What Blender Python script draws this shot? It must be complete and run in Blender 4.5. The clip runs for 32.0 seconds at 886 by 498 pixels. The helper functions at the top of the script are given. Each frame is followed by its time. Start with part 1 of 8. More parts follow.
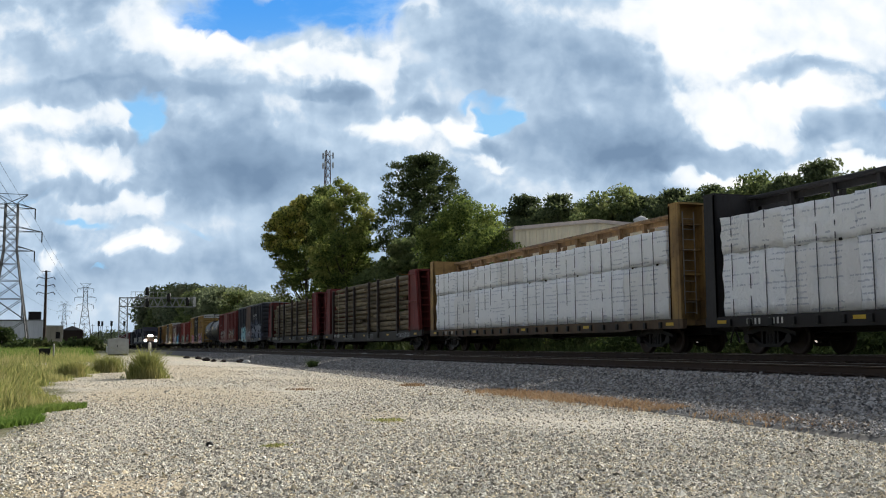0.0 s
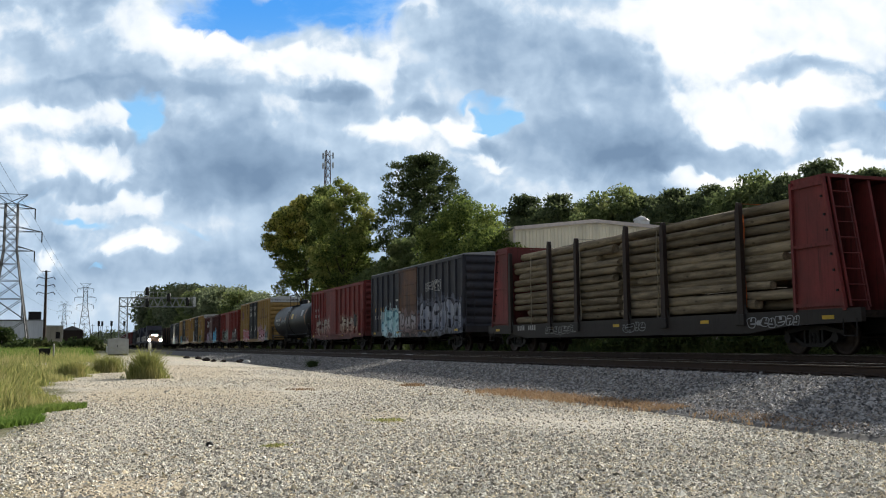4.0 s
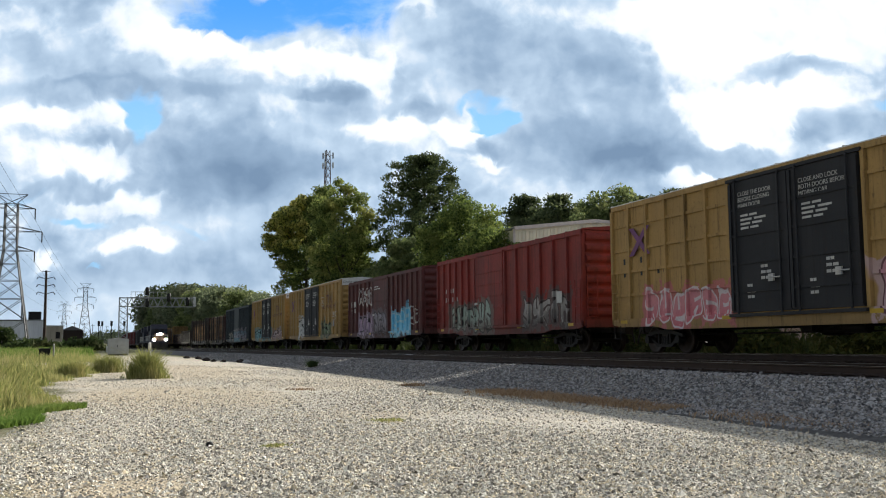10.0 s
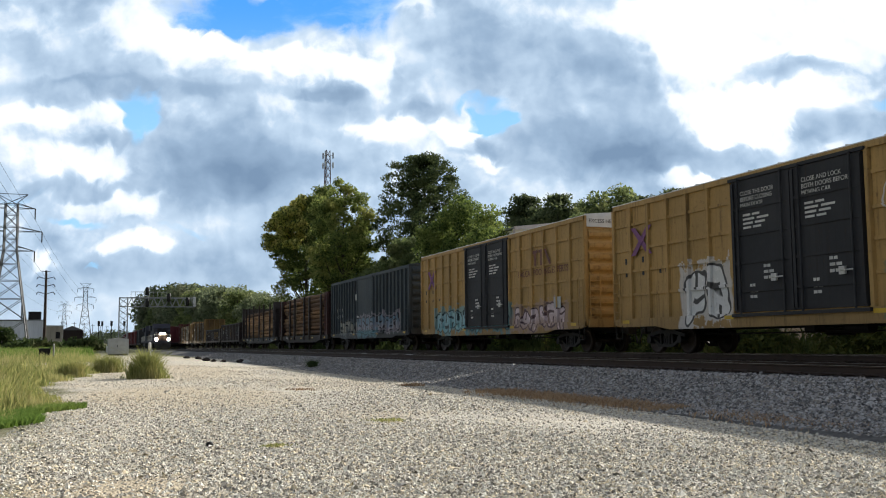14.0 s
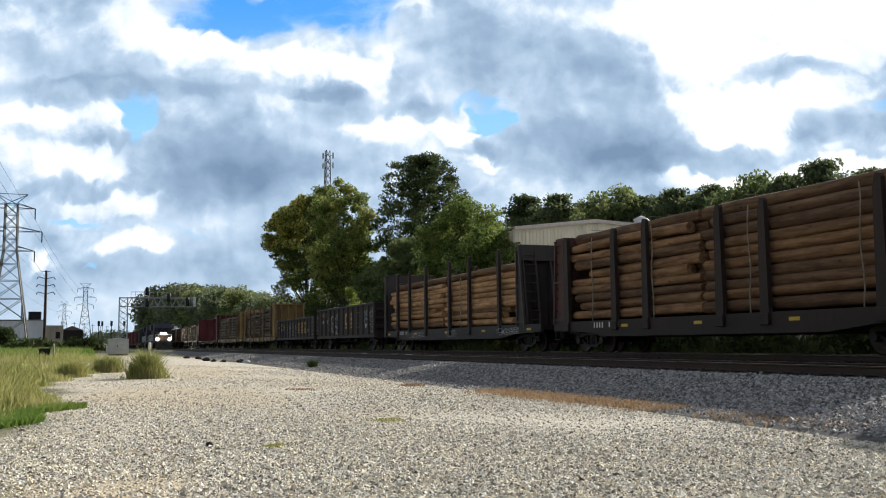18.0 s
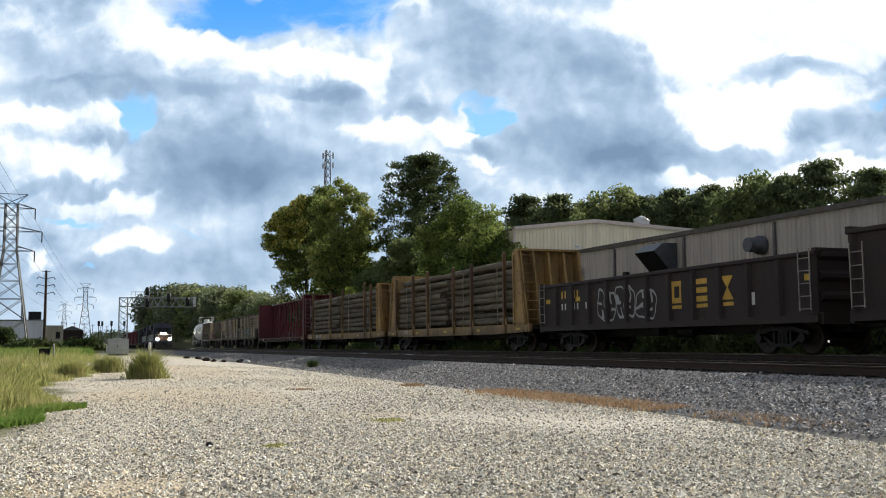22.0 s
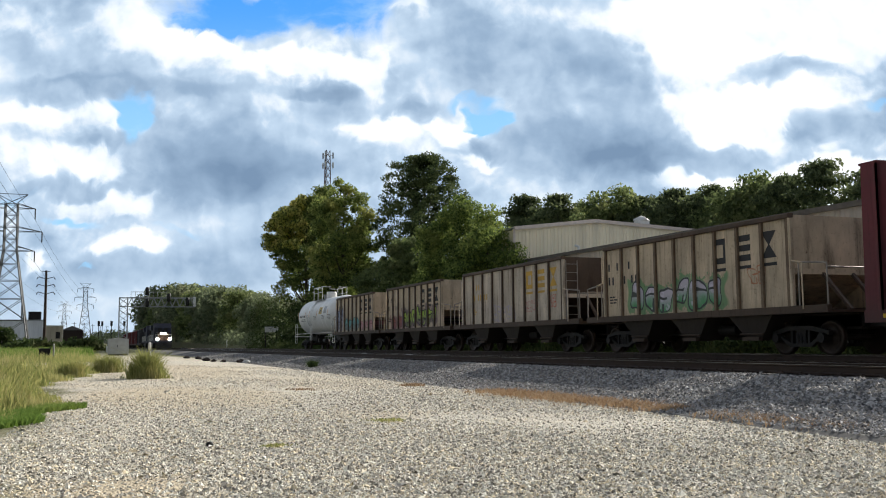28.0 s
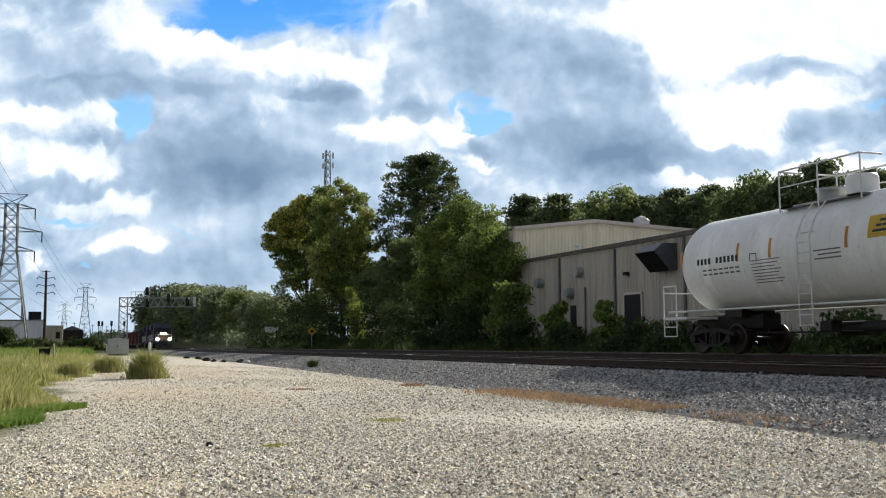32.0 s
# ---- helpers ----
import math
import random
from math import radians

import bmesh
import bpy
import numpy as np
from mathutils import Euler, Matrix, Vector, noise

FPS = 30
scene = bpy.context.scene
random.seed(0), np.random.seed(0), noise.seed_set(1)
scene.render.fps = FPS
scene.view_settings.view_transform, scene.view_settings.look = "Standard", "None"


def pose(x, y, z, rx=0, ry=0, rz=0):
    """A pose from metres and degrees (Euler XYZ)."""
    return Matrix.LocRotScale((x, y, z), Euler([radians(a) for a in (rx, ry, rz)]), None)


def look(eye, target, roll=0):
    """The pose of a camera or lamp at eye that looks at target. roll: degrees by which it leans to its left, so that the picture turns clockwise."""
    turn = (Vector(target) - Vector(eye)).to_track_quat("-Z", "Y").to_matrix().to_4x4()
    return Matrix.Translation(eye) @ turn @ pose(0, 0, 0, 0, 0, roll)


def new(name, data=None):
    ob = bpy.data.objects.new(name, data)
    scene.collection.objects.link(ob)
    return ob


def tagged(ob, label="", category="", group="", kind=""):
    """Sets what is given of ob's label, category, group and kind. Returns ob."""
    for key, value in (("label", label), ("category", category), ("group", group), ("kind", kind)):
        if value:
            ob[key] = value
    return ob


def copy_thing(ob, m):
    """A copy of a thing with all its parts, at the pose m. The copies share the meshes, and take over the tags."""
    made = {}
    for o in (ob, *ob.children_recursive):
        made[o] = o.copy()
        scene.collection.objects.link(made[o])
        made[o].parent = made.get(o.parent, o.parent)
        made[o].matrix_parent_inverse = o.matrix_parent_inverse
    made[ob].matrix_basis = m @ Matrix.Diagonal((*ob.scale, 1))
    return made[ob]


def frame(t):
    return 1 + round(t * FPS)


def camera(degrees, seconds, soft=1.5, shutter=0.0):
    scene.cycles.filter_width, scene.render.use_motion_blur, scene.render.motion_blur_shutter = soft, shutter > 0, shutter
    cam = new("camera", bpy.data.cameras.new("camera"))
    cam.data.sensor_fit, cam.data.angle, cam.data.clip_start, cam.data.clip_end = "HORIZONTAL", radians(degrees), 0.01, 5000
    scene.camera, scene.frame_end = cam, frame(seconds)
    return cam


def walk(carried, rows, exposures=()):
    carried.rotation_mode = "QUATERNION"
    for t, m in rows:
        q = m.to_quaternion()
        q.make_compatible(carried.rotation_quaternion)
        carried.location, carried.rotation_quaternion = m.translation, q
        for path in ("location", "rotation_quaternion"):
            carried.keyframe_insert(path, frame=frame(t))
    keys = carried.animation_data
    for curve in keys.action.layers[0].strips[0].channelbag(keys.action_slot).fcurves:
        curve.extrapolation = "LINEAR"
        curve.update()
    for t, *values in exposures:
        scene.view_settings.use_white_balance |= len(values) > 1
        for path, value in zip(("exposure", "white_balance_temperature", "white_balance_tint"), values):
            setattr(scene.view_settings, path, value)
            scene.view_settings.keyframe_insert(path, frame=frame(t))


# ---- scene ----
# Plan: x points away from the camera across the tracks, y runs along the tracks, z is up.
# The gravel lot is z = 0, the rail heads lie at z = RAIL beside it; the line falls gently away along y.
RAIL = 0.66
FALL = 0.0083
TILT = -math.degrees(math.atan(FALL))
FAR_LIFT = 0.08
FAR_TRACK = 19.09
NEAR_TRACK = 14.0
SPEED = 14.33
END = 32.0

cam = camera(49.46, END, soft=1.05)
HEAD = radians(20.455)
EYE = Vector((0.0, 0.0, 1.25))
AIM = EYE + Vector((math.sin(HEAD), math.cos(HEAD), math.tan(radians(5.18)))) * 50
VIEW = look(EYE, AIM, -0.324)
walk(cam, [(0.0, VIEW), (END, VIEW)], [(0.0, 0.24), (3.0, 0.26), (9.0, 0.36), (17.0, 0.41), (25.0, 0.39), (32.0, 0.36)])

# ---- light: sun behind the train, broken cumulus sky ----
SUN_ELEV = radians(27.8)
SUN_DIR = Vector((1.0, 0.52, 0.0)).normalized() * math.cos(SUN_ELEV) + Vector((0, 0, math.sin(SUN_ELEV)))
sun = new("sun", bpy.data.lights.new("sun", "SUN"))
sun.data.energy, sun.data.angle, sun.data.color = 5.4, radians(0.53), (1.0, 0.95, 0.86)
sun.matrix_basis = look(SUN_DIR * 100, (0, 0, 0))


def grade(y):
    """How much the railway lies above or below its level beside the lot."""
    return -FALL * (y - 15.0)


def ground_z(x, y):
    """The lot and the field are level; the ground sinks along the railway with its grade."""
    into = np.interp(x, [4.5, 10.5, 22.8, 24.6], [0.0, 1.0, 1.0, 0.0])
    return -FALL * np.clip(y - 15.0, 0.0, 600.0) * into


class Nodes:
    """Short hand for building node trees."""

    def __init__(self, tree):
        self.tree = tree
        tree.nodes.clear()

    def put(self, kind, **inputs):
        n = self.tree.nodes.new(kind)
        for key, value in inputs.items():
            sock = n.inputs[int(key[1:])] if key[0] == "i" and key[1:].isdigit() else n.inputs[key.replace("_", " ")]
            if isinstance(value, bpy.types.NodeSocket):
                self.tree.links.new(value, sock)
            else:
                sock.default_value = value
        return n

    def math(self, op, a, b=0.0, c=0.0, clamp=False):
        n = self.tree.nodes.new("ShaderNodeMath")
        n.operation, n.use_clamp = op, clamp
        for i, value in enumerate((a, b, c)):
            if isinstance(value, bpy.types.NodeSocket):
                self.tree.links.new(value, n.inputs[i])
            else:
                n.inputs[i].default_value = value
        return n.outputs[0]

    def smooth(self, x, lo, hi):
        n = self.tree.nodes.new("ShaderNodeMapRange")
        n.interpolation_type = "SMOOTHSTEP"
        self.tree.links.new(x, n.inputs[0])
        n.inputs[1].default_value, n.inputs[2].default_value = lo, hi
        return n.outputs[0]

    def mix(self, fac, a, b, blend="MIX"):
        n = self.tree.nodes.new("ShaderNodeMix")
        n.data_type, n.blend_type = "RGBA", blend
        for sock, value in ((n.inputs[0], fac), (n.inputs[6], a), (n.inputs[7], b)):
            if isinstance(value, bpy.types.NodeSocket):
                self.tree.links.new(value, sock)
            elif isinstance(value, (int, float)):
                sock.default_value = value
            else:
                sock.default_value = (*value[:3], 1)
        return n.outputs[2]

    def noise(self, vec, scale, detail=4.0, rough=0.55, distort=0.0):
        n = self.put("ShaderNodeTexNoise", Scale=scale, Detail=detail, Roughness=rough, Distortion=distort)
        if vec is not None:
            self.tree.links.new(vec, n.inputs["Vector"])
        return n.outputs[0]

    def scaled(self, vec, scale, shift=(0, 0, 0)):
        n = self.put("ShaderNodeMapping", Vector=vec, Scale=scale, Location=shift)
        return n.outputs[0]

    def join(self, x, y, z=0.0):
        n = self.tree.nodes.new("ShaderNodeCombineXYZ")
        for i, value in enumerate((x, y, z)):
            if isinstance(value, bpy.types.NodeSocket):
                self.tree.links.new(value, n.inputs[i])
            else:
                n.inputs[i].default_value = value
        return n.outputs[0]

    def split(self, vec):
        n = self.put("ShaderNodeSeparateXYZ", Vector=vec)
        return n.outputs


world = bpy.data.worlds.new("sky")
scene.world = world
world.use_nodes = True
w = Nodes(world.node_tree)
sky = w.tree.nodes.new("ShaderNodeTexSky")
sky.sky_type, sky.sun_disc = "NISHITA", False
sky.sun_elevation, sky.sun_rotation = SUN_ELEV, math.atan2(SUN_DIR.x, SUN_DIR.y)
coords = w.put("ShaderNodeTexCoord").outputs["Generated"]
wx, wy, wz = w.split(coords)
lift = w.math("ADD", w.math("MAXIMUM", wz, 0.0), 0.12)
deck = w.join(w.math("DIVIDE", wx, lift), w.math("DIVIDE", wy, lift), 0.0)
cover = w.smooth(w.noise(deck, 1.1, 8, 0.58), 0.42, 0.58)
grey = w.smooth(w.noise(deck, 2.3, 6, 0.55), 0.35, 0.7)
cloud = w.mix(grey, (9.9, 9.8, 9.9), (3.6, 3.75, 4.3))
air = w.mix(w.math("MULTIPLY", cover, 0.8), sky.outputs[0], cloud)
back = w.put("ShaderNodeBackground", Color=air, Strength=0.067)
w.tree.links.new(back.outputs[0], w.put("ShaderNodeOutputWorld").inputs[0])


# ---- materials ----
def material(name):
    m = bpy.data.materials.new(name)
    m.use_nodes = True
    return m, Nodes(m.node_tree)


def finish(m, n, colour, rough, metal=0.0, height=None, depth=0.01, strength=0.5, translucent=0.0, coat=0.0, spec=0.5):
    b = n.put("ShaderNodeBsdfPrincipled", Roughness=rough, Metallic=metal)
    if isinstance(colour, bpy.types.NodeSocket):
        n.tree.links.new(colour, b.inputs["Base Color"])
    else:
        b.inputs["Base Color"].default_value = (*colour[:3], 1)
    b.inputs["Coat Weight"].default_value = coat
    b.inputs["Specular IOR Level"].default_value = spec
    if height is not None:
        bump = n.put("ShaderNodeBump", Strength=strength, Distance=depth, Height=height)
        n.tree.links.new(bump.outputs[0], b.inputs["Normal"])
    out = b.outputs[0]
    if translucent:
        t = n.put("ShaderNodeBsdfTranslucent")
        n.tree.links.new(colour, t.inputs[0])
        mixed = n.put("ShaderNodeMixShader", Fac=translucent)
        n.tree.links.new(out, mixed.inputs[1])
        n.tree.links.new(t.outputs[0], mixed.inputs[2])
        out = mixed.outputs[0]
    n.tree.links.new(out, n.put("ShaderNodeOutputMaterial").inputs[0])
    return m


def place(n):
    return n.put("ShaderNodeTexCoord").outputs["Object"]


def shade_of(c, k):
    return tuple(min(1.0, v * k) for v in c[:3])


def plain(name, colour, rough=0.6, metal=0.0, spread=0.25, scale=3.0, fine=40.0, bump=0.3):
    """A painted, cast or cut surface with stains at two scales."""
    m, n = material(name)
    p = place(n)
    rand = n.put("ShaderNodeObjectInfo").outputs["Random"]
    big, small = n.noise(p, scale, 5), n.noise(p, fine, 3)
    c = n.mix(n.smooth(big, 0.3, 0.7), shade_of(colour, 1 - spread), shade_of(colour, 1 + spread))
    c = n.mix(n.math("MULTIPLY", small, 0.5), c, shade_of(colour, 0.55))
    c = n.mix(n.math("MULTIPLY", rand, 0.22), c, shade_of(colour, 0.5))
    r = n.math("ADD", n.math("MULTIPLY", big, 0.25), rough - 0.12, clamp=True)
    return finish(m, n, c, r, metal, small, 0.004, bump, spec=0.35)


def sprayed(n, p, under, seed, y0, y1, z0, z1, fill, second, line, count):
    """A row of sprayed bubble forms between two heights: rounded bodies with slots, an outline and a ragged cloud of paint
    behind them. No fill: the outline strokes alone."""
    x, y, z = n.split(p)
    wob = n.put("ShaderNodeTexNoise", Vector=n.scaled(p, (0, 1, 1), (0, 3.7 * seed, 1.3)), Scale=1.25, Detail=1.0).outputs["Color"]
    wa, wb, _ = n.split(wob)
    ya = n.math("ADD", y, n.math("MULTIPLY", n.math("SUBTRACT", wa, 0.5), 0.75))
    za = n.math("ADD", z, n.math("MULTIPLY", n.math("SUBTRACT", wb, 0.5), 0.55 * (z1 - z0)))
    u = n.math("MULTIPLY", n.math("SUBTRACT", y1, ya), count / (y1 - y0))
    index = n.math("FLOOR", u)
    pick = n.put("ShaderNodeTexWhiteNoise", Vector=n.join(index, seed * 3.1 + y0, z1))
    ra, rb, rc = n.split(pick.outputs["Color"])
    v = n.math("DIVIDE", n.math("SUBTRACT", za, (z0 + z1) / 2), (z1 - z0) / 2)
    v = n.math("ADD", v, n.math("MULTIPLY", n.math("SUBTRACT", rc, 0.5), 0.3))
    s = n.math("MULTIPLY", n.math("SUBTRACT", n.math("FRACT", u), 0.5), 2.0)
    s = n.math("ADD", s, n.math("MULTIPLY", n.math("MULTIPLY", v, n.math("SUBTRACT", rb, 0.5)), 0.35))
    fourth = lambda a: n.math("POWER", n.math("ABSOLUTE", a), 3.2)
    body = n.math("POWER", n.math("ADD", fourth(s), fourth(n.math("MULTIPLY", v, 1.1))), 1 / 3.2)
    flip = n.math("SUBTRACT", n.math("MULTIPLY", n.math("GREATER_THAN", ra, 0.5), 2.0), 1.0)
    turn = n.math("SUBTRACT", n.math("MULTIPLY", n.math("GREATER_THAN", rb, 0.45), 2.0), 1.0)
    below = lambda a, t: n.math("SUBTRACT", 1.0, n.smooth(a, t, t + 0.05))
    # a slot from one side and a slot from the foot or head of each form
    side = n.math("MULTIPLY", below(n.math("ABSOLUTE", n.math("SUBTRACT", v, n.math("MULTIPLY", turn, 0.22))), 0.07), n.smooth(n.math("MULTIPLY", s, flip), -0.3, -0.25))
    foot = n.math("MULTIPLY", below(n.math("ABSOLUTE", n.math("ADD", s, n.math("MULTIPLY", n.math("SUBTRACT", rc, 0.5), 0.5))), 0.11), n.smooth(n.math("MULTIPLY", v, n.math("MULTIPLY", turn, -1.0)), 0.12, 0.17))
    slots = n.math("MULTIPLY", n.math("MAXIMUM", side, foot), below(body, 0.9))
    ring = n.math("MULTIPLY", n.smooth(body, 0.80, 0.84), below(body, 0.93))
    edge = n.math("MAXIMUM", slots, ring)
    span = n.math("MULTIPLY", n.math("GREATER_THAN", u, 0.0), n.math("LESS_THAN", u, float(count)))
    if fill is None:
        return n.mix(n.math("MULTIPLY", n.math("MULTIPLY", edge, span), 0.9), under, line)
    blot = n.noise(n.scaled(p, (0, 1, 1), (0, 1.9 * seed, 0)), 2.2, 4, 0.6)
    cloud = n.smooth(n.math("ADD", n.math("MULTIPLY", n.math("SUBTRACT", blot, 0.5), 2.4), n.math("SUBTRACT", 1.08, n.math("ABSOLUTE", v))), 0.0, 0.12)
    outer = n.math("MULTIPLY", n.smooth(ya, y0 - 0.25, y0 - 0.15), n.math("SUBTRACT", 1.0, n.smooth(ya, y1 + 0.15, y1 + 0.25)))
    c = n.mix(n.math("MULTIPLY", n.math("MULTIPLY", cloud, outer), 0.72), under, second)
    paint = n.mix(n.smooth(n.math("ADD", v, n.math("MULTIPLY", blot, 0.8)), -0.4, 0.9), shade_of(second, 1.15), fill)
    paint = n.mix(n.math("MULTIPLY", n.smooth(n.noise(p, 4.5, 2), 0.58, 0.62), 0.55), paint, shade_of(fill, 1.4))
    paint = n.mix(edge, paint, line)
    c = n.mix(n.math("MULTIPLY", n.math("MULTIPLY", below(body, 0.93), span), 0.93), c, paint)
    return c


def car_paint(name, base, worn, graffiti=(), rust=0.5, dirt=(0.05, 0.042, 0.035), rough=0.6, base_dirt=0.6, streak=0.7):
    """Weathered paint of a freight car: stains, rust streaks, road dirt, and sprayed tags.
    graffiti: rows of (y0, y1, z0, z1, fill, second, line, count) in the car's own metres."""
    m, n = material(name)
    p = place(n)
    x, y, z = n.split(p)
    big = n.noise(p, 0.55, 5, 0.6)
    small = n.noise(p, 9.0, 6, 0.7)
    streaks = n.noise(n.scaled(p, (2.0, 7.0, 0.35)), 1.0, 6, 0.7)
    fade = n.noise(n.scaled(p, (1.0, 1.6, 0.5)), 1.1, 4, 0.6)
    c = n.mix(n.smooth(big, 0.3, 0.7), base, worn)
    c = n.mix(n.math("MULTIPLY", n.smooth(fade, 0.5, 0.72), 0.5), c, shade_of(base, 1.45))
    c = n.mix(n.math("MULTIPLY", n.smooth(streaks, 0.48, 0.72), streak), c, shade_of(worn, 0.42))
    spots = n.smooth(n.math("ADD", n.math("MULTIPLY", small, 0.6), n.math("MULTIPLY", streaks, 0.5)), 0.63, 0.74)
    c = n.mix(n.math("MULTIPLY", spots, rust), c, (0.11, 0.045, 0.022))
    low = n.math("SUBTRACT", 1.0, n.smooth(n.math("ADD", z, n.math("MULTIPLY", small, 0.5)), 0.9, 1.9))
    c = n.mix(n.math("MULTIPLY", low, base_dirt), c, dirt)
    for i, (y0, y1, z0, z1, fill, second, line, count) in enumerate(graffiti):
        c = sprayed(n, p, c, i, y0, y1, z0, z1, fill, second, line, count)
    c = n.mix(n.math("MULTIPLY", n.smooth(streaks, 0.55, 0.75), 0.43 * streak), c, shade_of(dirt, 0.7))
    c = n.mix(n.math("MULTIPLY", n.smooth(small, 0.52, 0.75), 0.4), c, dirt)
    r = n.math("ADD", n.math("MULTIPLY", small, 0.3), rough - 0.12, clamp=True)
    return finish(m, n, c, r, 0.0, small, 0.006, 0.35, spec=0.28)


def sheet_metal(name, colour):
    """Ribbed wall cladding; the ribs are meshes, this gives the weathering."""
    m, n = material(name)
    p = place(n)
    runs = n.noise(n.scaled(p, (1, 2.0, 0.12)), 1.0, 5, 0.6)
    small = n.noise(p, 14.0, 4)
    c = n.mix(n.smooth(runs, 0.35, 0.75), colour, shade_of(colour, 0.72))
    c = n.mix(n.math("MULTIPLY", small, 0.25), c, shade_of(colour, 0.6))
    return finish(m, n, c, 0.45, 0.0, small, 0.003, 0.2)


def ground_material():
    m, n = material("gravel_ground")
    p = place(n)
    x, y, z = n.split(p)
    warp = n.noise(p, 0.35, 5, 0.6)
    warp2 = n.noise(n.scaled(p, (1, 1, 1), (31, 7, 0)), 0.11, 5, 0.6)
    cells = n.put("ShaderNodeTexVoronoi", Vector=p, Scale=38.0)
    stone = n.put("ShaderNodeTexVoronoi", Vector=p, Scale=11.0)
    fine = n.noise(p, 55.0, 3)
    tone = n.split(cells.outputs["Color"])[0]
    tone2 = n.split(stone.outputs["Color"])[1]
    grey = n.mix(tone, (0.15, 0.14, 0.115), (0.80, 0.75, 0.64))
    grey = n.mix(n.math("MULTIPLY", tone2, 0.35), grey, (0.46, 0.43, 0.375))
    dust = n.mix(fine, (0.54, 0.46, 0.32), (0.66, 0.57, 0.41))
    sandy = n.smooth(n.math("ADD", n.math("MULTIPLY", warp, 0.6), n.math("MULTIPLY", warp2, 0.5)), 0.52, 0.66)
    lot = n.mix(n.math("ADD", n.math("MULTIPLY", sandy, 0.4), 0.2), grey, dust)
    # bare trodden patches of sandy dirt
    for cx, cy, rx, ry, amount in ((0.2, 8.5, 0.9, 0.8, 0.9), (1.9, 21.5, 2.0, 4.5, 0.75), (3.2, 38.0, 2.6, 8.0, 0.7), (4.4, 15.2, 1.3, 0.9, 0.5), (6.5, 27.0, 2.0, 4.0, 0.45)):
        ex = n.math("DIVIDE", n.math("SUBTRACT", x, cx), rx)
        ey = n.math("DIVIDE", n.math("SUBTRACT", y, cy), ry)
        d2 = n.math("ADD", n.math("MULTIPLY", ex, ex), n.math("MULTIPLY", ey, ey))
        near = n.math("SUBTRACT", 1.0, n.smooth(n.math("ADD", d2, n.math("MULTIPLY", n.math("SUBTRACT", warp, 0.5), 2.5)), 0.5, 1.6))
        lot = n.mix(n.math("MULTIPLY", near, amount), lot, n.mix(fine, (0.42, 0.34, 0.225), (0.55, 0.46, 0.32)))
    # soil and grass away from the lot, to the side and far along the line
    left = n.math("ADD", n.math("MULTIPLY", n.math("SUBTRACT", warp, 0.5), 3.5), x)
    away = n.math("SUBTRACT", 1.0, n.smooth(left, -1.2, -0.2))
    far = n.smooth(n.math("ADD", n.math("MULTIPLY", warp2, 30.0), y), 75.0, 100.0)
    beyond = n.smooth(n.math("ADD", n.math("MULTIPLY", warp, 3.0), x), 23.0, 25.0)
    green = n.math("MAXIMUM", n.math("MAXIMUM", away, far), beyond)
    road = n.math("MULTIPLY", n.smooth(n.math("ADD", y, n.math("MULTIPLY", warp, 3.0)), 43.0, 45.0), n.math("SUBTRACT", 1.0, n.smooth(n.math("ADD", y, n.math("MULTIPLY", warp, 3.0)), 53.0, 55.5)))
    green = n.math("MULTIPLY", green, n.math("SUBTRACT", 1.0, n.math("MULTIPLY", road, 0.85)))
    soil = n.mix(n.noise(p, 1.3, 5), (0.075, 0.085, 0.03), (0.16, 0.15, 0.06))
    c = n.mix(green, lot, soil)
    h = n.math("ADD", n.math("MULTIPLY", cells.outputs["Distance"], -1.0), n.math("MULTIPLY", fine, 0.3))
    return finish(m, n, c, 0.92, 0.0, h, 0.03, 0.7)


def stone_material(name, dark, light, warm):
    m, n = material(name)
    rand = n.put("ShaderNodeNewGeometry").outputs["Random Per Island"]
    p = place(n)
    c = n.mix(n.smooth(rand, 0.0, 1.0), dark, light)
    c = n.mix(n.smooth(n.math("FRACT", n.math("MULTIPLY", rand, 17.0)), 0.75, 0.85), c, warm)
    c = n.mix(n.math("MULTIPLY", n.noise(p, 60.0, 3), 0.4), c, dark)
    return finish(m, n, c, 0.85)


def leaf_material(name, a, b, c3, translucent=0.35):
    m, n = material(name)
    rand = n.put("ShaderNodeNewGeometry").outputs["Random Per Island"]
    tone = n.put("ShaderNodeObjectInfo").outputs["Random"]
    p = place(n)
    c = n.mix(n.smooth(rand, 0.1, 0.9), a, b)
    c = n.mix(n.smooth(n.noise(p, 0.35, 3), 0.5, 0.7), c, c3)
    c = n.mix(n.math("MULTIPLY", tone, 0.5), c, shade_of(a, 0.9))
    return finish(m, n, c, 0.8, translucent=translucent, spec=0.15)


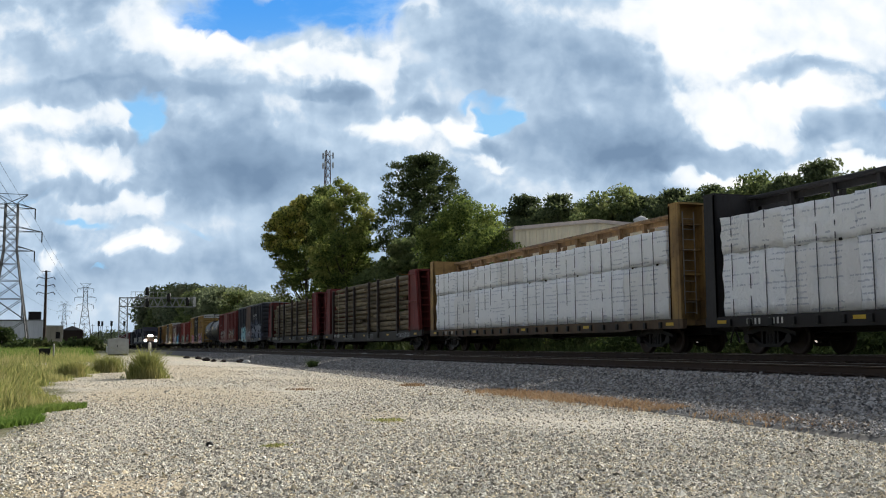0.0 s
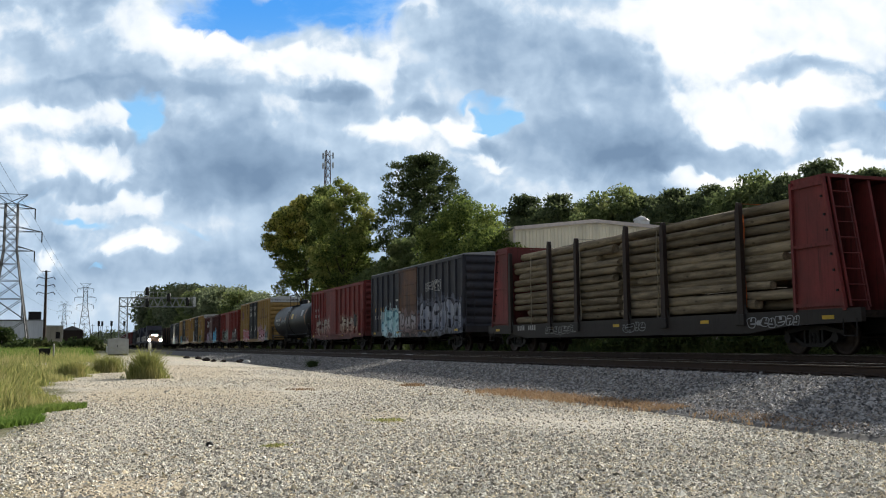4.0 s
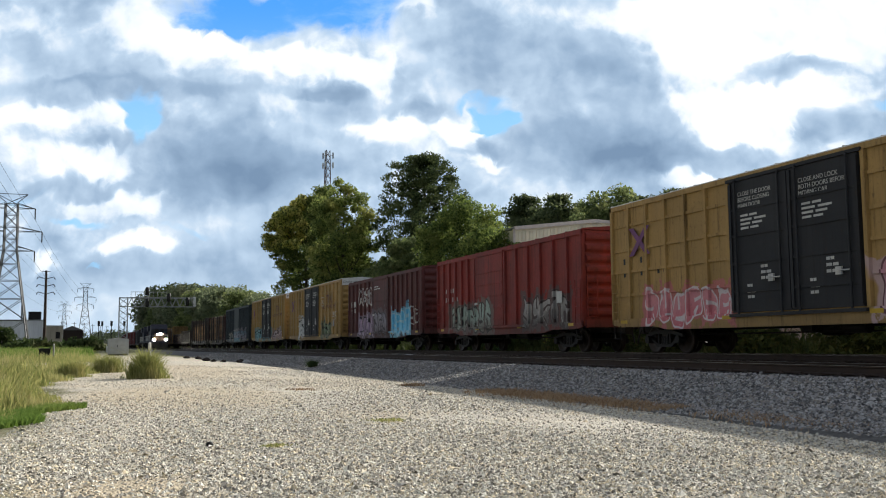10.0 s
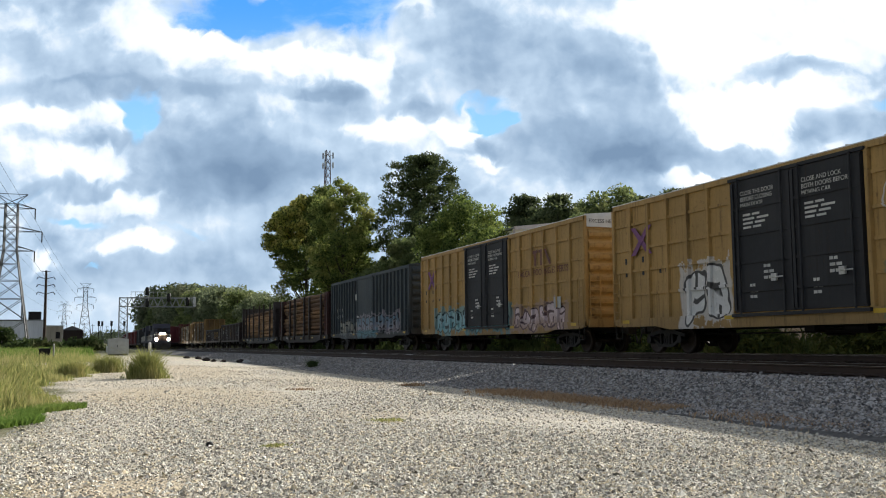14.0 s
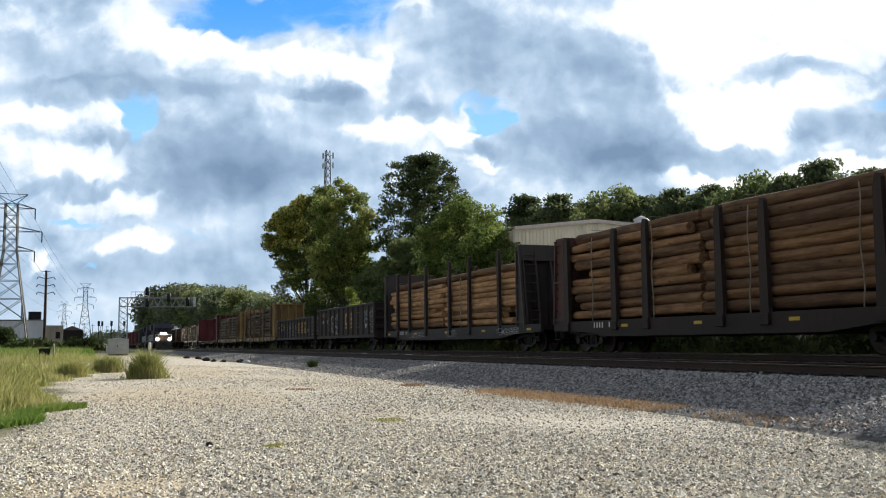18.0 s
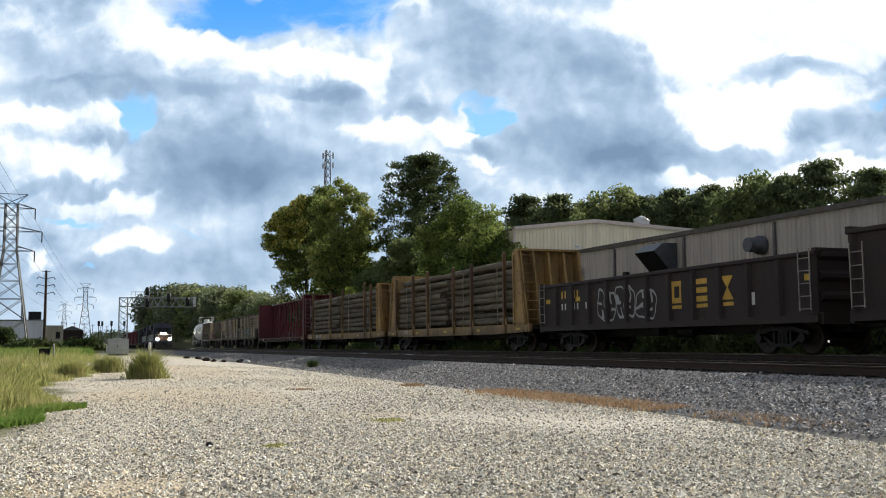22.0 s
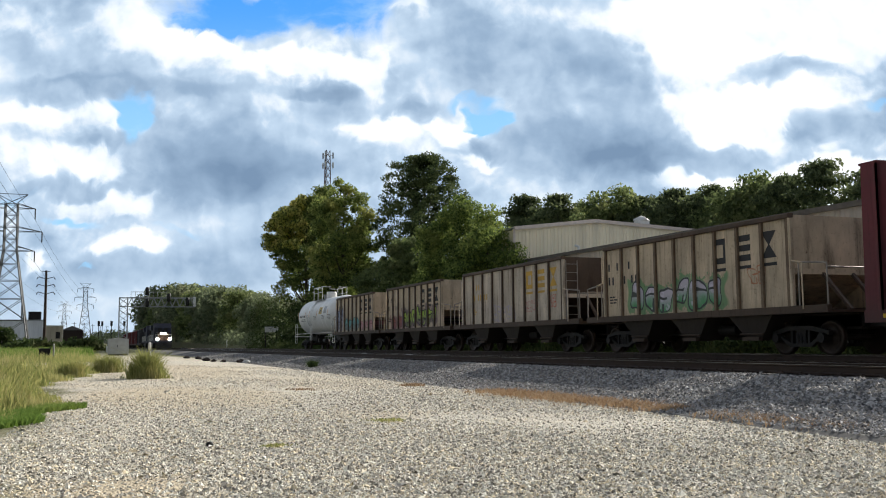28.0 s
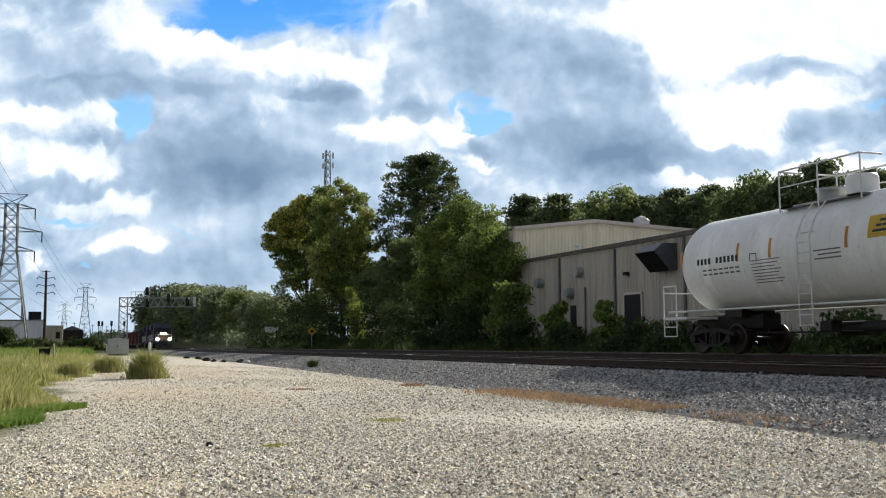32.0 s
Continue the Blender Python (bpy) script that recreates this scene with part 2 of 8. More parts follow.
def bark_material(name, dark, light, scale=6.0):
    m, n = material(name)
    p = place(n)
    tone = n.put("ShaderNodeObjectInfo").outputs["Random"]
    grain = n.noise(n.scaled(p, (1, 0.12, 1)), scale, 5, 0.65)
    blotch = n.noise(p, 1.4, 4)
    c = n.mix(n.smooth(grain, 0.3, 0.7), dark, light)
    c = n.mix(n.math("MULTIPLY", n.smooth(blotch, 0.5, 0.7), 0.5), c, dark)
    c = n.mix(n.math("MULTIPLY", tone, 0.55), c, shade_of(dark, 0.8))
    knots = n.put("ShaderNodeTexVoronoi", Vector=n.scaled(p, (1, 0.45, 1)), Scale=3.1).outputs["Distance"]
    c = n.mix(n.math("MULTIPLY", n.math("SUBTRACT", 1.0, n.smooth(knots, 0.06, 0.16)), 0.75), c, shade_of(dark, 0.45))
    lumps = n.math("ADD", n.math("MULTIPLY", grain, 0.4), n.noise(n.scaled(p, (1, 0.5, 1)), 3.0, 3, 0.5))
    return finish(m, n, c, 0.88, 0.0, lumps, 0.05, 0.7, spec=0.25)


def wrap_material():
    """White lumber wrap with rows of printed bars that stand for its small print."""
    m, n = material("lumber_wrap")
    p = place(n)
    x, y, z = n.split(p)
    crease = n.noise(n.scaled(p, (1, 2.0, 1.2)), 2.4, 5, 0.62, 1.2)
    c = n.mix(n.smooth(crease, 0.35, 0.7), (0.90, 0.915, 0.945), (0.95, 0.96, 0.985))
    tone = n.put("ShaderNodeObjectInfo").outputs["Random"]
    c = n.mix(n.math("MULTIPLY", n.smooth(tone, 0.9, 0.95), 0.3), c, (0.62, 0.58, 0.52))
    # blocks of print: a heading, two long lines and a few short ones, once for each width of film
    z = n.math("ADD", z, n.math("MULTIPLY", n.math("SUBTRACT", crease, 0.5), 0.10))
    y = n.math("ADD", y, n.math("MULTIPLY", tone, 0.9))
    cell = n.math("FLOOR", n.math("DIVIDE", y, 1.28))
    row = n.math("MULTIPLY", z, 6.4)
    pick = n.split(n.put("ShaderNodeTexWhiteNoise", Vector=n.join(cell, n.math("FLOOR", row), 0.0)).outputs["Color"])
    line = n.math("MULTIPLY", n.smooth(n.math("FRACT", row), 0.30, 0.36), n.math("SUBTRACT", 1.0, n.smooth(n.math("FRACT", row), 0.58, 0.64)))
    along = n.math("FRACT", n.math("DIVIDE", y, 1.28))
    reach = n.math("MULTIPLY", n.smooth(pick[0], 0.28, 0.34), n.math("ADD", 0.15, n.math("MULTIPLY", pick[1], 0.8)))
    inside = n.math("MULTIPLY", n.smooth(along, 0.06, 0.08), n.math("LESS_THAN", n.math("SUBTRACT", along, 0.08), reach))
    specks = n.smooth(n.noise(n.scaled(p, (1, 16, 5)), 1.0, 1), 0.40, 0.46)
    ink = n.math("MULTIPLY", n.math("MULTIPLY", line, inside), specks)
    c = n.mix(n.math("MULTIPLY", ink, 0.42), c, (0.13, 0.17, 0.30))
    return finish(m, n, c, 0.42, 0.0, crease, 0.12, 0.7)


def glow(name, colour, strength):
    m, n = material(name)
    e = n.put("ShaderNodeEmission", Color=(*colour, 1), Strength=strength)
    n.tree.links.new(e.outputs[0], n.put("ShaderNodeOutputMaterial").inputs[0])
    return m


M_GROUND = ground_material()
M_STONE = stone_material("lot_stone", (0.21, 0.19, 0.15), (1.0, 0.96, 0.83), (0.84, 0.72, 0.50))
M_BALLAST = stone_material("ballast_stone", (0.075, 0.074, 0.074), (0.56, 0.55, 0.53), (0.36, 0.32, 0.27))
M_BALLAST_BED = plain("ballast_bed", (0.13, 0.125, 0.118), 0.95, 0, 0.35, 8.0, 30.0, 1.0)
# oily stone, with the shade under the train put into its near-black
M_CRIB_SHADED = stone_material("shaded_crib_stone", (0.014, 0.011, 0.010), (0.06, 0.05, 0.043), (0.05, 0.035, 0.026))
M_RAIL = plain("rail_steel", (0.045, 0.028, 0.020), 0.7, 0.1, 0.3)
M_RAIL_TOP = plain("rail_head", (0.38, 0.36, 0.34), 0.3, 0.9, 0.15)
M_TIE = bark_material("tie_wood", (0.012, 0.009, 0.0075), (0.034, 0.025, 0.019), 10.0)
M_STEEL_DARK = plain("dark_steel", (0.014, 0.012, 0.011), 0.6, 0.2, 0.35)
M_STEEL_BLACK = plain("black_steel", (0.014, 0.0135, 0.0135), 0.55, 0.1, 0.35)
M_WHEEL = plain("wheel_steel", (0.045, 0.032, 0.025), 0.5, 0.5, 0.3)
M_TREAD = plain("wheel_tread", (0.55, 0.52, 0.48), 0.25, 1.0, 0.1)
M_GALV = plain("galvanised_steel", (0.42, 0.43, 0.43), 0.5, 0.6, 0.15)
M_LATTICE = plain("tower_steel", (0.17, 0.175, 0.18), 0.6, 0.4, 0.2)
M_WHITE = plain("white_paint", (0.74, 0.74, 0.72), 0.5, 0, 0.08)
M_YELLOW_MARK = plain("yellow_reflector", (0.62, 0.40, 0.03), 0.4, 0, 0.15)
M_LETTER = plain("white_lettering", (0.62, 0.61, 0.57), 0.6, 0, 0.15)
M_LETTER_DARK = plain("dark_lettering", (0.03, 0.03, 0.033), 0.6, 0, 0.15)
M_LETTER_GOLD = plain("gold_lettering", (0.60, 0.36, 0.06), 0.6, 0, 0.2)
M_GUTTER_INK = plain("faded_stencil_ink", (0.16, 0.16, 0.17), 0.6, 0, 0.2)
M_RUNG = plain("rung_steel", (0.30, 0.27, 0.24), 0.5, 0.3, 0.3)


# ---- mesh helpers ----
class Shape:
    """Vertices and faces gathered into one mesh."""

    def __init__(self):
        self.v, self.f, self.s = [], [], []

    def add(self, verts, faces, smooth=False):
        k = len(self.v)
        self.v.extend(verts)
        self.f.extend([tuple(i + k for i in f) for f in faces])
        self.s.extend([smooth] * len(faces))
        return self

    def box(self, x0, x1, y0, y1, z0, z1, bevel=0.0):
        if bevel:
            b = bevel
            return self.prism([(x0 + b, z0), (x1 - b, z0), (x1, z0 + b), (x1, z1 - b), (x1 - b, z1), (x0 + b, z1), (x0, z1 - b), (x0, z0 + b)], y0, y1)
        v = [(x, y, z) for x in (x0, x1) for y in (y0, y1) for z in (z0, z1)]
        return self.add(v, [(0, 1, 3, 2), (4, 6, 7, 5), (0, 4, 5, 1), (2, 3, 7, 6), (0, 2, 6, 4), (1, 5, 7, 3)])

    def prism(self, outline, a, b, axis="y"):
        """An outline swept along an axis: (x, z) along y, (y, z) along x, (x, y) along z. Anticlockwise or not."""
        n = len(outline)
        put = {"y": lambda p, q: (p[0], q, p[1]), "x": lambda p, q: (q, p[0], p[1]), "z": lambda p, q: (p[0], p[1], q)}[axis]
        v = [put(p, a) for p in outline] + [put(p, b) for p in outline]
        f = [(i, (i + 1) % n, n + (i + 1) % n, n + i) for i in range(n)] + [tuple(range(n))[::-1], tuple(range(n, 2 * n))]
        return self.add(v, f)

    def tube(self, p, q, r, r2=None, n=8, caps=True, smooth=True):
        p, q = Vector(p), Vector(q)
        d = (q - p).normalized()
        a = d.orthogonal().normalized()
        b = d.cross(a)
        r2 = r if r2 is None else r2
        v = []
        for c, k in ((p, r), (q, r2)):
            v += [tuple(c + (a * math.cos(t) + b * math.sin(t)) * k) for t in [2 * math.pi * i / n for i in range(n)]]
        self.add(v, [(i, (i + 1) % n, n + (i + 1) % n, n + i) for i in range(n)], smooth)
        if caps:
            self.add(v, [tuple(range(n))[::-1], tuple(range(n, 2 * n))])
        return self

    def beam(self, p, q, w, h=None):
        """A bar of rectangular section between two points."""
        h = h or w
        p, q = Vector(p), Vector(q)
        d = (q - p).normalized()
        a = d.cross(Vector((0, 0, 1)))
        a = a.normalized() if a.length > 1e-4 else Vector((1, 0, 0))
        b = a.cross(d)
        v = []
        for c in (p, q):
            v += [tuple(c + a * sa * w / 2 + b * sb * h / 2) for sa, sb in ((-1, -1), (1, -1), (1, 1), (-1, 1))]
        return self.add(v, [(0, 1, 5, 4), (1, 2, 6, 5), (2, 3, 7, 6), (3, 0, 4, 7), (3, 2, 1, 0), (4, 5, 6, 7)])

    def lathe(self, rings, centre, axis="y", n=24, smooth=True):
        """rings: (along, radius). Closed where the radius is 0."""
        v, f = [], []
        cx, cy, cz = centre
        for t, r in rings:
            for i in range(n):
                a = 2 * math.pi * i / n
                c, s = r * math.cos(a), r * math.sin(a)
                v.append({"y": (cx + c, cy + t, cz + s), "x": (cx + t, cy + c, cz + s), "z": (cx + c, cy + s, cz + t)}[axis])
        for k in range(len(rings) - 1):
            for i in range(n):
                j = (i + 1) % n
                f.append((k * n + i, k * n + j, (k + 1) * n + j, (k + 1) * n + i))
        self.add(v, f, smooth)
        m = len(rings) - 1
        if rings[0][1] > 0:
            self.add(v[:n], [tuple(range(n))[::-1]])
        if rings[m][1] > 0:
            self.add(v[m * n:], [tuple(range(n))])
        return self

    def mesh(self, name, mat):
        me = bpy.data.meshes.new(name)
        me.from_pydata([tuple(v) for v in self.v], [], self.f)
        me.polygons.foreach_set("use_smooth", self.s)
        me.validate()
        b = bmesh.new()
        b.from_mesh(me)
        bmesh.ops.recalc_face_normals(b, faces=b.faces)
        b.to_mesh(me)
        b.free()
        me.materials.append(mat)
        return me


def thing(name, label, category, at=(0, 0, 0), group="", kind="", turn=0):
    ob = new(name)
    ob.empty_display_size = 0.2
    ob.matrix_basis = pose(*at, 0, 0, turn)
    return tagged(ob, label, category, group, kind)


def part(name, shape, mat, parent, label=""):
    """One mesh object under a thing or a part; shape may be a Shape or a shared mesh."""
    me = shape.mesh(name, mat) if isinstance(shape, Shape) else shape
    ob = new(name, me)
    ob.parent = parent
    return tagged(ob, label)


def put(name, me, parent, m):
    """A part on shared mesh data, at the pose m in its parent's space."""
    ob = new(name, me)
    ob.parent = parent
    ob.matrix_basis = m
    return ob


def solid(name, shape, mat, label, category, at=(0, 0, 0), group="", kind="", turn=0):
    ob = new(name, shape.mesh(name, mat))
    ob.matrix_basis = pose(*at, 0, 0, turn)
    return tagged(ob, label, category, group, kind)


def raw_mesh(name, verts, faces, mat, smooth=False):
    """A large mesh from arrays: faces all of one size."""
    me = bpy.data.meshes.new(name)
    verts, faces = np.asarray(verts, np.float32), np.asarray(faces, np.int32)
    k = faces.shape[1]
    me.vertices.add(len(verts))
    me.vertices.foreach_set("co", verts.ravel())
    me.loops.add(faces.size)
    me.loops.foreach_set("vertex_index", faces.ravel())
    me.polygons.add(len(faces))
    me.polygons.foreach_set("loop_start", np.arange(0, faces.size, k, dtype=np.int32))
    me.polygons.foreach_set("use_smooth", np.full(len(faces), smooth))
    me.update(calc_edges=True)
    me.materials.append(mat)
    return me


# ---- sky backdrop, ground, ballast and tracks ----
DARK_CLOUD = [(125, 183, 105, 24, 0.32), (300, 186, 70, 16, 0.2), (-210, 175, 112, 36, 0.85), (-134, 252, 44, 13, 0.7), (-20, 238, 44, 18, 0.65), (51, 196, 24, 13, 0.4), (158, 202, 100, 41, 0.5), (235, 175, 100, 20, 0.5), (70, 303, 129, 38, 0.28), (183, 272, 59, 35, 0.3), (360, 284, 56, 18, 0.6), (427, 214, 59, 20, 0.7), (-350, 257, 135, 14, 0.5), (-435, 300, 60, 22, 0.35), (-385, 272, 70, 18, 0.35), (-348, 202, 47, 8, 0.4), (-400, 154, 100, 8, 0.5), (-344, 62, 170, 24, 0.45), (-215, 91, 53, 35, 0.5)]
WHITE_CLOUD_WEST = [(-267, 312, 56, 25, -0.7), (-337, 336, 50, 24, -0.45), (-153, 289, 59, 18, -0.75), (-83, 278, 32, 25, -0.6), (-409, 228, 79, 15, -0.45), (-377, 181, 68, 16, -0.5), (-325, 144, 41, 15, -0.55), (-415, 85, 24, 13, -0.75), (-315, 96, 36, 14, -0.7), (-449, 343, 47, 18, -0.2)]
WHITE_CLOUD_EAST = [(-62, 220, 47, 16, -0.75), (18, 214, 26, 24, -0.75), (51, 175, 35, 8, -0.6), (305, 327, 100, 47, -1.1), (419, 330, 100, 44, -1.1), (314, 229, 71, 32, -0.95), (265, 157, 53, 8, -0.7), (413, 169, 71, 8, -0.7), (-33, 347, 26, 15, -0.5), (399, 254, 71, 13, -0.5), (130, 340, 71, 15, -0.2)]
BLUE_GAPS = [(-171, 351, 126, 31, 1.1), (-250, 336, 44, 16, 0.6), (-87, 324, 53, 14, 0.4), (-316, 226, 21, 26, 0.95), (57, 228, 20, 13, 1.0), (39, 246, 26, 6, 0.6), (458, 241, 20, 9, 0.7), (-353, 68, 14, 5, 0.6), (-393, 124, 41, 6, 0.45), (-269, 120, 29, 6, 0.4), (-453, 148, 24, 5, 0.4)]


def sky_material():
    """Broken cumulus over blue, by bearing and height; glows as the far sky does."""
    m, n = material("cloudy_sky")
    p = place(n)
    x, y, z = n.split(p)
    uv = n.join(n.math("DIVIDE", x, y), n.math("DIVIDE", z, y), 0.0)
    v = n.math("DIVIDE", z, y)
    def bend(vec, scale, amount, detail):
        k = n.put("ShaderNodeTexNoise", Vector=vec, Scale=scale, Detail=detail)
        off = n.put("ShaderNodeVectorMath", i0=k.outputs["Color"], i1=(-0.5, -0.5, -0.5))
        out = n.put("ShaderNodeVectorMath", i0=off.outputs[0], i1=(amount, amount * 0.7, 0.0))
        out.operation = "MULTIPLY"
        both = n.put("ShaderNodeVectorMath", i0=vec, i1=out.outputs[0])
        return both.outputs[0]

    where = bend(bend(bend(uv, 6.0, 0.10, 2.0), 21.0, 0.065, 2.0), 60.0, 0.026, 4.0)
    q = bend(bend(uv, 9.0, 0.035, 2.0), 40.0, 0.012, 3.0)
    sunward = n.scaled(q, (1, 1, 1), (0.010, 0.013, 0))
    puff, lobes, tufts = n.noise(q, 11.0, 3, 0.5), n.noise(q, 30.0, 3, 0.5), n.noise(q, 85.0, 5, 0.6)
    soft = n.noise(n.scaled(uv, (0.7, 1.5, 1), (7, 3, 0)), 5.5, 4, 0.5)
    ragged = n.math("ADD", n.math("MULTIPLY", n.math("SUBTRACT", puff, 0.5), 2.4), n.math("MULTIPLY", n.math("SUBTRACT", lobes, 0.5), 1.15))
    ragged = n.math("ADD", ragged, n.math("MULTIPLY", n.math("SUBTRACT", tufts, 0.5), 0.7))
    relief = n.math("ADD", n.math("MULTIPLY", n.math("SUBTRACT", puff, n.noise(sunward, 11.0, 3, 0.5)), 0.75), n.math("MULTIPLY", n.math("SUBTRACT", lobes, n.noise(sunward, 30.0, 3, 0.5)), 0.28))
    high = n.scaled(q, (1, 1, 1), (0.018, 0.034, 0))
    relief = n.math("ADD", relief, n.math("MULTIPLY", n.math("SUBTRACT", n.noise(q, 5.0, 2, 0.45), n.noise(high, 5.0, 2, 0.45)), 0.95))
    relief = n.math("ADD", relief, n.math("MULTIPLY", n.math("SUBTRACT", tufts, 0.5), 0.08))

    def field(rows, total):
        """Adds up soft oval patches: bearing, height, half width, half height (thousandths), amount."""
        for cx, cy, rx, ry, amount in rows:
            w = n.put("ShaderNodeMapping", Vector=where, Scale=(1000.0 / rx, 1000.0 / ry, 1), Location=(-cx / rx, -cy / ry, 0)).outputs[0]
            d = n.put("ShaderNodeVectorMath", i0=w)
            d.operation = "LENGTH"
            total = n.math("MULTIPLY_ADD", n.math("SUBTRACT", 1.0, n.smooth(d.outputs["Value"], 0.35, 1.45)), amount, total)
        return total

    ramp = n.tree.nodes.new("ShaderNodeValToRGB")
    e = ramp.color_ramp.elements
    e[0].position, e[0].color = 0.0, (1.0, 1.0, 1.0, 1)
    e[1].position, e[1].color = 1.0, (0.17, 0.26, 0.39, 1)
    for pos, col in ((0.22, (0.80, 0.86, 0.92, 1)), (0.45, (0.47, 0.60, 0.75, 1)), (0.7, (0.285, 0.40, 0.55, 1))):
        k = e.new(pos)
        k.color = col
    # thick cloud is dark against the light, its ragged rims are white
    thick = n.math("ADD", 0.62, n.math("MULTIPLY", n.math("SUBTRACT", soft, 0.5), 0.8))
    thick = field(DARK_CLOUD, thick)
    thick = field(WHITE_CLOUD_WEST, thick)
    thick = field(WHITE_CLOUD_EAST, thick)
    thick = n.math("MAXIMUM", n.math("MULTIPLY", thick, 0.56), 0.0)
    billow = n.math("ADD", thick, n.math("MULTIPLY", ragged, 0.36))
    crisp = n.smooth(billow, 0.12, 0.42)
    tone = n.math("ADD", n.math("MULTIPLY", crisp, 0.145), n.math("MULTIPLY", n.math("ADD", thick, n.math("MULTIPLY", ragged, 0.06)), 0.66))
    tone = n.math("ADD", n.math("ADD", tone, 0.085), relief, clamp=True)
    n.tree.links.new(tone, ramp.inputs[0])
    c = ramp.outputs[0]
    blue = n.mix(n.smooth(v, 0.20, 0.37), (0.29, 0.58, 0.88), (0.075, 0.33, 0.84))
    veil = n.smooth(n.noise(n.scaled(q, (1, 2.2, 1), (3, 1, 0)), 7.0, 6, 0.6), 0.45, 0.75)
    blue = n.mix(n.math("MULTIPLY", veil, 0.55), blue, (0.62, 0.80, 0.95))
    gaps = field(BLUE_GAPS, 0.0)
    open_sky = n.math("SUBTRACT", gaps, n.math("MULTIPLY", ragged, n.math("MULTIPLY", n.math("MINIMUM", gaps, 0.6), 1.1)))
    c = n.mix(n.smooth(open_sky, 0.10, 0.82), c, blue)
    haze = n.math("SUBTRACT", 1.0, n.smooth(v, 0.0, 0.09))
    c = n.mix(n.math("MULTIPLY", haze, 0.45), c, (0.52, 0.64, 0.76))
    em = n.put("ShaderNodeEmission", Color=c, Strength=0.92)
    n.tree.links.new(em.outputs[0], n.put("ShaderNodeOutputMaterial").inputs[0])
    return m


def sky_backdrop():
    R, A, E = 3600.0, 44, 26
    v, f = [], []
    for i in range(A + 1):
        a = radians(-38 + 76 * i / A)
        for k in range(E + 1):
            e = radians(-1.5 + 34 * k / E)
            v.append((R * math.sin(a) * math.cos(e), R * math.cos(a) * math.cos(e), R * math.sin(e)))
    for i in range(A):
        for k in range(E):
            j = i * (E + 1) + k
            f.append((j, j + 1, j + E + 2, j + E + 1))
    ob = new("backdrop", raw_mesh("backdrop", v, f, sky_material(), True))
    ob.matrix_basis = Matrix.Translation(EYE) @ pose(0, 0, 0, 0, 0, -20.455)
    return tagged(ob, "bright broken cumulus clouds drifting over blue sky", "sky", kind="structure")


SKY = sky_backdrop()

gx = [-1800, -200, -40, 0, 4.5, 6, 7.5, 9, 10.5, 12, 14, 17, 20, 22.8, 23.4, 24, 24.6, 30, 60, 300, 2600]
gy = [-900, -200, 0, 15] + list(range(25, 300, 10)) + list(range(300, 620, 20)) + [800, 1400, 4200]
sheet = Shape().add([(x, y, float(ground_z(x, y))) for y in gy for x in gx], [(r * len(gx) + k, r * len(gx) + k + 1, (r + 1) * len(gx) + k + 1, (r + 1) * len(gx) + k) for r in range(len(gy) - 1) for k in range(len(gx) - 1)])
ground = solid("ground", sheet, M_GROUND, "pale gravel lot running out into rough grass", "ground", kind="structure")

BED = 0.37
bed = Shape().prism([(8.3, -0.15), (8.7, 0.003), (9.6, 0.06), (11.6, BED - 0.02), (12.3, BED + 0.08), (20.8, BED + 0.08), (21.3, BED - 0.03), (23.2, 0.02), (23.9, -0.2)], -620, 1400)
ballast = solid("ballast", bed, M_BALLAST_BED, "grey crushed-stone ballast bank under the tracks", "ballast", kind="structure")
ballast.matrix_basis = pose(0, 0, grade(0), TILT)

rail_outline = [(-0.07, 0), (0.07, 0), (0.07, 0.012), (0.012, 0.035), (0.012, 0.125), (0.036, 0.14), (0.036, 0.166), (-0.036, 0.166), (-0.036, 0.14), (-0.012, 0.125), (-0.012, 0.035), (-0.07, 0.012)]
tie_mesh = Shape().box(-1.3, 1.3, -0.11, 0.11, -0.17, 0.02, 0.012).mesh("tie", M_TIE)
for where, name in ((NEAR_TRACK, "near"), (FAR_TRACK, "far")):
    track = thing("track", "rusty steel rails on dark timber ties", "railway track", (where, 0, RAIL - 0.206), kind="structure")
    track.matrix_basis = pose(where, 0, RAIL - 0.206 + grade(0) + (FAR_LIFT if name == "far" else 0.0), TILT)
    for s in (-1, 1):
        part("rail", Shape().prism([(s * 0.753 + a, 0.036 + b) for a, b in rail_outline], -620, 1400), M_RAIL, track)
        part("rail_head", Shape().box(s * 0.753 - 0.033, s * 0.753 + 0.033, -620, 1400, 0.2025, 0.206), M_RAIL_TOP, track)
    near_ties = 190 if name == "near" else 100
    far = Shape()
    rnd = random.Random(5)
    for i in range(-240, 700):
        y = -12 + i * 0.535
        if 0 <= i < near_ties:
            put("tie", tie_mesh, track, pose(rnd.uniform(-0.05, 0.05), y, rnd.uniform(-0.008, 0.008), 0, 0, rnd.uniform(-1.2, 1.2)))
        else:
            far.box(-1.3, 1.3, y - 0.11, y + 0.11, -0.1, 0.02)
    tagged(part("tie_run", far, M_TIE, track), kind="stuff")
    plates = Shape()
    for i in range(190):
        y = -12 + i * 0.535
        for s in (-1, 1):
            plates.box(s * 0.753 - 0.18, s * 0.753 + 0.18, y - 0.09, y + 0.09, 0.021, 0.036)
            for d in (-0.1, 0.1):
                plates.box(s * 0.753 + d - 0.015, s * 0.753 + d + 0.015, y - 0.015, y + 0.015, 0.036, 0.07)
    tagged(part("tie_plates", plates, M_RAIL, track), kind="stuff")


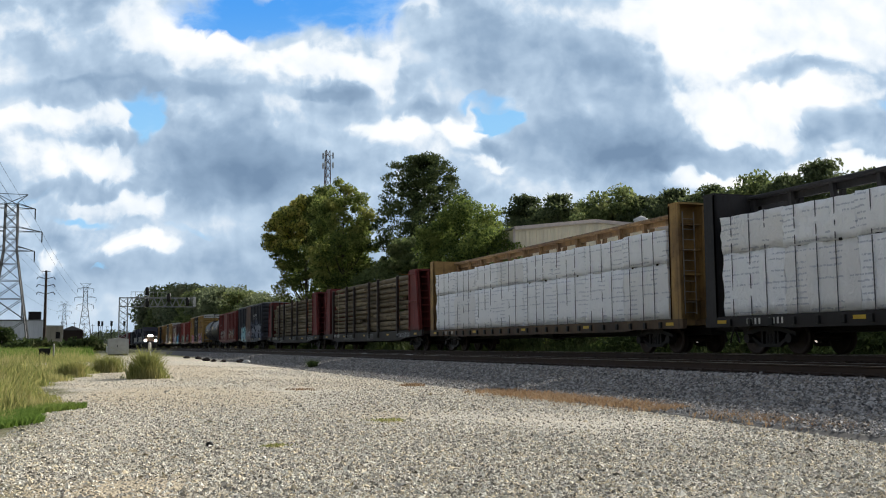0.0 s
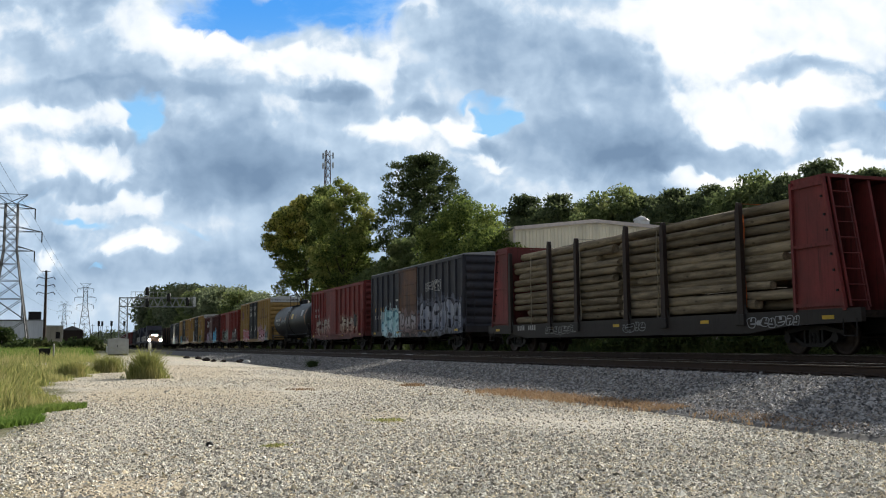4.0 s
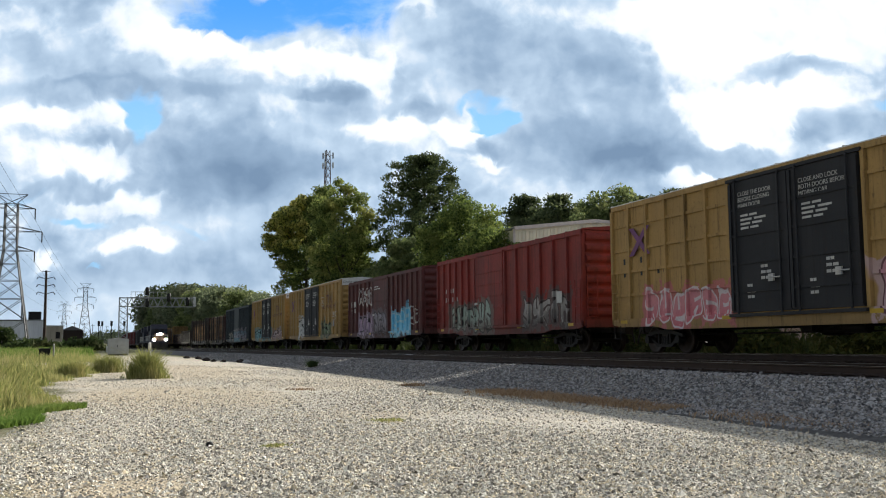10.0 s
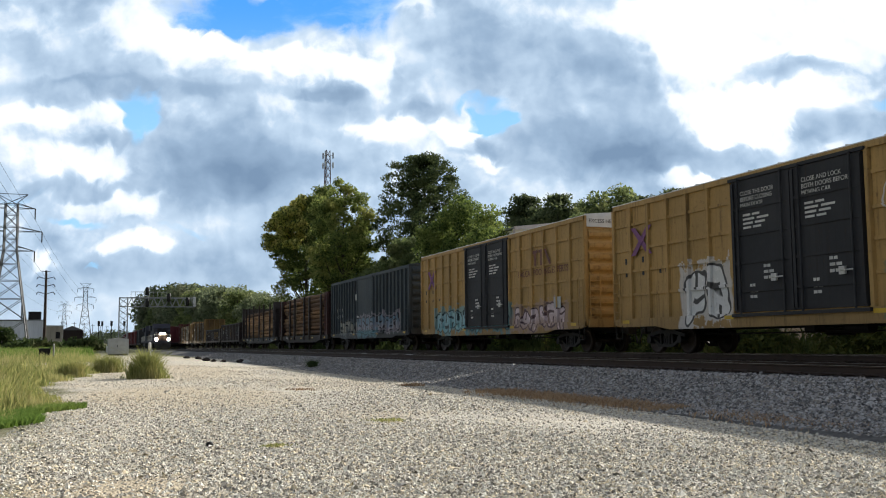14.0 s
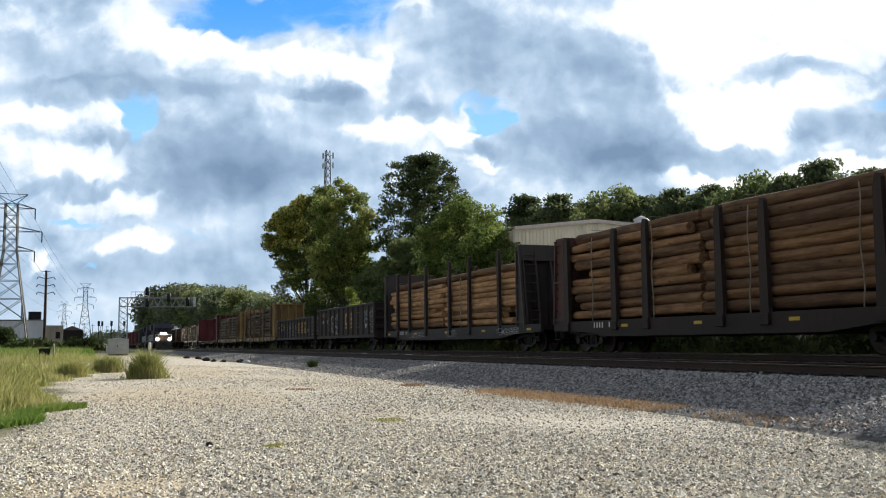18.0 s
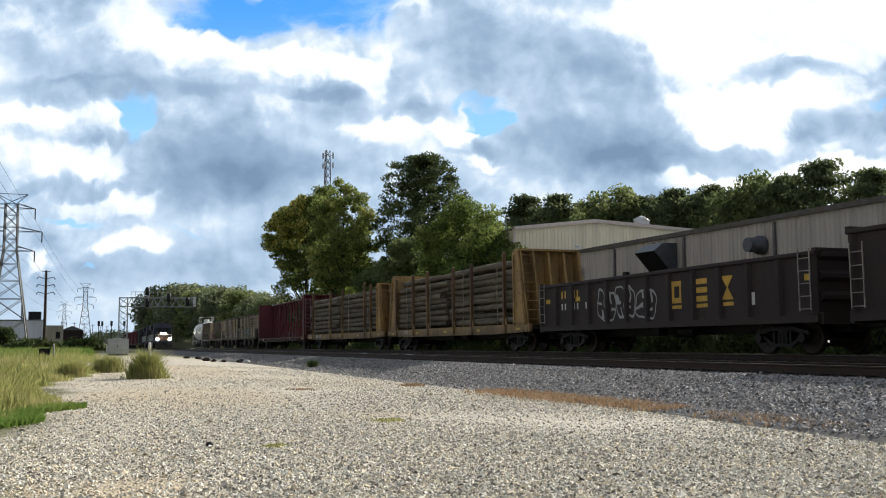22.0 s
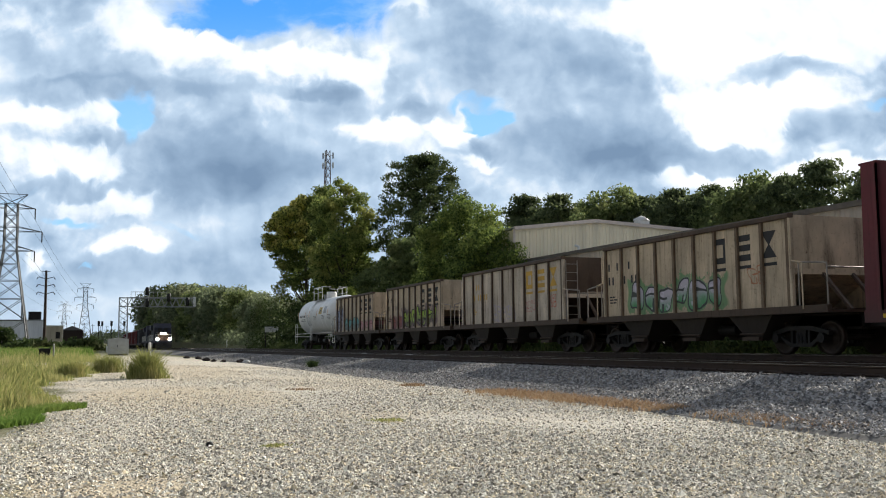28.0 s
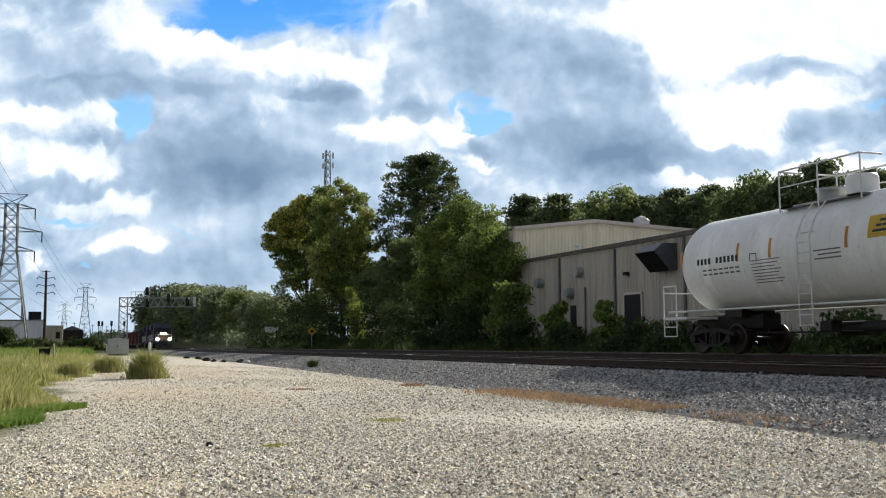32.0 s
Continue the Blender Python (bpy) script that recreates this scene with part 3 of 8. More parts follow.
# ---- loose stones ----
def scatter_stones(name, xy, z, size, mat, label, seed):
    """Many small angular stones in one mesh: squashed, turned five-cornered lumps."""
    rng = np.random.default_rng(seed)
    n = len(xy)
    base = np.array([(1, 0, -0.3), (-1, 0, -0.3), (0, 1, -0.3), (0, -1, -0.3), (0, 0, 1)], float)
    faces = np.array([(0, 2, 4), (2, 1, 4), (1, 3, 4), (3, 0, 4)])
    jit = base[None] * rng.uniform(0.65, 1.25, (n, 5, 1)) + rng.normal(0, 0.18, (n, 5, 3))
    jit *= (size[:, None] * rng.uniform(0.6, 1.15, (n, 3)) * np.array([1, 1, 0.62]))[:, None, :]
    a = rng.uniform(0, 2 * np.pi, n)
    c, s = np.cos(a)[:, None], np.sin(a)[:, None]
    tilt = rng.normal(0, 0.4, n)
    ct, st = np.cos(tilt)[:, None], np.sin(tilt)[:, None]
    x, y, zz = jit[..., 0], jit[..., 1], jit[..., 2]
    y, zz = y * ct - zz * st, y * st + zz * ct
    x, y = x * c - y * s, x * s + y * c
    v = np.stack([x + xy[:, 0:1], y + xy[:, 1:2], zz + (z + size * 0.18)[:, None]], -1).reshape(-1, 3)
    f = (faces[None] + (np.arange(n) * 5)[:, None, None]).reshape(-1, 3)
    ob = new(name, raw_mesh(name, v, f, mat))
    return tagged(ob, label, "gravel", kind="stuff")


rng = np.random.default_rng(3)


def sector(n, near, far, half_angle):
    """Points of the lot spread about the view's heading, thicker close by."""
    d = near * (far / near) ** rng.random(n)
    a = HEAD + radians(half_angle) * rng.uniform(-1, 1, n)
    return np.stack([d * np.sin(a), d * np.cos(a)], -1)


pts = sector(270000, 6.3, 46.0, 29)
patch = np.sin(pts[:, 0] * 0.9 + 1.3 * np.sin(pts[:, 1] * 0.4)) + np.sin(pts[:, 1] * 0.7 + pts[:, 0] * 0.33) + rng.normal(0, 0.7, len(pts))
sand = sum(a * np.exp(-((pts[:, 0] - cx) / rx) ** 2 - ((pts[:, 1] - cy) / ry) ** 2) for cx, cy, rx, ry, a in ((0.3, 8.6, 1.0, 0.9, 1.0), (1.5, 24.0, 2.2, 4.5, 0.85), (3.5, 19.0, 1.6, 1.6, 0.5), (3.0, 40.0, 3.0, 7.0, 0.9), (4.6, 13.9, 0.9, 0.6, 0.5)))
keep = (rng.random(len(pts)) > sand * 0.85) & (pts[:, 0] < 9.4) & (pts[:, 0] > -0.9) & (patch > -1.35)
pts = pts[keep]
scatter_stones("gravel_stones", pts, ground_z(pts[:, 0], pts[:, 1]), rng.gamma(3.5, 0.0033, len(pts)) + 0.006, M_STONE, "loose pale grey and white crushed stones", 11)

n = 84000
bx, by = rng.uniform(8.7, 12.8, n), 7.0 * (95.0 / 7.0) ** rng.random(n)
bz = np.interp(bx, [8.7, 9.6, 11.6, 12.3, 14], [0.0, 0.06, BED - 0.02, BED + 0.08, BED + 0.08])
scatter_stones("ballast_stones", np.stack([bx, by], -1), np.maximum(bz + grade(by), ground_z(bx, by)), rng.gamma(5.0, 0.0042, n) + 0.010, M_BALLAST, "angular grey ballast stones on the bank", 12)
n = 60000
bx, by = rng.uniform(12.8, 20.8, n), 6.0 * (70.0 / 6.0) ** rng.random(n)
scatter_stones("crib_stones", np.stack([bx, by], -1), BED + 0.07 + grade(by), rng.gamma(5.0, 0.005, n) + 0.01, M_CRIB_SHADED, "oily ballast stones between the ties, coloured darker for the train's shade", 13)


# ---- the freight train on the far track ----
# Each car has its own metres: y from 0 at its leading end to its length, x from -half width (camera side)
# to half width, z from 0 at the rail head.
TRAIN = []
LOADS = []


def shared(name, shape, mat):
    return shape.mesh(name, mat)


def make_truck_meshes():
    side = Shape()
    side.prism([(-1.08, 0.52), (-0.40, 0.66), (0.40, 0.66), (1.08, 0.52), (1.08, 0.64), (0.42, 0.78), (-0.42, 0.78), (-1.08, 0.64)], -0.07, 0.07, "x")
    side.prism([(-0.86, 0.50), (-0.40, 0.22), (0.40, 0.22), (0.86, 0.50), (0.74, 0.52), (0.34, 0.31), (-0.34, 0.31), (-0.74, 0.52)], -0.06, 0.06, "x")
    for y in (-0.36, 0.30):
        side.box(-0.05, 0.05, y, y + 0.07, 0.30, 0.67)
    for y in (-0.88, 0.88):
        side.tube((-0.16, y, 0.46), (0.1, y, 0.46), 0.13, n=12)
    spring = Shape()
    for y in (-0.14, 0.0, 0.14):
        spring.lathe([(0.0, 0.05), (0.05, 0.07), (0.1, 0.05), (0.15, 0.07), (0.2, 0.05), (0.25, 0.07), (0.3, 0.05)], (0, y, 0.28), "z", 8)
    wheel = Shape()
    for s in (-1, 1):
        wheel.lathe([(-0.055 * s, 0.08), (-0.055 * s, 0.12), (-0.02 * s, 0.2), (-0.02 * s, 0.34), (-0.065 * s, 0.38), (-0.065 * s, 0.455), (0.05 * s, 0.46), (0.055 * s, 0.459), (0.085 * s, 0.459), (0.085 * s, 0.38), (0.03 * s, 0.34), (0.03 * s, 0.2), (0.085 * s, 0.12), (0.085 * s, 0.0)][:: 1], (-0.72 * -s, 0, 0), "x", 20)
    wheel.tube((-0.95, 0, 0), (0.95, 0, 0), 0.075, n=10)
    tread = Shape()
    for s in (-1, 1):
        tread.lathe([(-0.060, 0.458), (0.040, 0.461)], (s * 0.725, 0, 0), "x", 20)
    bolster = Shape().box(-1.0, 1.0, -0.18, 0.18, 0.48, 0.72, 0.05).tube((0, 0, 0.7), (0, 0, 0.85), 0.2, n=12)
    return [shared("side_frame", side, M_STEEL_DARK), shared("spring", spring, M_STEEL_DARK), shared("wheelset", wheel, M_WHEEL), shared("tread", tread, M_TREAD), shared("truck", bolster, M_STEEL_DARK)]


TRUCK = make_truck_meshes()
WHEELS = []


def truck(car, y):
    t = put("truck", TRUCK[4], car, pose(0, y, 0))
    for s in (-1, 1):
        put("side_frame", TRUCK[0], t, pose(s * 0.98, 0, 0, 0, 0, 0 if s < 0 else 180))
        put("spring", TRUCK[1], t, pose(s * 0.98, 0, 0))
    for d in (-0.88, 0.88):
        WHEELS.append((car, put("wheelset", TRUCK[2], t, pose(0, d, 0.46)), d))
    return t


COUPLER = Shape().box(-0.11, 0.11, 0.0, 0.75, 0.72, 0.98, 0.03).box(-0.17, 0.17, -0.28, 0.02, 0.68, 1.0, 0.05).mesh("coupler", M_STEEL_DARK)
HOSE = Shape().tube((0.35, -0.1, 0.85), (0.42, -0.22, 0.5), 0.03, n=6).tube((0.42, -0.22, 0.5), (0.36, -0.34, 0.35), 0.03, n=6).mesh("air_hose", M_STEEL_BLACK)


def running_gear(car, length, inset, sill=None, sill_mat=None):
    truck(car, inset)
    truck(car, length - inset)
    put("coupler", COUPLER, car, pose(0, -0.30, 0))
    put("coupler", COUPLER, car, pose(0, length + 0.30, 0, 0, 0, 180))
    put("air_hose", HOSE, car, pose(0, 0, 0))
    put("air_hose", HOSE, car, pose(0, length, 0, 0, 0, 180))
    if sill:
        part("centre_sill", Shape().box(-0.3, 0.3, 0.2, length - 0.2, sill[0], sill[1], 0.03), sill_mat or M_STEEL_DARK, car)
    mid = length / 2
    brake = Shape().tube((-0.75, mid - 1.6, 0.72), (-0.75, mid - 0.8, 0.72), 0.16, n=12).tube((0.7, mid + 0.6, 0.72), (0.7, mid + 1.5, 0.72), 0.2, n=12)
    brake.box(-0.95, -0.6, mid + 0.2, mid + 0.6, 0.62, 0.9, 0.03)
    brake.tube((-0.5, inset + 1.3, 0.62), (-0.5, length - inset - 1.3, 0.62), 0.025, n=6)
    part("brake_gear", brake, M_STEEL_DARK, car)


def ladder(car, x, y, z0, z1, width=0.42, across="y", mat=None, step=0.33, name="ladder"):
    """Rungs between two stiles; across: the axis that the rungs follow."""
    s = Shape()
    d = Vector((0, width, 0)) if across == "y" else Vector((width, 0, 0))
    p = Vector((x, y, 0))
    z = z0
    while z <= z1 + 1e-3:
        s.tube(p + Vector((0, 0, z)), p + d + Vector((0, 0, z)), 0.014, n=6)
        z += step
    for q in (p, p + d):
        s.box(q.x - 0.014, q.x + 0.014, q.y - 0.014, q.y + 0.014, z0 - 0.05, z1 + 0.06)
    return part(name, s, mat or M_RUNG, car)


def bars(car, x, y, z, height, widths, mat, gap=0.12, name="lettering"):
    """Rows of small plain bars that stand for stencilled marks; the reader's left is at the larger y."""
    s = Shape()
    a, b = x - 0.004, x
    for i, k in enumerate(widths):
        if k > 0:
            s.box(a, b, y - k * 0.8, y - k * 0.2, z, z + height)
        y -= abs(k) + gap
    return tagged(part(name, s, mat, car), kind="stuff")


def block_mark(car, x, y, z, h, w, mat, kind, name="emblem"):
    """A heavy emblem block: a closed ring, a stack of bars or an hourglass."""
    s, t = Shape(), h * 0.24
    a, b = x - 0.004, x
    if kind == "ring":
        s.box(a, b, y - w, y, z, z + t).box(a, b, y - w, y, z + h - t, z + h).box(a, b, y - t, y, z + t, z + h - t).box(a, b, y - w, y - w + t * 0.6, z + t, z + h - t)
    elif kind == "hook":
        for f in (0.0, 0.38, 0.76):
            s.box(a, b, y - w, y, z + h * f, z + h * (f + 0.24))
    else:
        s.prism([(y, z), (y - w, z), (y - w / 2, z + h * 0.54)], a, b, "x").prism([(y, z + h), (y - w, z + h), (y - w / 2, z + h * 0.46)], a - 0.002, b, "x")
    return part(name, s, mat, car)


def tally(car, x, y, z, rows, mat, width=0.9, h=0.05):
    """A small stencilled table: short rows of bars."""
    s = Shape()
    for i in range(rows):
        k = width * (0.55 + 0.4 * ((i * 37) % 10) / 10)
        s.box(x - 0.004, x, y - k * 0.45, y, z - i * h * 2, z - i * h * 2 + h)
        s.box(x - 0.004, x, y - k, y - k * 0.55, z - i * h * 2, z - i * h * 2 + h)
    return tagged(part("stencil", s, mat, car), kind="stuff")


def boxcar(y0, y1, height, mat, label, ribs, door, door_mat, end_mat=None, roof_mat=None, end_top=None, half=1.6, double=False, bottom=0.78, horiz=()):
    """A boxcar with outside posts, sliding or plug doors, ribbed ends and a panelled roof."""
    length = y1 - y0
    car = thing("boxcar", label, "freight car", (FAR_TRACK, y0, RAIL), "cars of the freight train")
    skin = 0.075
    eave = height - 0.16
    body = Shape().box(-half + skin, half - skin, 0.05, length - 0.05, 1.05, eave - 0.02)
    part("body", body, mat, car)
    roof = Shape().prism([(-half + 0.02, eave), (half - 0.02, eave), (half - 0.02, eave + 0.03), (0, height), (-half + 0.02, eave + 0.03)], 0.0, length)
    part("roof", roof, roof_mat or M_GALV, car)
    seam = Shape().prism([(-half + 0.03, eave + 0.03), (0, height), (half - 0.03, eave + 0.03), (half - 0.03, eave + 0.06), (0, height + 0.035), (-half + 0.03, eave + 0.06)], 0, 0.05).mesh("roof_rib", roof_mat or M_GALV)
    n = int(length / 1.25)
    for i in range(n + 1):
        put("roof_rib", seam, car, pose(0, 0.02 + i * (length - 0.09) / n, 0))
    for s in (-1, 1):
        x0, x1 = sorted((s * (half - skin - 0.002), s * half))
        part("top_chord", Shape().box(x0, x1, 0, length, eave - 0.16, eave - 0.003), mat, car)
        d0, d1 = door
        sill = Shape()
        inset = 2.6
        sill.prism([(0, 1.0), (0.5, bottom + 0.12), (inset, bottom + 0.12), (inset + 0.8, bottom), (length - inset - 0.8, bottom), (length - inset, bottom + 0.12), (length - 0.5, bottom + 0.12), (length, 1.0), (length, 1.18), (0, 1.18)], x0, x1, "x")
        part("side_sill", sill, mat, car)
    d0, d1 = door
    for zone0, zone1, k in ((0.1, d0 - 0.12, ribs[0]), (d1 + 0.12, length - 0.1, ribs[1])):
        for i in range(k + 1):
            y = zone0 + (zone1 - zone0) * i / k
            part("side_post", Shape().prism([(-half - 0.025, y - 0.06), (-half + skin - 0.003, y - 0.075), (-half + skin - 0.003, y + 0.075), (-half - 0.025, y + 0.06)], 1.185, eave - 0.165, "z"), mat, car)
            part("side_post", Shape().prism([(half, y - 0.055), (half - skin + 0.003, y - 0.1), (half - skin + 0.003, y + 0.1), (half, y + 0.055)], 1.185, eave - 0.165, "z"), mat, car)
        for z in horiz:
            part("belt_rail", Shape().box(-half + 0.02, -half + skin - 0.004, zone0 + 0.1, zone1 - 0.1, z, z + 0.09), mat, car)
    # doors
    leaves = 2 if double else 1
    wid = (d1 - d0) / leaves
    for i in range(leaves):
        a, b = d0 + i * wid + 0.02, d0 + (i + 1) * wid - 0.02
        leaf = Shape().box(-half - 0.03, -half + skin - 0.006, a, b, 1.2, eave - 0.2)
        lf = part("door", leaf, door_mat, car)
        if double:
            for z in (1.75, 2.55, 3.35, 4.1):
                part("door_rail", Shape().box(-half - 0.06, -half - 0.032, a + 0.05, b - 0.05, z, z + 0.07), door_mat, lf)
            for y in (a + 0.32, b - 0.32):
                part("lock_rod", Shape().tube((-half - 0.09, y, 1.15), (-half - 0.09, y, eave - 0.15), 0.03, n=8), door_mat, lf)
            for y in (a, b - 0.1):
                part("door_edge", Shape().box(-half - 0.075, -half - 0.032, y, y + 0.1, 1.25, eave - 0.25), door_mat, lf)
            part("handle", Shape().tube((-half - 0.12, a + 0.32, 2.1), (-half - 0.12, a + 0.75, 2.1), 0.02, n=6).box(-half - 0.12, -half - 0.06, a + 0.6, a + 0.8, 2.0, 2.2), M_LETTER, lf)
        else:
            for k in range(5):
                z = 1.45 + k * (eave - 1.9) / 5
                part("door_rail", Shape().box(-half - 0.055, -half - 0.032, a + 0.08, b - 0.08, z, z + 0.08), door_mat, lf)
            part("lock_rod", Shape().tube((-half - 0.08, b - 0.12, 1.2), (-half - 0.08, b - 0.12, eave - 0.25), 0.025, n=8), door_mat, lf)
            part("door_latch", Shape().box(-half - 0.1, -half - 0.05, b - 0.4, b - 0.1, 2.2, 2.3), M_LETTER, lf)
    part("door_track", Shape().box(-half - 0.09, -half - 0.001, d0 - (0.1 if double else (d1 - d0) * 0.7), d1 + 0.1, 1.07, 1.16), door_mat, car)
    part("door_track", Shape().box(-half - 0.07, -half - 0.001, d0 - 0.1, d1 + 0.1, eave - 0.19, eave - 0.1), door_mat, car)
    # ends
    em = end_mat or mat
    top = eave - 0.02 if end_top is None else end_top
    for y, s in ((0.0, 1), (length, -1)):
        k = 8
        for i in range(k):
            z = 1.3 + i * (top - 1.35) / k
            hh = (top - 1.35) / k
            prof = [(y + s * 0.046, z + 0.03), (y - s * 0.04, z + hh * 0.32), (y - s * 0.05, z + hh * 0.5), (y - s * 0.04, z + hh * 0.68), (y + s * 0.046, z + hh - 0.03)]
            part("end_rib", Shape().prism(prof, -half + 0.18, half - 0.18, "x"), em, car)
        part("corner_post", Shape().box(-half, -half + 0.1, min(y, y + s * 0.1), max(y, y + s * 0.1), 1.0, eave - 0.005), mat, car)
        part("corner_post", Shape().box(half - 0.1, half, min(y, y + s * 0.1), max(y, y + s * 0.1), 1.0, eave - 0.005), mat, car)
        part("end_sill", Shape().box(-half + 0.1, half - 0.1, min(y - s * 0.1, y + s * 0.05), max(y - s * 0.1, y + s * 0.05), 0.95, 1.25), em, car)
        if end_top is not None:
            part("end_panel", Shape().box(-half + 0.1, half - 0.1, min(y - s * 0.02, y + s * 0.046), max(y - s * 0.02, y + s * 0.046), end_top + 0.02, eave - 0.003), M_WHITE, car, "white excess height panel")
        ladder(car, -half + 0.14, y - s * 0.11, 1.35, 2.9, 0.42, "x", mat)
        ladder(car, -half - 0.05, (0.12 if s > 0 else length - 0.56), 1.1, 2.7, 0.42, "y", mat)
        part("step", Shape().tube((-half, 0.15 if s > 0 else length - 0.15, 0.95), (-half, 0.15 if s > 0 else length - 0.15, 0.5), 0.018, n=6).tube((-half, 0.55 if s > 0 else length - 0.55, 0.95), (-half, 0.55 if s > 0 else length - 0.55, 0.5), 0.018, n=6).tube((-half, 0.15 if s > 0 else length - 0.15, 0.5), (-half, 0.55 if s > 0 else length - 0.55, 0.5), 0.018, n=6), M_STEEL_DARK, car)
    part("brake_wheel", Shape().lathe([(-0.02, 0.26), (0.02, 0.26), (0.02, 0.21), (-0.02, 0.21), (-0.02, 0.26)], (0.6, -0.16, 2.1), "y", 16).box(0.56, 0.64, -0.17, 0.0, 1.85, 2.35), M_STEEL_DARK, car)
    running_gear(car, length, 2.35, (0.75, 1.05))
    part("underframe", Shape().box(-half + 0.2, half - 0.2, 0.3, length - 0.3, 0.98, 1.045), M_STEEL_DARK, car)
    for k in range(4):
        y = 0.8 + k * (length - 1.8) / 3
        part("reflector", Shape().box(-half - 0.006, -half - 0.001, y, y + 0.42, 1.02, 1.13), M_YELLOW_MARK, car)
    TRAIN.append((car, FAR_TRACK, y0))
    return car


def stake_flat(y0, y1, deck_mat, bulk_mat, stake_mat, label, deck=1.12, bulk=4.35, stakes=(), stake_h=3.5, half=1.5, thick=1.0, plate=0.9, foot=0.5, rear=None, log_label="", log_mats=(), log_r=0.15, rows=9, logs_top=3.7, notch=False, drop=0.52, stake_w=0.13):
    """A bulkhead flat car with side stakes, and its stacks of logs."""
    length = y1 - y0
    car = thing("bulkhead_flat_car", label, "freight car", (FAR_TRACK, y0, RAIL), "cars of the freight train")
    part("deck", Shape().box(-half + 0.05, half - 0.05, 0.05, length - 0.05, deck - 0.18, deck), M_TIE, car)
    for s in (-1, 1):
        a, b = sorted((s * half, s * (half - 0.14)))
        sill = Shape().prism([(0, deck - 0.28), (2.6, deck - 0.34), (4.2, deck - drop), (length - 4.2, deck - drop), (length - 2.6, deck - 0.34), (length, deck - 0.28), (length, deck + 0.06), (0, deck + 0.06)], a, b, "x")
        part("side_sill", sill, deck_mat, car)
    for y, s in ((0.0, 1), (length, -1)) if rear != 0.0 else ((0.0, 1),):
        # bulkhead: a plate towards the load, side plates that widen downwards, webs and a ladder on the slope, a cap
        inner = y + s * (thick if s > 0 or rear is None else rear)
        bh = part("bulkhead", Shape().box(-half + 0.05, half - 0.05, min(inner, inner - s * 0.07), max(inner, inner - s * 0.07), deck, bulk), bulk_mat, car)
        lean = lambda z: inner - s * (plate + (foot if s > 0 or rear is None else 0.08) * (bulk - z) / (bulk - deck))
        for sx in (-1, 1):
            x = sx * (half - 0.03)
            part("side_plate", Shape().prism([(inner, deck), (lean(deck), deck), (lean(bulk), bulk), (inner, bulk)], min(x, x - sx * 0.05), max(x, x - sx * 0.05), "x"), bulk_mat, bh)
            rim = Shape()
            rim.beam((x + sx * 0.03, lean(deck), deck), (x + sx * 0.03, lean(bulk), bulk), 0.10, 0.09)
            rim.beam((x + sx * 0.03, inner - s * 0.04, deck), (x + sx * 0.03, inner - s * 0.04, bulk), 0.09, 0.09)
            for f in (0.05, 0.5, 0.96):
                h = deck + (bulk - deck) * f
                rim.beam((x + sx * 0.03, lean(h), h), (x + sx * 0.03, inner, h), 0.07, 0.09)
            part("plate_flange", rim, bulk_mat, bh)
            rivet = Shape()
            for f in (0.15, 0.3, 0.42, 0.6, 0.72, 0.86):
                h = deck + (bulk - deck) * f
                rivet.box(x + sx * 0.02 - 0.02, x + sx * 0.02 + 0.02, lean(h) + s * 0.17 - 0.03, lean(h) + s * 0.17 + 0.03, h - 0.03, h + 0.03)
            part("bolt_row", rivet, M_STEEL_DARK, bh)
        for x in (-half + 0.75, 0.0, half - 0.75):
            part("post", Shape().prism([(inner - s * 0.07, deck), (lean(deck), deck), (lean(bulk), bulk - 0.02), (inner - s * 0.07, bulk - 0.02)], x - 0.04, x + 0.04, "x"), bulk_mat, bh)
        part("cap", Shape().box(-half + 0.03, half - 0.03, min(lean(bulk) - s * 0.06, inner), max(lean(bulk) - s * 0.06, inner), bulk + 0.002, bulk + 0.09), bulk_mat, bh)
        if notch:
            part("head_plate", Shape().box(-half + 0.03, half - 0.03, min(lean(bulk) - s * 0.1, lean(bulk) - s * 0.02), max(lean(bulk) - s * 0.1, lean(bulk) - s * 0.02), bulk - 0.6, bulk + 0.05), bulk_mat, bh)
        z, rung = deck + 0.25, Shape()
        while z < bulk - 0.1:
            rung.tube((-half + 0.12, lean(z) - s * 0.08, z), (-half + 0.72, lean(z) - s * 0.08, z), 0.018, n=6)
            z += 0.4
        for x in (-half + 0.12, -half + 0.72):
            rung.beam((x, lean(deck + 0.1) - s * 0.08, deck + 0.1), (x, lean(bulk) - s * 0.08, bulk), 0.05, 0.05)
        part("ladder", rung, bulk_mat, bh)
        part("step", Shape().tube((-half, y + s * 0.15, deck - 0.2), (-half, y + s * 0.15, 0.5), 0.018, n=6).tube((-half, y + s * 0.6, deck - 0.2), (-half, y + s * 0.6, 0.5), 0.018, n=6).tube((-half, y + s * 0.15, 0.5), (-half, y + s * 0.6, 0.5), 0.018, n=6), M_STEEL_DARK, car)
    tall = random.Random(int(y0))
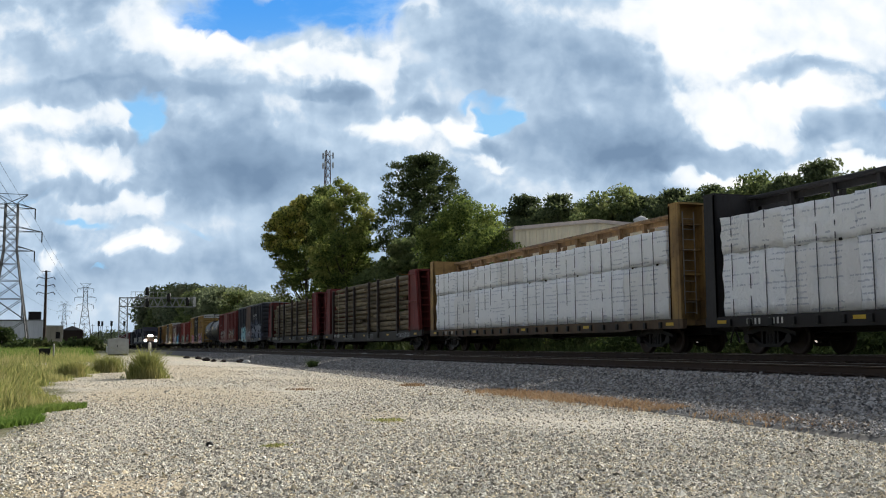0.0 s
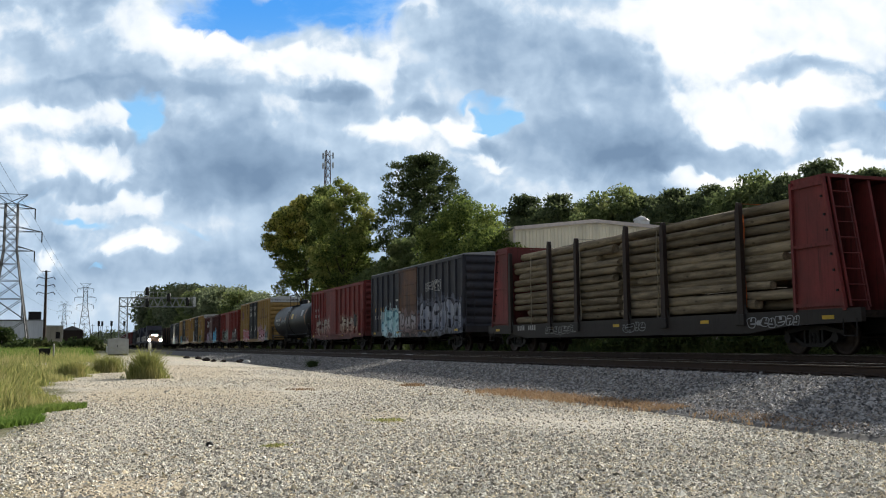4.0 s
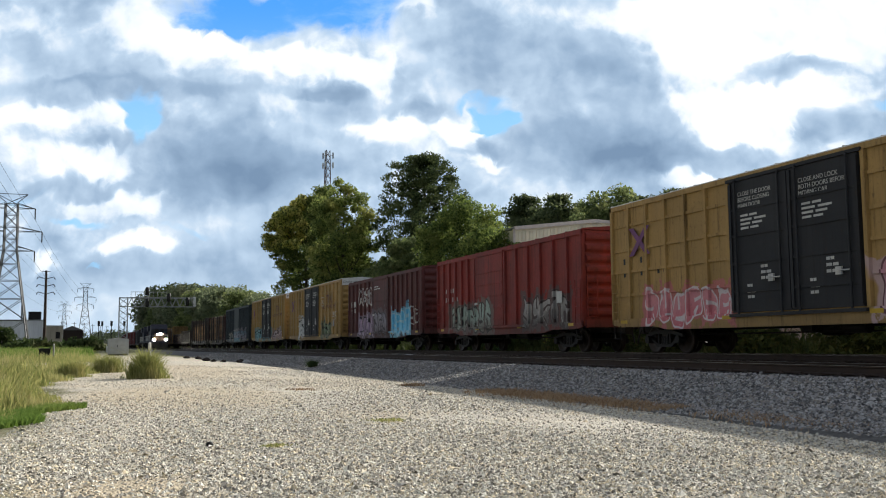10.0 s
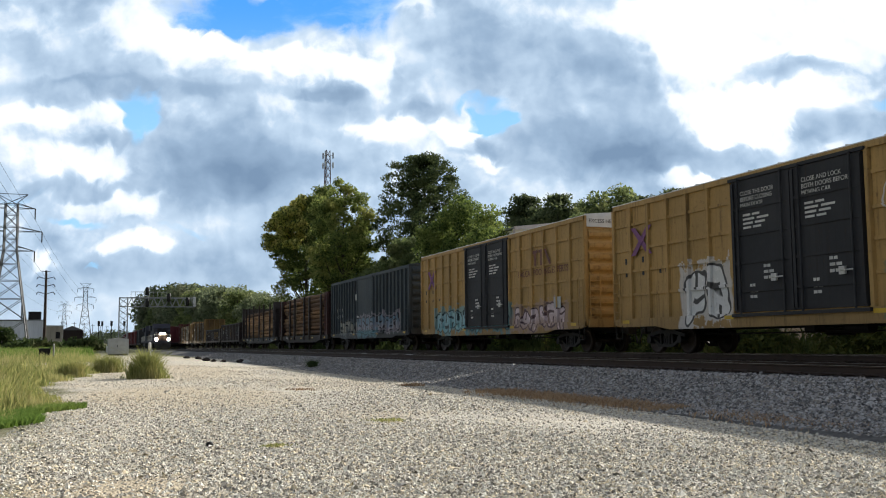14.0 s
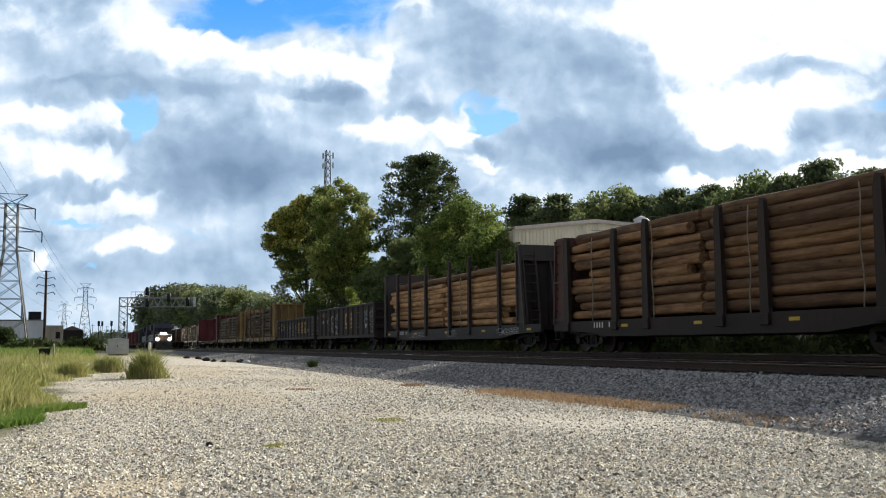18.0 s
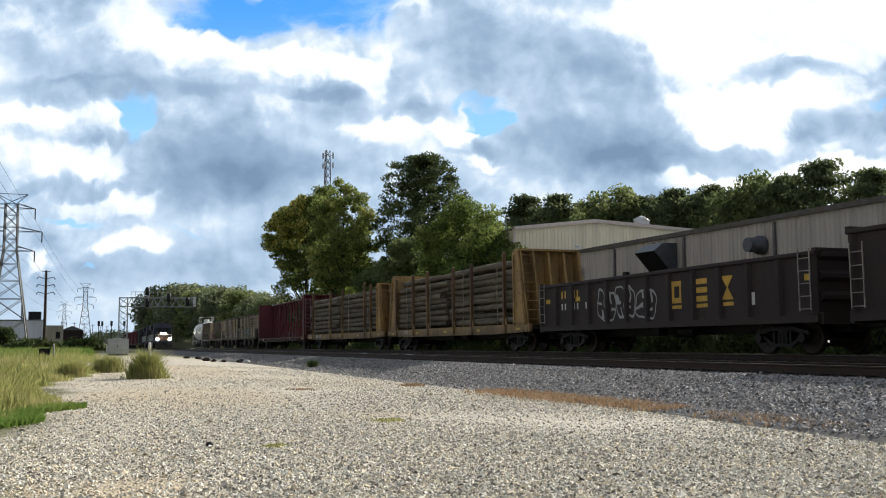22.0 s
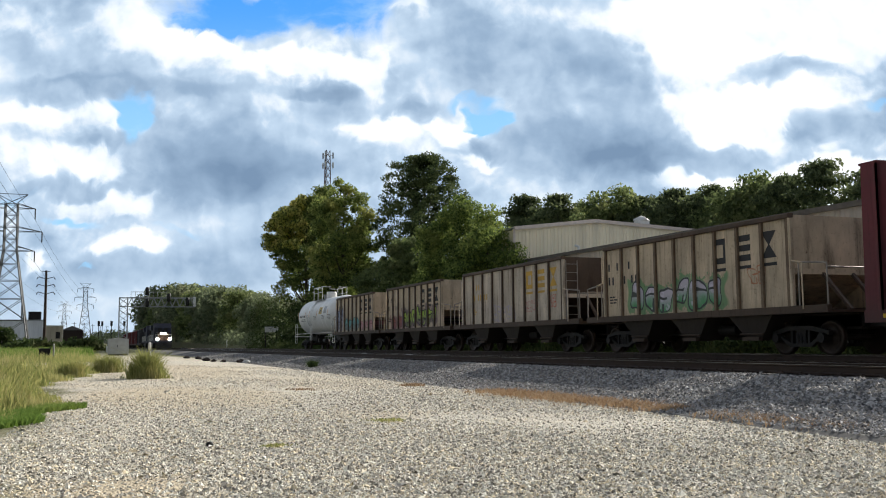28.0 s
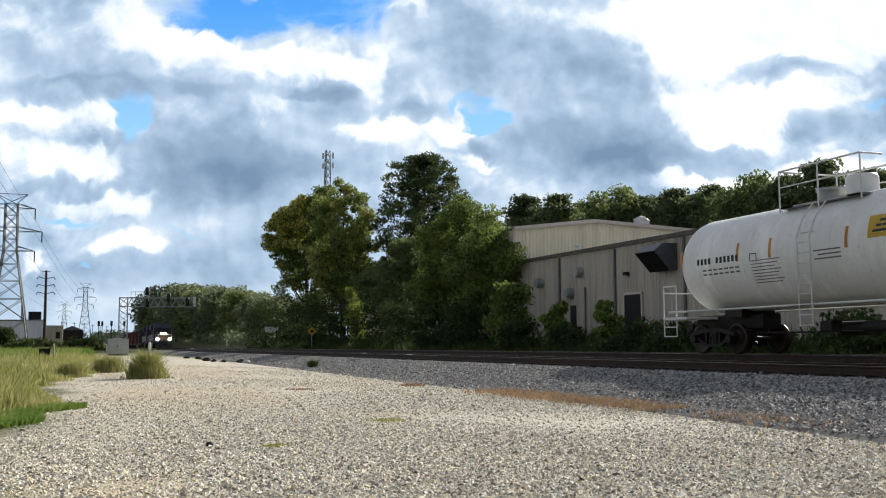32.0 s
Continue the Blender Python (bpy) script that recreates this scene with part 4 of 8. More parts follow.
    for y in stakes:
        for s in (-1, 1):
            x0, x1 = sorted((s * (half + 0.06), s * (half - 0.08)))
            top, w = deck + stake_h + tall.uniform(-0.12, 0.14), stake_w
            # a tapered post with a slanted head
            st = Shape().prism([(y - w, deck - 0.25), (y + w, deck - 0.25), (y + w * 0.72, top - 0.28), (y + w * 0.2, top), (y - w * 0.5, top - 0.02), (y - w * 0.72, top - 0.1)], x0, x1, "x")
            p = part("stake", st, stake_mat, car)
            part("stake_pocket", Shape().box(x0 - 0.03, x1 + 0.03, y - 0.17, y + 0.17, deck - 0.3, deck + 0.03, 0.02).prism([(y - 0.28, deck + 0.03), (y + 0.28, deck + 0.03), (y + 0.1, deck + 0.35), (y - 0.1, deck + 0.35)], x0 + 0.05, x1 - 0.05, "x"), deck_mat, p)
    running_gear(car, length, 2.2, (0.55, 0.95))
    for k in range(5):
        y = 0.9 + k * (length - 2.2) / 4
        part("reflector", Shape().box(-half - 0.006, -half - 0.001, y, y + 0.42, deck - 0.2, deck - 0.1), M_YELLOW_MARK, car)
    bars(car, -half, length - 3.2, deck - 0.2, 0.2, [0.13, 0.13, 0.13, 0.13, -0.25, 0.13, 0.13, 0.13, 0.13], M_LETTER, 0.06)
    TRAIN.append((car, FAR_TRACK, y0))
    if log_mats:
        log_stack(y0, thick + 0.15, length - (thick if rear is None else rear) - 0.15, deck, logs_top, half, log_r, rows, log_label, log_mats)
    return car


STRAP = plain("webbing", (0.38, 0.33, 0.24), 0.8)
STRAP_ORANGE = plain("orange_webbing", (0.55, 0.14, 0.03), 0.8)


def log_mesh(length, r0, r1, mat, seed):
    """A slightly bent, tapered, knotty log along y."""
    rnd = random.Random(seed)
    n, k = 10, 7
    v, f = [], []
    bx, bz = rnd.uniform(-0.05, 0.05), rnd.uniform(-0.05, 0.05)
    for i in range(k):
        t = i / (k - 1)
        cx, cz = bx * math.sin(t * math.pi), bz * math.sin(t * math.pi)
        for j in range(n):
            a = 2 * math.pi * j / n
            r = (r0 + (r1 - r0) * t) * (1 + rnd.uniform(-0.09, 0.09))
            v.append((cx + r * math.cos(a), t * length, cz + r * math.sin(a)))
    for i in range(k - 1):
        for j in range(n):
            f.append((i * n + j, i * n + (j + 1) % n, (i + 1) * n + (j + 1) % n, (i + 1) * n + j))
    s = Shape().add(v, f, True)
    s.add(v[:n], [tuple(range(n))[::-1]]).add(v[-n:], [tuple(range(n))])
    return s.mesh("log", mat)


LOG_MESHES = {}


def log_stack(y0, a, b, deck, top, half, r, rows, label, mats):
    """Two strapped bundles of logs end to end, each a thing made of single logs."""
    mid = (a + b) / 2
    rnd = random.Random(int(y0 * 10))
    for k, (p, q) in enumerate(((a, mid - 0.05), (mid + 0.05, b))):
        bundle = thing("log_bundle", label, "logs", (FAR_TRACK, y0 + p, RAIL), "log loads")
        length = q - p
        key = (round(length, 1), r, mats[0].name)
        if key not in LOG_MESHES:
            LOG_MESHES[key] = [log_mesh(length * (1.0 - 0.018 * (j % 4)), r * (0.84 + 0.12 * (j % 3)), r * (0.9 + 0.1 * ((j + 1) % 3)), mats[j % len(mats)], j + rows) for j in range(8)]
        step = (top - deck - 0.1) / rows
        z = deck + 0.12 + r
        for i in range(rows):
            crown = i >= rows - 1
            xs = [-half + 0.16 + r, half - 0.16 - r]
            if i in (0, rows - 1):
                m = int((2 * half - 0.3) / (2.02 * r))
                xs = [-half + 0.16 + r + j * (2 * half - 0.32 - 2 * r) / (m - 1) for j in range(m)]
            for x in xs:
                me = LOG_MESHES[key][rnd.randrange(8)]
                up = 0.5 * r * math.cos(x * 1.1) if crown else 0.0
                short = rnd.choice((1.0, 1.0, 0.99, 0.97, 0.95, 0.9, 0.86))
                flip = rnd.random() < 0.5
                zz = z + rnd.uniform(-0.02, 0.02) + up
                put("log", me, bundle, pose(x + rnd.uniform(-0.03, 0.03), rnd.uniform(0.0, 0.1) if not flip else length - rnd.uniform(0, 0.1), zz, rnd.uniform(-0.45, 0.45), rnd.uniform(0, 360), 180 if flip else 0) @ Matrix.Diagonal((rnd.uniform(0.82, 1.0), short, rnd.uniform(0.82, 1.0), 1)))
            if k == 0 and 0 < i < rows - 1:
                # inner logs that reach from one bundle's hollow into the other's
                put("log", LOG_MESHES[key][rnd.randrange(8)], bundle, pose(-half + 0.16 + 3.1 * r, length * 0.5 + rnd.uniform(-0.3, 0.3), z + step * 0.4, 0, rnd.uniform(0, 360), 0))
            z += step
        for x in [-half + 0.55 + j * (2 * half - 1.1) / 4 for j in range(5)]:
            put("log", LOG_MESHES[key][rnd.randrange(8)], bundle, pose(x, rnd.uniform(0, 0.3), z - step * 0.1 + 0.22 * math.cos(x), 0, rnd.uniform(0, 360), 0))
        x = -half + 0.1
        for ystrap, mat in ((length * (0.3 if k else 0.72), STRAP), (length * (0.78 if k else 0.22), STRAP_ORANGE if k == 0 and mats is LOG_GREY else STRAP)):
            pieces = Shape()
            for j in range(8):
                za, zb = deck - 0.25 + j * (z - deck + 0.25) / 8, deck - 0.25 + (j + 1) * (z - deck + 0.25) / 8
                pieces.beam((x - 0.012, ystrap + 0.04 * math.sin(j * 1.3 + ystrap), za), (x - 0.012, ystrap + 0.04 * math.sin((j + 1) * 1.3 + ystrap), zb), 0.04, 0.01)
            part("strap", pieces.box(x - 0.015, -x, ystrap, ystrap + 0.055, z + 0.3, z + 0.31), mat, bundle)
        LOADS.append((bundle, FAR_TRACK, y0 + p))




def centre_beam(y0, y1, mat, beam_mat, label, height=4.75, half=1.5, post_n=13, loaded=True, marks=M_LETTER, sill_mat=None):
    """A centre-beam flat: deep end bulkheads, a truss down the middle, and wrapped lumber on both sides."""
    length = y1 - y0
    deck = 1.1
    car = thing("centre_beam_car", label, "freight car", (FAR_TRACK, y0, RAIL), "cars of the freight train")
    for s in (-1, 1):
        a, b = sorted((s * half, s * (half - 0.16)))
        part("side_sill", Shape().prism([(0, deck - 0.30), (2.8, deck - 0.30), (3.6, deck - 0.36), (length - 3.6, deck - 0.36), (length - 2.8, deck - 0.30), (length, deck - 0.30), (length, deck), (0, deck)], a, b, "x"), sill_mat or mat, car)
        for i in range(24):
            y = 1.2 + (length - 2.4) * i / 23
            if s < 0:
                part("winch", Shape().box(-half - 0.07, -half, y - 0.06, y + 0.06, deck - 0.28, deck - 0.08, 0.01), M_STEEL_BLACK, car)
    part("deck", Shape().box(-half + 0.16, half - 0.16, 0.1, length - 0.1, deck - 0.2, deck - 0.02), mat, car)
    # centre truss
    z0, z1 = deck - 0.02, height
    part("top_chord", Shape().box(-0.32, 0.32, 0.5, length - 0.5, z1 - 0.12, z1, 0.03).box(-0.06, 0.06, 0.5, length - 0.5, z1 - 0.3, z1 - 0.12), beam_mat, car)
    for i in range(post_n + 1):
        y = 0.75 + (length - 1.5) * i / post_n
        sh = Shape()
        for s in (-1, 1):
            sh.prism([(s * 0.30, z0), (s * 0.20, z0), (s * 0.05, z1 - 0.5), (s * 0.12, z1 - 0.12), (s * 0.24, z1 - 0.12), (s * 0.16, z0 + 2.6)], y - 0.07, y + 0.07)
        part("truss_post", sh, beam_mat, car)
        if i < post_n:
            y2 = 0.75 + (length - 1.5) * (i + 1) / post_n
            p, q = ((0, y, z0), (0, y2, z1 - 0.3)) if i < post_n / 2 else ((0, y, z1 - 0.3), (0, y2, z0))
            if i % 2 == 0:
                part("truss_brace", Shape().beam(p, q, 0.1, 0.12), beam_mat, car)
            else:
                part("truss_brace", Shape().beam((0, y, z0 + 1.5), (0, y2, z0 + 0.2), 0.08, 0.1), beam_mat, car)
    # end bulkheads
    for y, s in ((0.0, 1), (length, -1)):
        inner = y + s * 0.62
        bh = part("bulkhead", Shape().box(-half, half, min(inner, inner - s * 0.08), max(inner, inner - s * 0.08), deck - 0.02, height), mat, car)
        for sx in (-1, 1):
            a, b = sorted((sx * half, sx * (half - 0.1)))
            part("side_plate", Shape().prism([(inner, deck), (y + s * 0.05, deck), (y + s * 0.1, height), (inner, height)], a, b, "x"), mat, bh)
        for x in (-0.5, 0.5):
            part("rib", Shape().box(x - 0.05, x + 0.05, min(y + s * 0.1, inner - s * 0.08), max(y + s * 0.1, inner - s * 0.08), deck, height - 0.01), mat, bh)
        for z in (1.7, 2.5, 3.3, 4.1):
            part("shelf_rib", Shape().box(-half + 0.1, half - 0.1, min(y + s * 0.2, inner - s * 0.08), max(y + s * 0.2, inner - s * 0.08), z, z + 0.06), mat, bh)
        part("cap", Shape().box(-half, half, min(y + s * 0.04, inner), max(y + s * 0.04, inner), height + 0.002, height + 0.06), mat, bh)
        ladder(car, -half + 0.14, y + s * 0.03, deck + 0.2, height - 0.3, 0.42, "x")
    running_gear(car, length, 2.3, (0.6, 0.88))
    bars(car, -half, length - 1.9, deck - 0.24, 0.17, [0.12, 0.12, 0.12, 0.12, -0.2, 0.12, 0.12, 0.12, 0.12], marks, 0.05)
    for k in range(5):
        y = 0.5 + k * (length - 1.5) / 4
        part("reflector", Shape().box(-half - 0.006, -half - 0.001, y, y + 0.42, deck - 0.2, deck - 0.1), M_YELLOW_MARK, car)
    TRAIN.append((car, FAR_TRACK, y0))
    if loaded:
        lumber(y0, 0.85, length - 0.85, deck, half)
    return car


def pack_mesh(length, h, seed):
    """A wrapped lumber pack with puckered film and rounded corners."""
    rnd = random.Random(seed)
    ny, nz = 10, 6
    d = 1.08
    v, f = [], []
    prof = []
    for k in range(nz + 1):
        prof.append((0.0, h * k / nz))
    prof += [(d * 0.5, h), (d, h), (d, 0.0)]
    m = len(prof)
    for i in range(ny + 1):
        y = length * i / ny
        for k, (x, z) in enumerate(prof):
            e = min(i, ny - i)
            pucker = rnd.uniform(-0.05, 0.035) + (0.04 if e == 0 or k in (0, nz) else 0.0)
            v.append((x + (pucker if k <= nz else 0), y + (0.02 * rnd.uniform(-1, 1)), z + (rnd.uniform(-0.015, 0.02) if k >= nz else 0) - (0.02 if k == nz else 0)))
    for i in range(ny):
        for k in range(m):
            j = (k + 1) % m
            f.append((i * m + k, i * m + j, (i + 1) * m + j, (i + 1) * m + k))
    s = Shape().add(v, f, True)
    s.add(v[:m], [tuple(range(m))]).add(v[-m:], [tuple(range(m))[::-1]])
    return s.mesh("wrap", M_WRAP)


M_WRAP = wrap_material()
PACKS = {}
STRIP = plain("steel_band", (0.10, 0.10, 0.12), 0.5, 0.5)


def lumber(y0, a, b, deck, half, cols=8):
    w = (b - a) / cols
    h = (1.80, 1.08)
    jit = random.Random(int(y0 * 7))
    for j in range(2):
        key = (round(w, 2), j)
        if key not in PACKS:
            PACKS[key] = [pack_mesh(w - 0.005, h[j] + 0.02, k + 10 * j) for k in range(3)]
    for side in (-1, 1):
        for i in range(cols):
            z = deck + 0.02
            for j in range(2):
                pack = thing("lumber_pack", "white film-wrapped lumber pack strapped to the centre-beam car", "lumber", (FAR_TRACK, y0 + a + i * w, RAIL), "lumber packs")
                p = put("wrap", PACKS[(round(w, 2), j)][(i + 2 * j) % 3], pack, pose(-half + 0.02 + jit.uniform(-0.02, 0.02), 0.0, z - (jit.uniform(0.0, 0.05) if j else 0.0), jit.uniform(-0.4, 0.4)) if side < 0 else pose(half - 0.02, w - 0.03, z, 0, 0, 180))
                tagged(p, "white printed plastic wrap")
                if side < 0:
                    for q in (0.25, 0.5, 0.8):
                        x = -half - 0.008
                        part("band", Shape().box(x, x + 0.01, w * q, w * q + 0.03, z - 0.02, z + h[j] - 0.03), STRIP, pack)
                    for q in (0.2, 0.75):
                        part("skid", Shape().box(-half + 0.05, -half + 0.9, w * q, w * q + 0.09, z - 0.07, z - 0.005), M_TIE, pack)
                LOADS.append((pack, FAR_TRACK, y0 + a + i * w))
                z += h[j] + 0.03


def tank_car(y0, y1, s0, s1, mat, label, radius=1.5, centre=2.62, trim=None, dark=True):
    """A tank car: shell with domed heads, centre fittings, platforms, ladders and saddles."""
    length = y1 - y0
    car = thing("tank_car", label, "freight car", (FAR_TRACK, y0, RAIL), "cars of the freight train")
    trim = trim or mat
    rings = [(s0, 0.001)]
    for k in range(1, 9):
        a = math.pi / 2 * k / 8
        rings.append((s0 + 0.85 * (1 - math.cos(a)), radius * math.sin(a)))
    rings += [(s0 + (s1 - s0) * 0.33, radius), ((s0 + s1) / 2 - 0.05, radius), ((s0 + s1) / 2, radius), (s1 - (s1 - s0) * 0.33, radius)]
    for k in range(8, 0, -1):
        a = math.pi / 2 * k / 8
        rings.append((s1 - 0.85 * (1 - math.cos(a)), radius * math.sin(a)))
    rings.append((s1, 0.001))
    part("tank", Shape().lathe(rings, (0, 0, centre), "y", 48), mat, car)
    mid = (s0 + s1) / 2
    for y in (s0 + 0.9, s0 + (s1 - s0) * 0.3, s1 - (s1 - s0) * 0.3, s1 - 0.9):
        part("weld_seam", Shape().lathe([(-0.03, radius), (0.0, radius + 0.008), (0.03, radius)], (0, y, centre), "y", 48), mat, car)
    if dark:
        part("band", Shape().lathe([(-0.22, radius + 0.002), (-0.22, radius + 0.02), (0.22, radius + 0.02), (0.22, radius + 0.002)], (0, mid, centre), "y", 48), M_STEEL_BLACK, car)
    # top fittings
    top = centre + radius
    f = part("fittings_housing", Shape().lathe([(-0.1, 0.42), (0.42, 0.42), (0.5, 0.36), (0.52, 0.0)] if not dark else [(-0.1, 0.3), (0.3, 0.3), (0.4, 0.2), (0.42, 0.0)], (0, mid - 0.5, top), "z", 20), trim, car)
    part("manway", Shape().lathe([(-0.1, 0.36), (0.22, 0.36), (0.22, 0.42), (0.3, 0.42), (0.34, 0.0)], (0, mid + 0.6, top), "z", 20), M_GALV if not dark else M_STEEL_BLACK, car)
    plat = Shape().box(-1.0, -0.45, mid - 1.5, mid + 1.5, top - 0.2, top - 0.15).box(0.45, 1.0, mid - 1.5, mid + 1.5, top - 0.2, top - 0.15)
    plat.box(-1.0, 1.0, mid + 1.0, mid + 1.5, top - 0.2, top - 0.15).box(-1.0, 1.0, mid - 1.5, mid - 1.0, top - 0.2, top - 0.15)
    part("walkway", plat, M_GALV if not dark else M_STEEL_BLACK, car)
    rail = Shape()
    for x in (-1.02, 1.02):
        for y in (mid - 1.5, mid, mid + 1.5):
            rail.tube((x, y, top - 0.3), (x, y, top + 0.85), 0.025, n=6)
        rail.tube((x, mid - 1.5, top + 0.85), (x, mid + 1.5, top + 0.85), 0.025, n=6)
        if not dark:
            rail.tube((x, mid - 1.5, top + 0.4), (x, mid + 1.5, top + 0.4), 0.02, n=6)
    for y in (mid - 1.5, mid + 1.5):
        rail.tube((-1.02, y, top + 0.85), (-0.3, y, top + 0.85), 0.025, n=6).tube((0.3, y, top + 0.85), (1.02, y, top + 0.85), 0.025, n=6)
    part("hand_rail", rail, trim, car)
    # side ladder hugging the shell
    lad = Shape()
    for dy in (-0.24, 0.24):
        pts = [(-radius - 0.12, mid + dy, 0.75), (-radius - 0.12, mid + dy, centre + 0.35), (-radius * 0.86 - 0.1, mid + dy, centre + 0.85), (-1.0, mid + dy, top - 0.2)]
        for p, q in zip(pts, pts[1:]):
            lad.tube(p, q, 0.022, n=6)
    for i in range(10):
        z = 0.78 + i * 0.27
        x = -radius - 0.12 if z < centre + 0.35 else -radius - 0.05 + (z - centre - 0.35) * 0.6
        lad.tube((x, mid - 0.24, z), (x, mid + 0.24, z), 0.016, n=6)
    part("ladder", lad, trim, car)
    # long side rails, end platforms and saddles
    for s in (-1, 1):
        part("side_rail", Shape().tube((s * (radius + 0.02), 0.35, 1.32), (s * (radius + 0.02), length - 0.35, 1.32), 0.03, n=6), trim, car)
    for y, s in ((0.0, 1), (length, -1)):
        part("end_platform", Shape().box(-1.5, 1.5, min(y, y + s * 1.3), max(y, y + s * 1.3), 1.08, 1.16), trim, car)
        g = Shape()
        for x in (-1.48, 1.48):
            for yy in (y + s * 0.05, y + s * 0.75):
                g.tube((x, yy, 0.55), (x, yy, 2.15), 0.022, n=6)
            g.tube((x, y + s * 0.05, 2.15), (x, y + s * 0.75, 2.15), 0.022, n=6)
            for z in (0.55, 0.85):
                g.tube((x, y + s * 0.05, z), (x, y + s * 0.75, z), 0.018, n=6)
        g.tube((-1.48, y + s * 0.04, 1.95), (1.48, y + s * 0.04, 1.95), 0.02, n=6)
        part("end_rail", g, trim, car)
        c = s0 + 2.0 if s > 0 else s1 - 2.0
        part("saddle", Shape().prism([(-0.6, 1.1), (0.6, 1.1), (0.62, 1.42), (0.3, 1.3), (-0.3, 1.3), (-0.62, 1.42)], c - 0.4, c + 0.4), M_STEEL_DARK, car)
        part("stub_sill", Shape().box(-0.32, 0.32, min(y + s * 0.2, c + s), max(y + s * 0.2, c + s), 0.75, 1.2, 0.03), M_STEEL_DARK, car)
    running_gear(car, length, 1.95)
    TRAIN.append((car, FAR_TRACK, y0))
    return car, mid


def gondola(y0, y1, mat, label, height=3.05, half=1.55, posts=13):
    length = y1 - y0
    car = thing("gondola_car", label, "freight car", (FAR_TRACK, y0, RAIL), "cars of the freight train")
    z0 = 0.85
    part("floor", Shape().box(-half + 0.14, half - 0.14, 0.1, length - 0.1, 1.0, 1.08), M_STEEL_DARK, car)
    for s in (-1, 1):
        a, b = sorted((s * (half - 0.07), s * (half - 0.13)))
        part("side", Shape().box(a, b, 0.05, length - 0.05, z0 + 0.1, height - 0.1), mat, car)
        a, b = sorted((s * (half + 0.03), s * (half - 0.18)))
        part("top_chord", Shape().box(a, b, 0, length, height - 0.12, height, 0.02), mat, car)
        a, b = sorted((s * half, s * (half - 0.14)))
        part("side_sill", Shape().box(a, b, 0, length, z0, z0 + 0.2), mat, car)
    post = Shape().prism([(-half - 0.03, -0.06), (-half + 0.066, -0.13), (-half + 0.066, 0.13), (-half - 0.03, 0.06)], z0 + 0.202, height - 0.122, "z").mesh("side_post", mat)
    postb = Shape().prism([(half + 0.03, -0.06), (half - 0.066, -0.13), (half - 0.066, 0.13), (half + 0.03, 0.06)], z0 + 0.202, height - 0.122, "z").mesh("side_post", mat)
    for i in range(posts):
        y = 0.15 + (length - 0.3) * i / (posts - 1)
        put("side_post", post, car, pose(0, y, 0))
        put("side_post", postb, car, pose(0, y, 0))
    for y, s in ((0.0, 1), (length, -1)):
        part("end", Shape().box(-half + 0.13, half - 0.13, min(y + s * 0.06, y + s * 0.12), max(y + s * 0.06, y + s * 0.12), 1.0, height - 0.02), mat, car)
        for z in (1.35, 1.9, 2.45):
            part("end_rib", Shape().prism([(y + s * 0.058, z), (y - s * 0.06, z + 0.1), (y - s * 0.06, z + 0.2), (y + s * 0.058, z + 0.3)], -half + 0.15, half - 0.15, "x"), mat, car)
        part("end_cap", Shape().box(-half, half, min(y - s * 0.03, y + s * 0.13), max(y - s * 0.03, y + s * 0.13), height + 0.001, height + 0.07), mat, car)
        ladder(car, -half - 0.06, 0.15 if s > 0 else length - 0.57, 1.2, 2.7, 0.42, "y")
        part("end_sill", Shape().box(-half + 0.1, half - 0.1, min(y - s * 0.1, y + s * 0.05), max(y - s * 0.1, y + s * 0.05), 0.8, 1.1), mat, car)
    running_gear(car, length, 2.0, (0.6, 0.98))
    TRAIN.append((car, FAR_TRACK, y0))
    return car


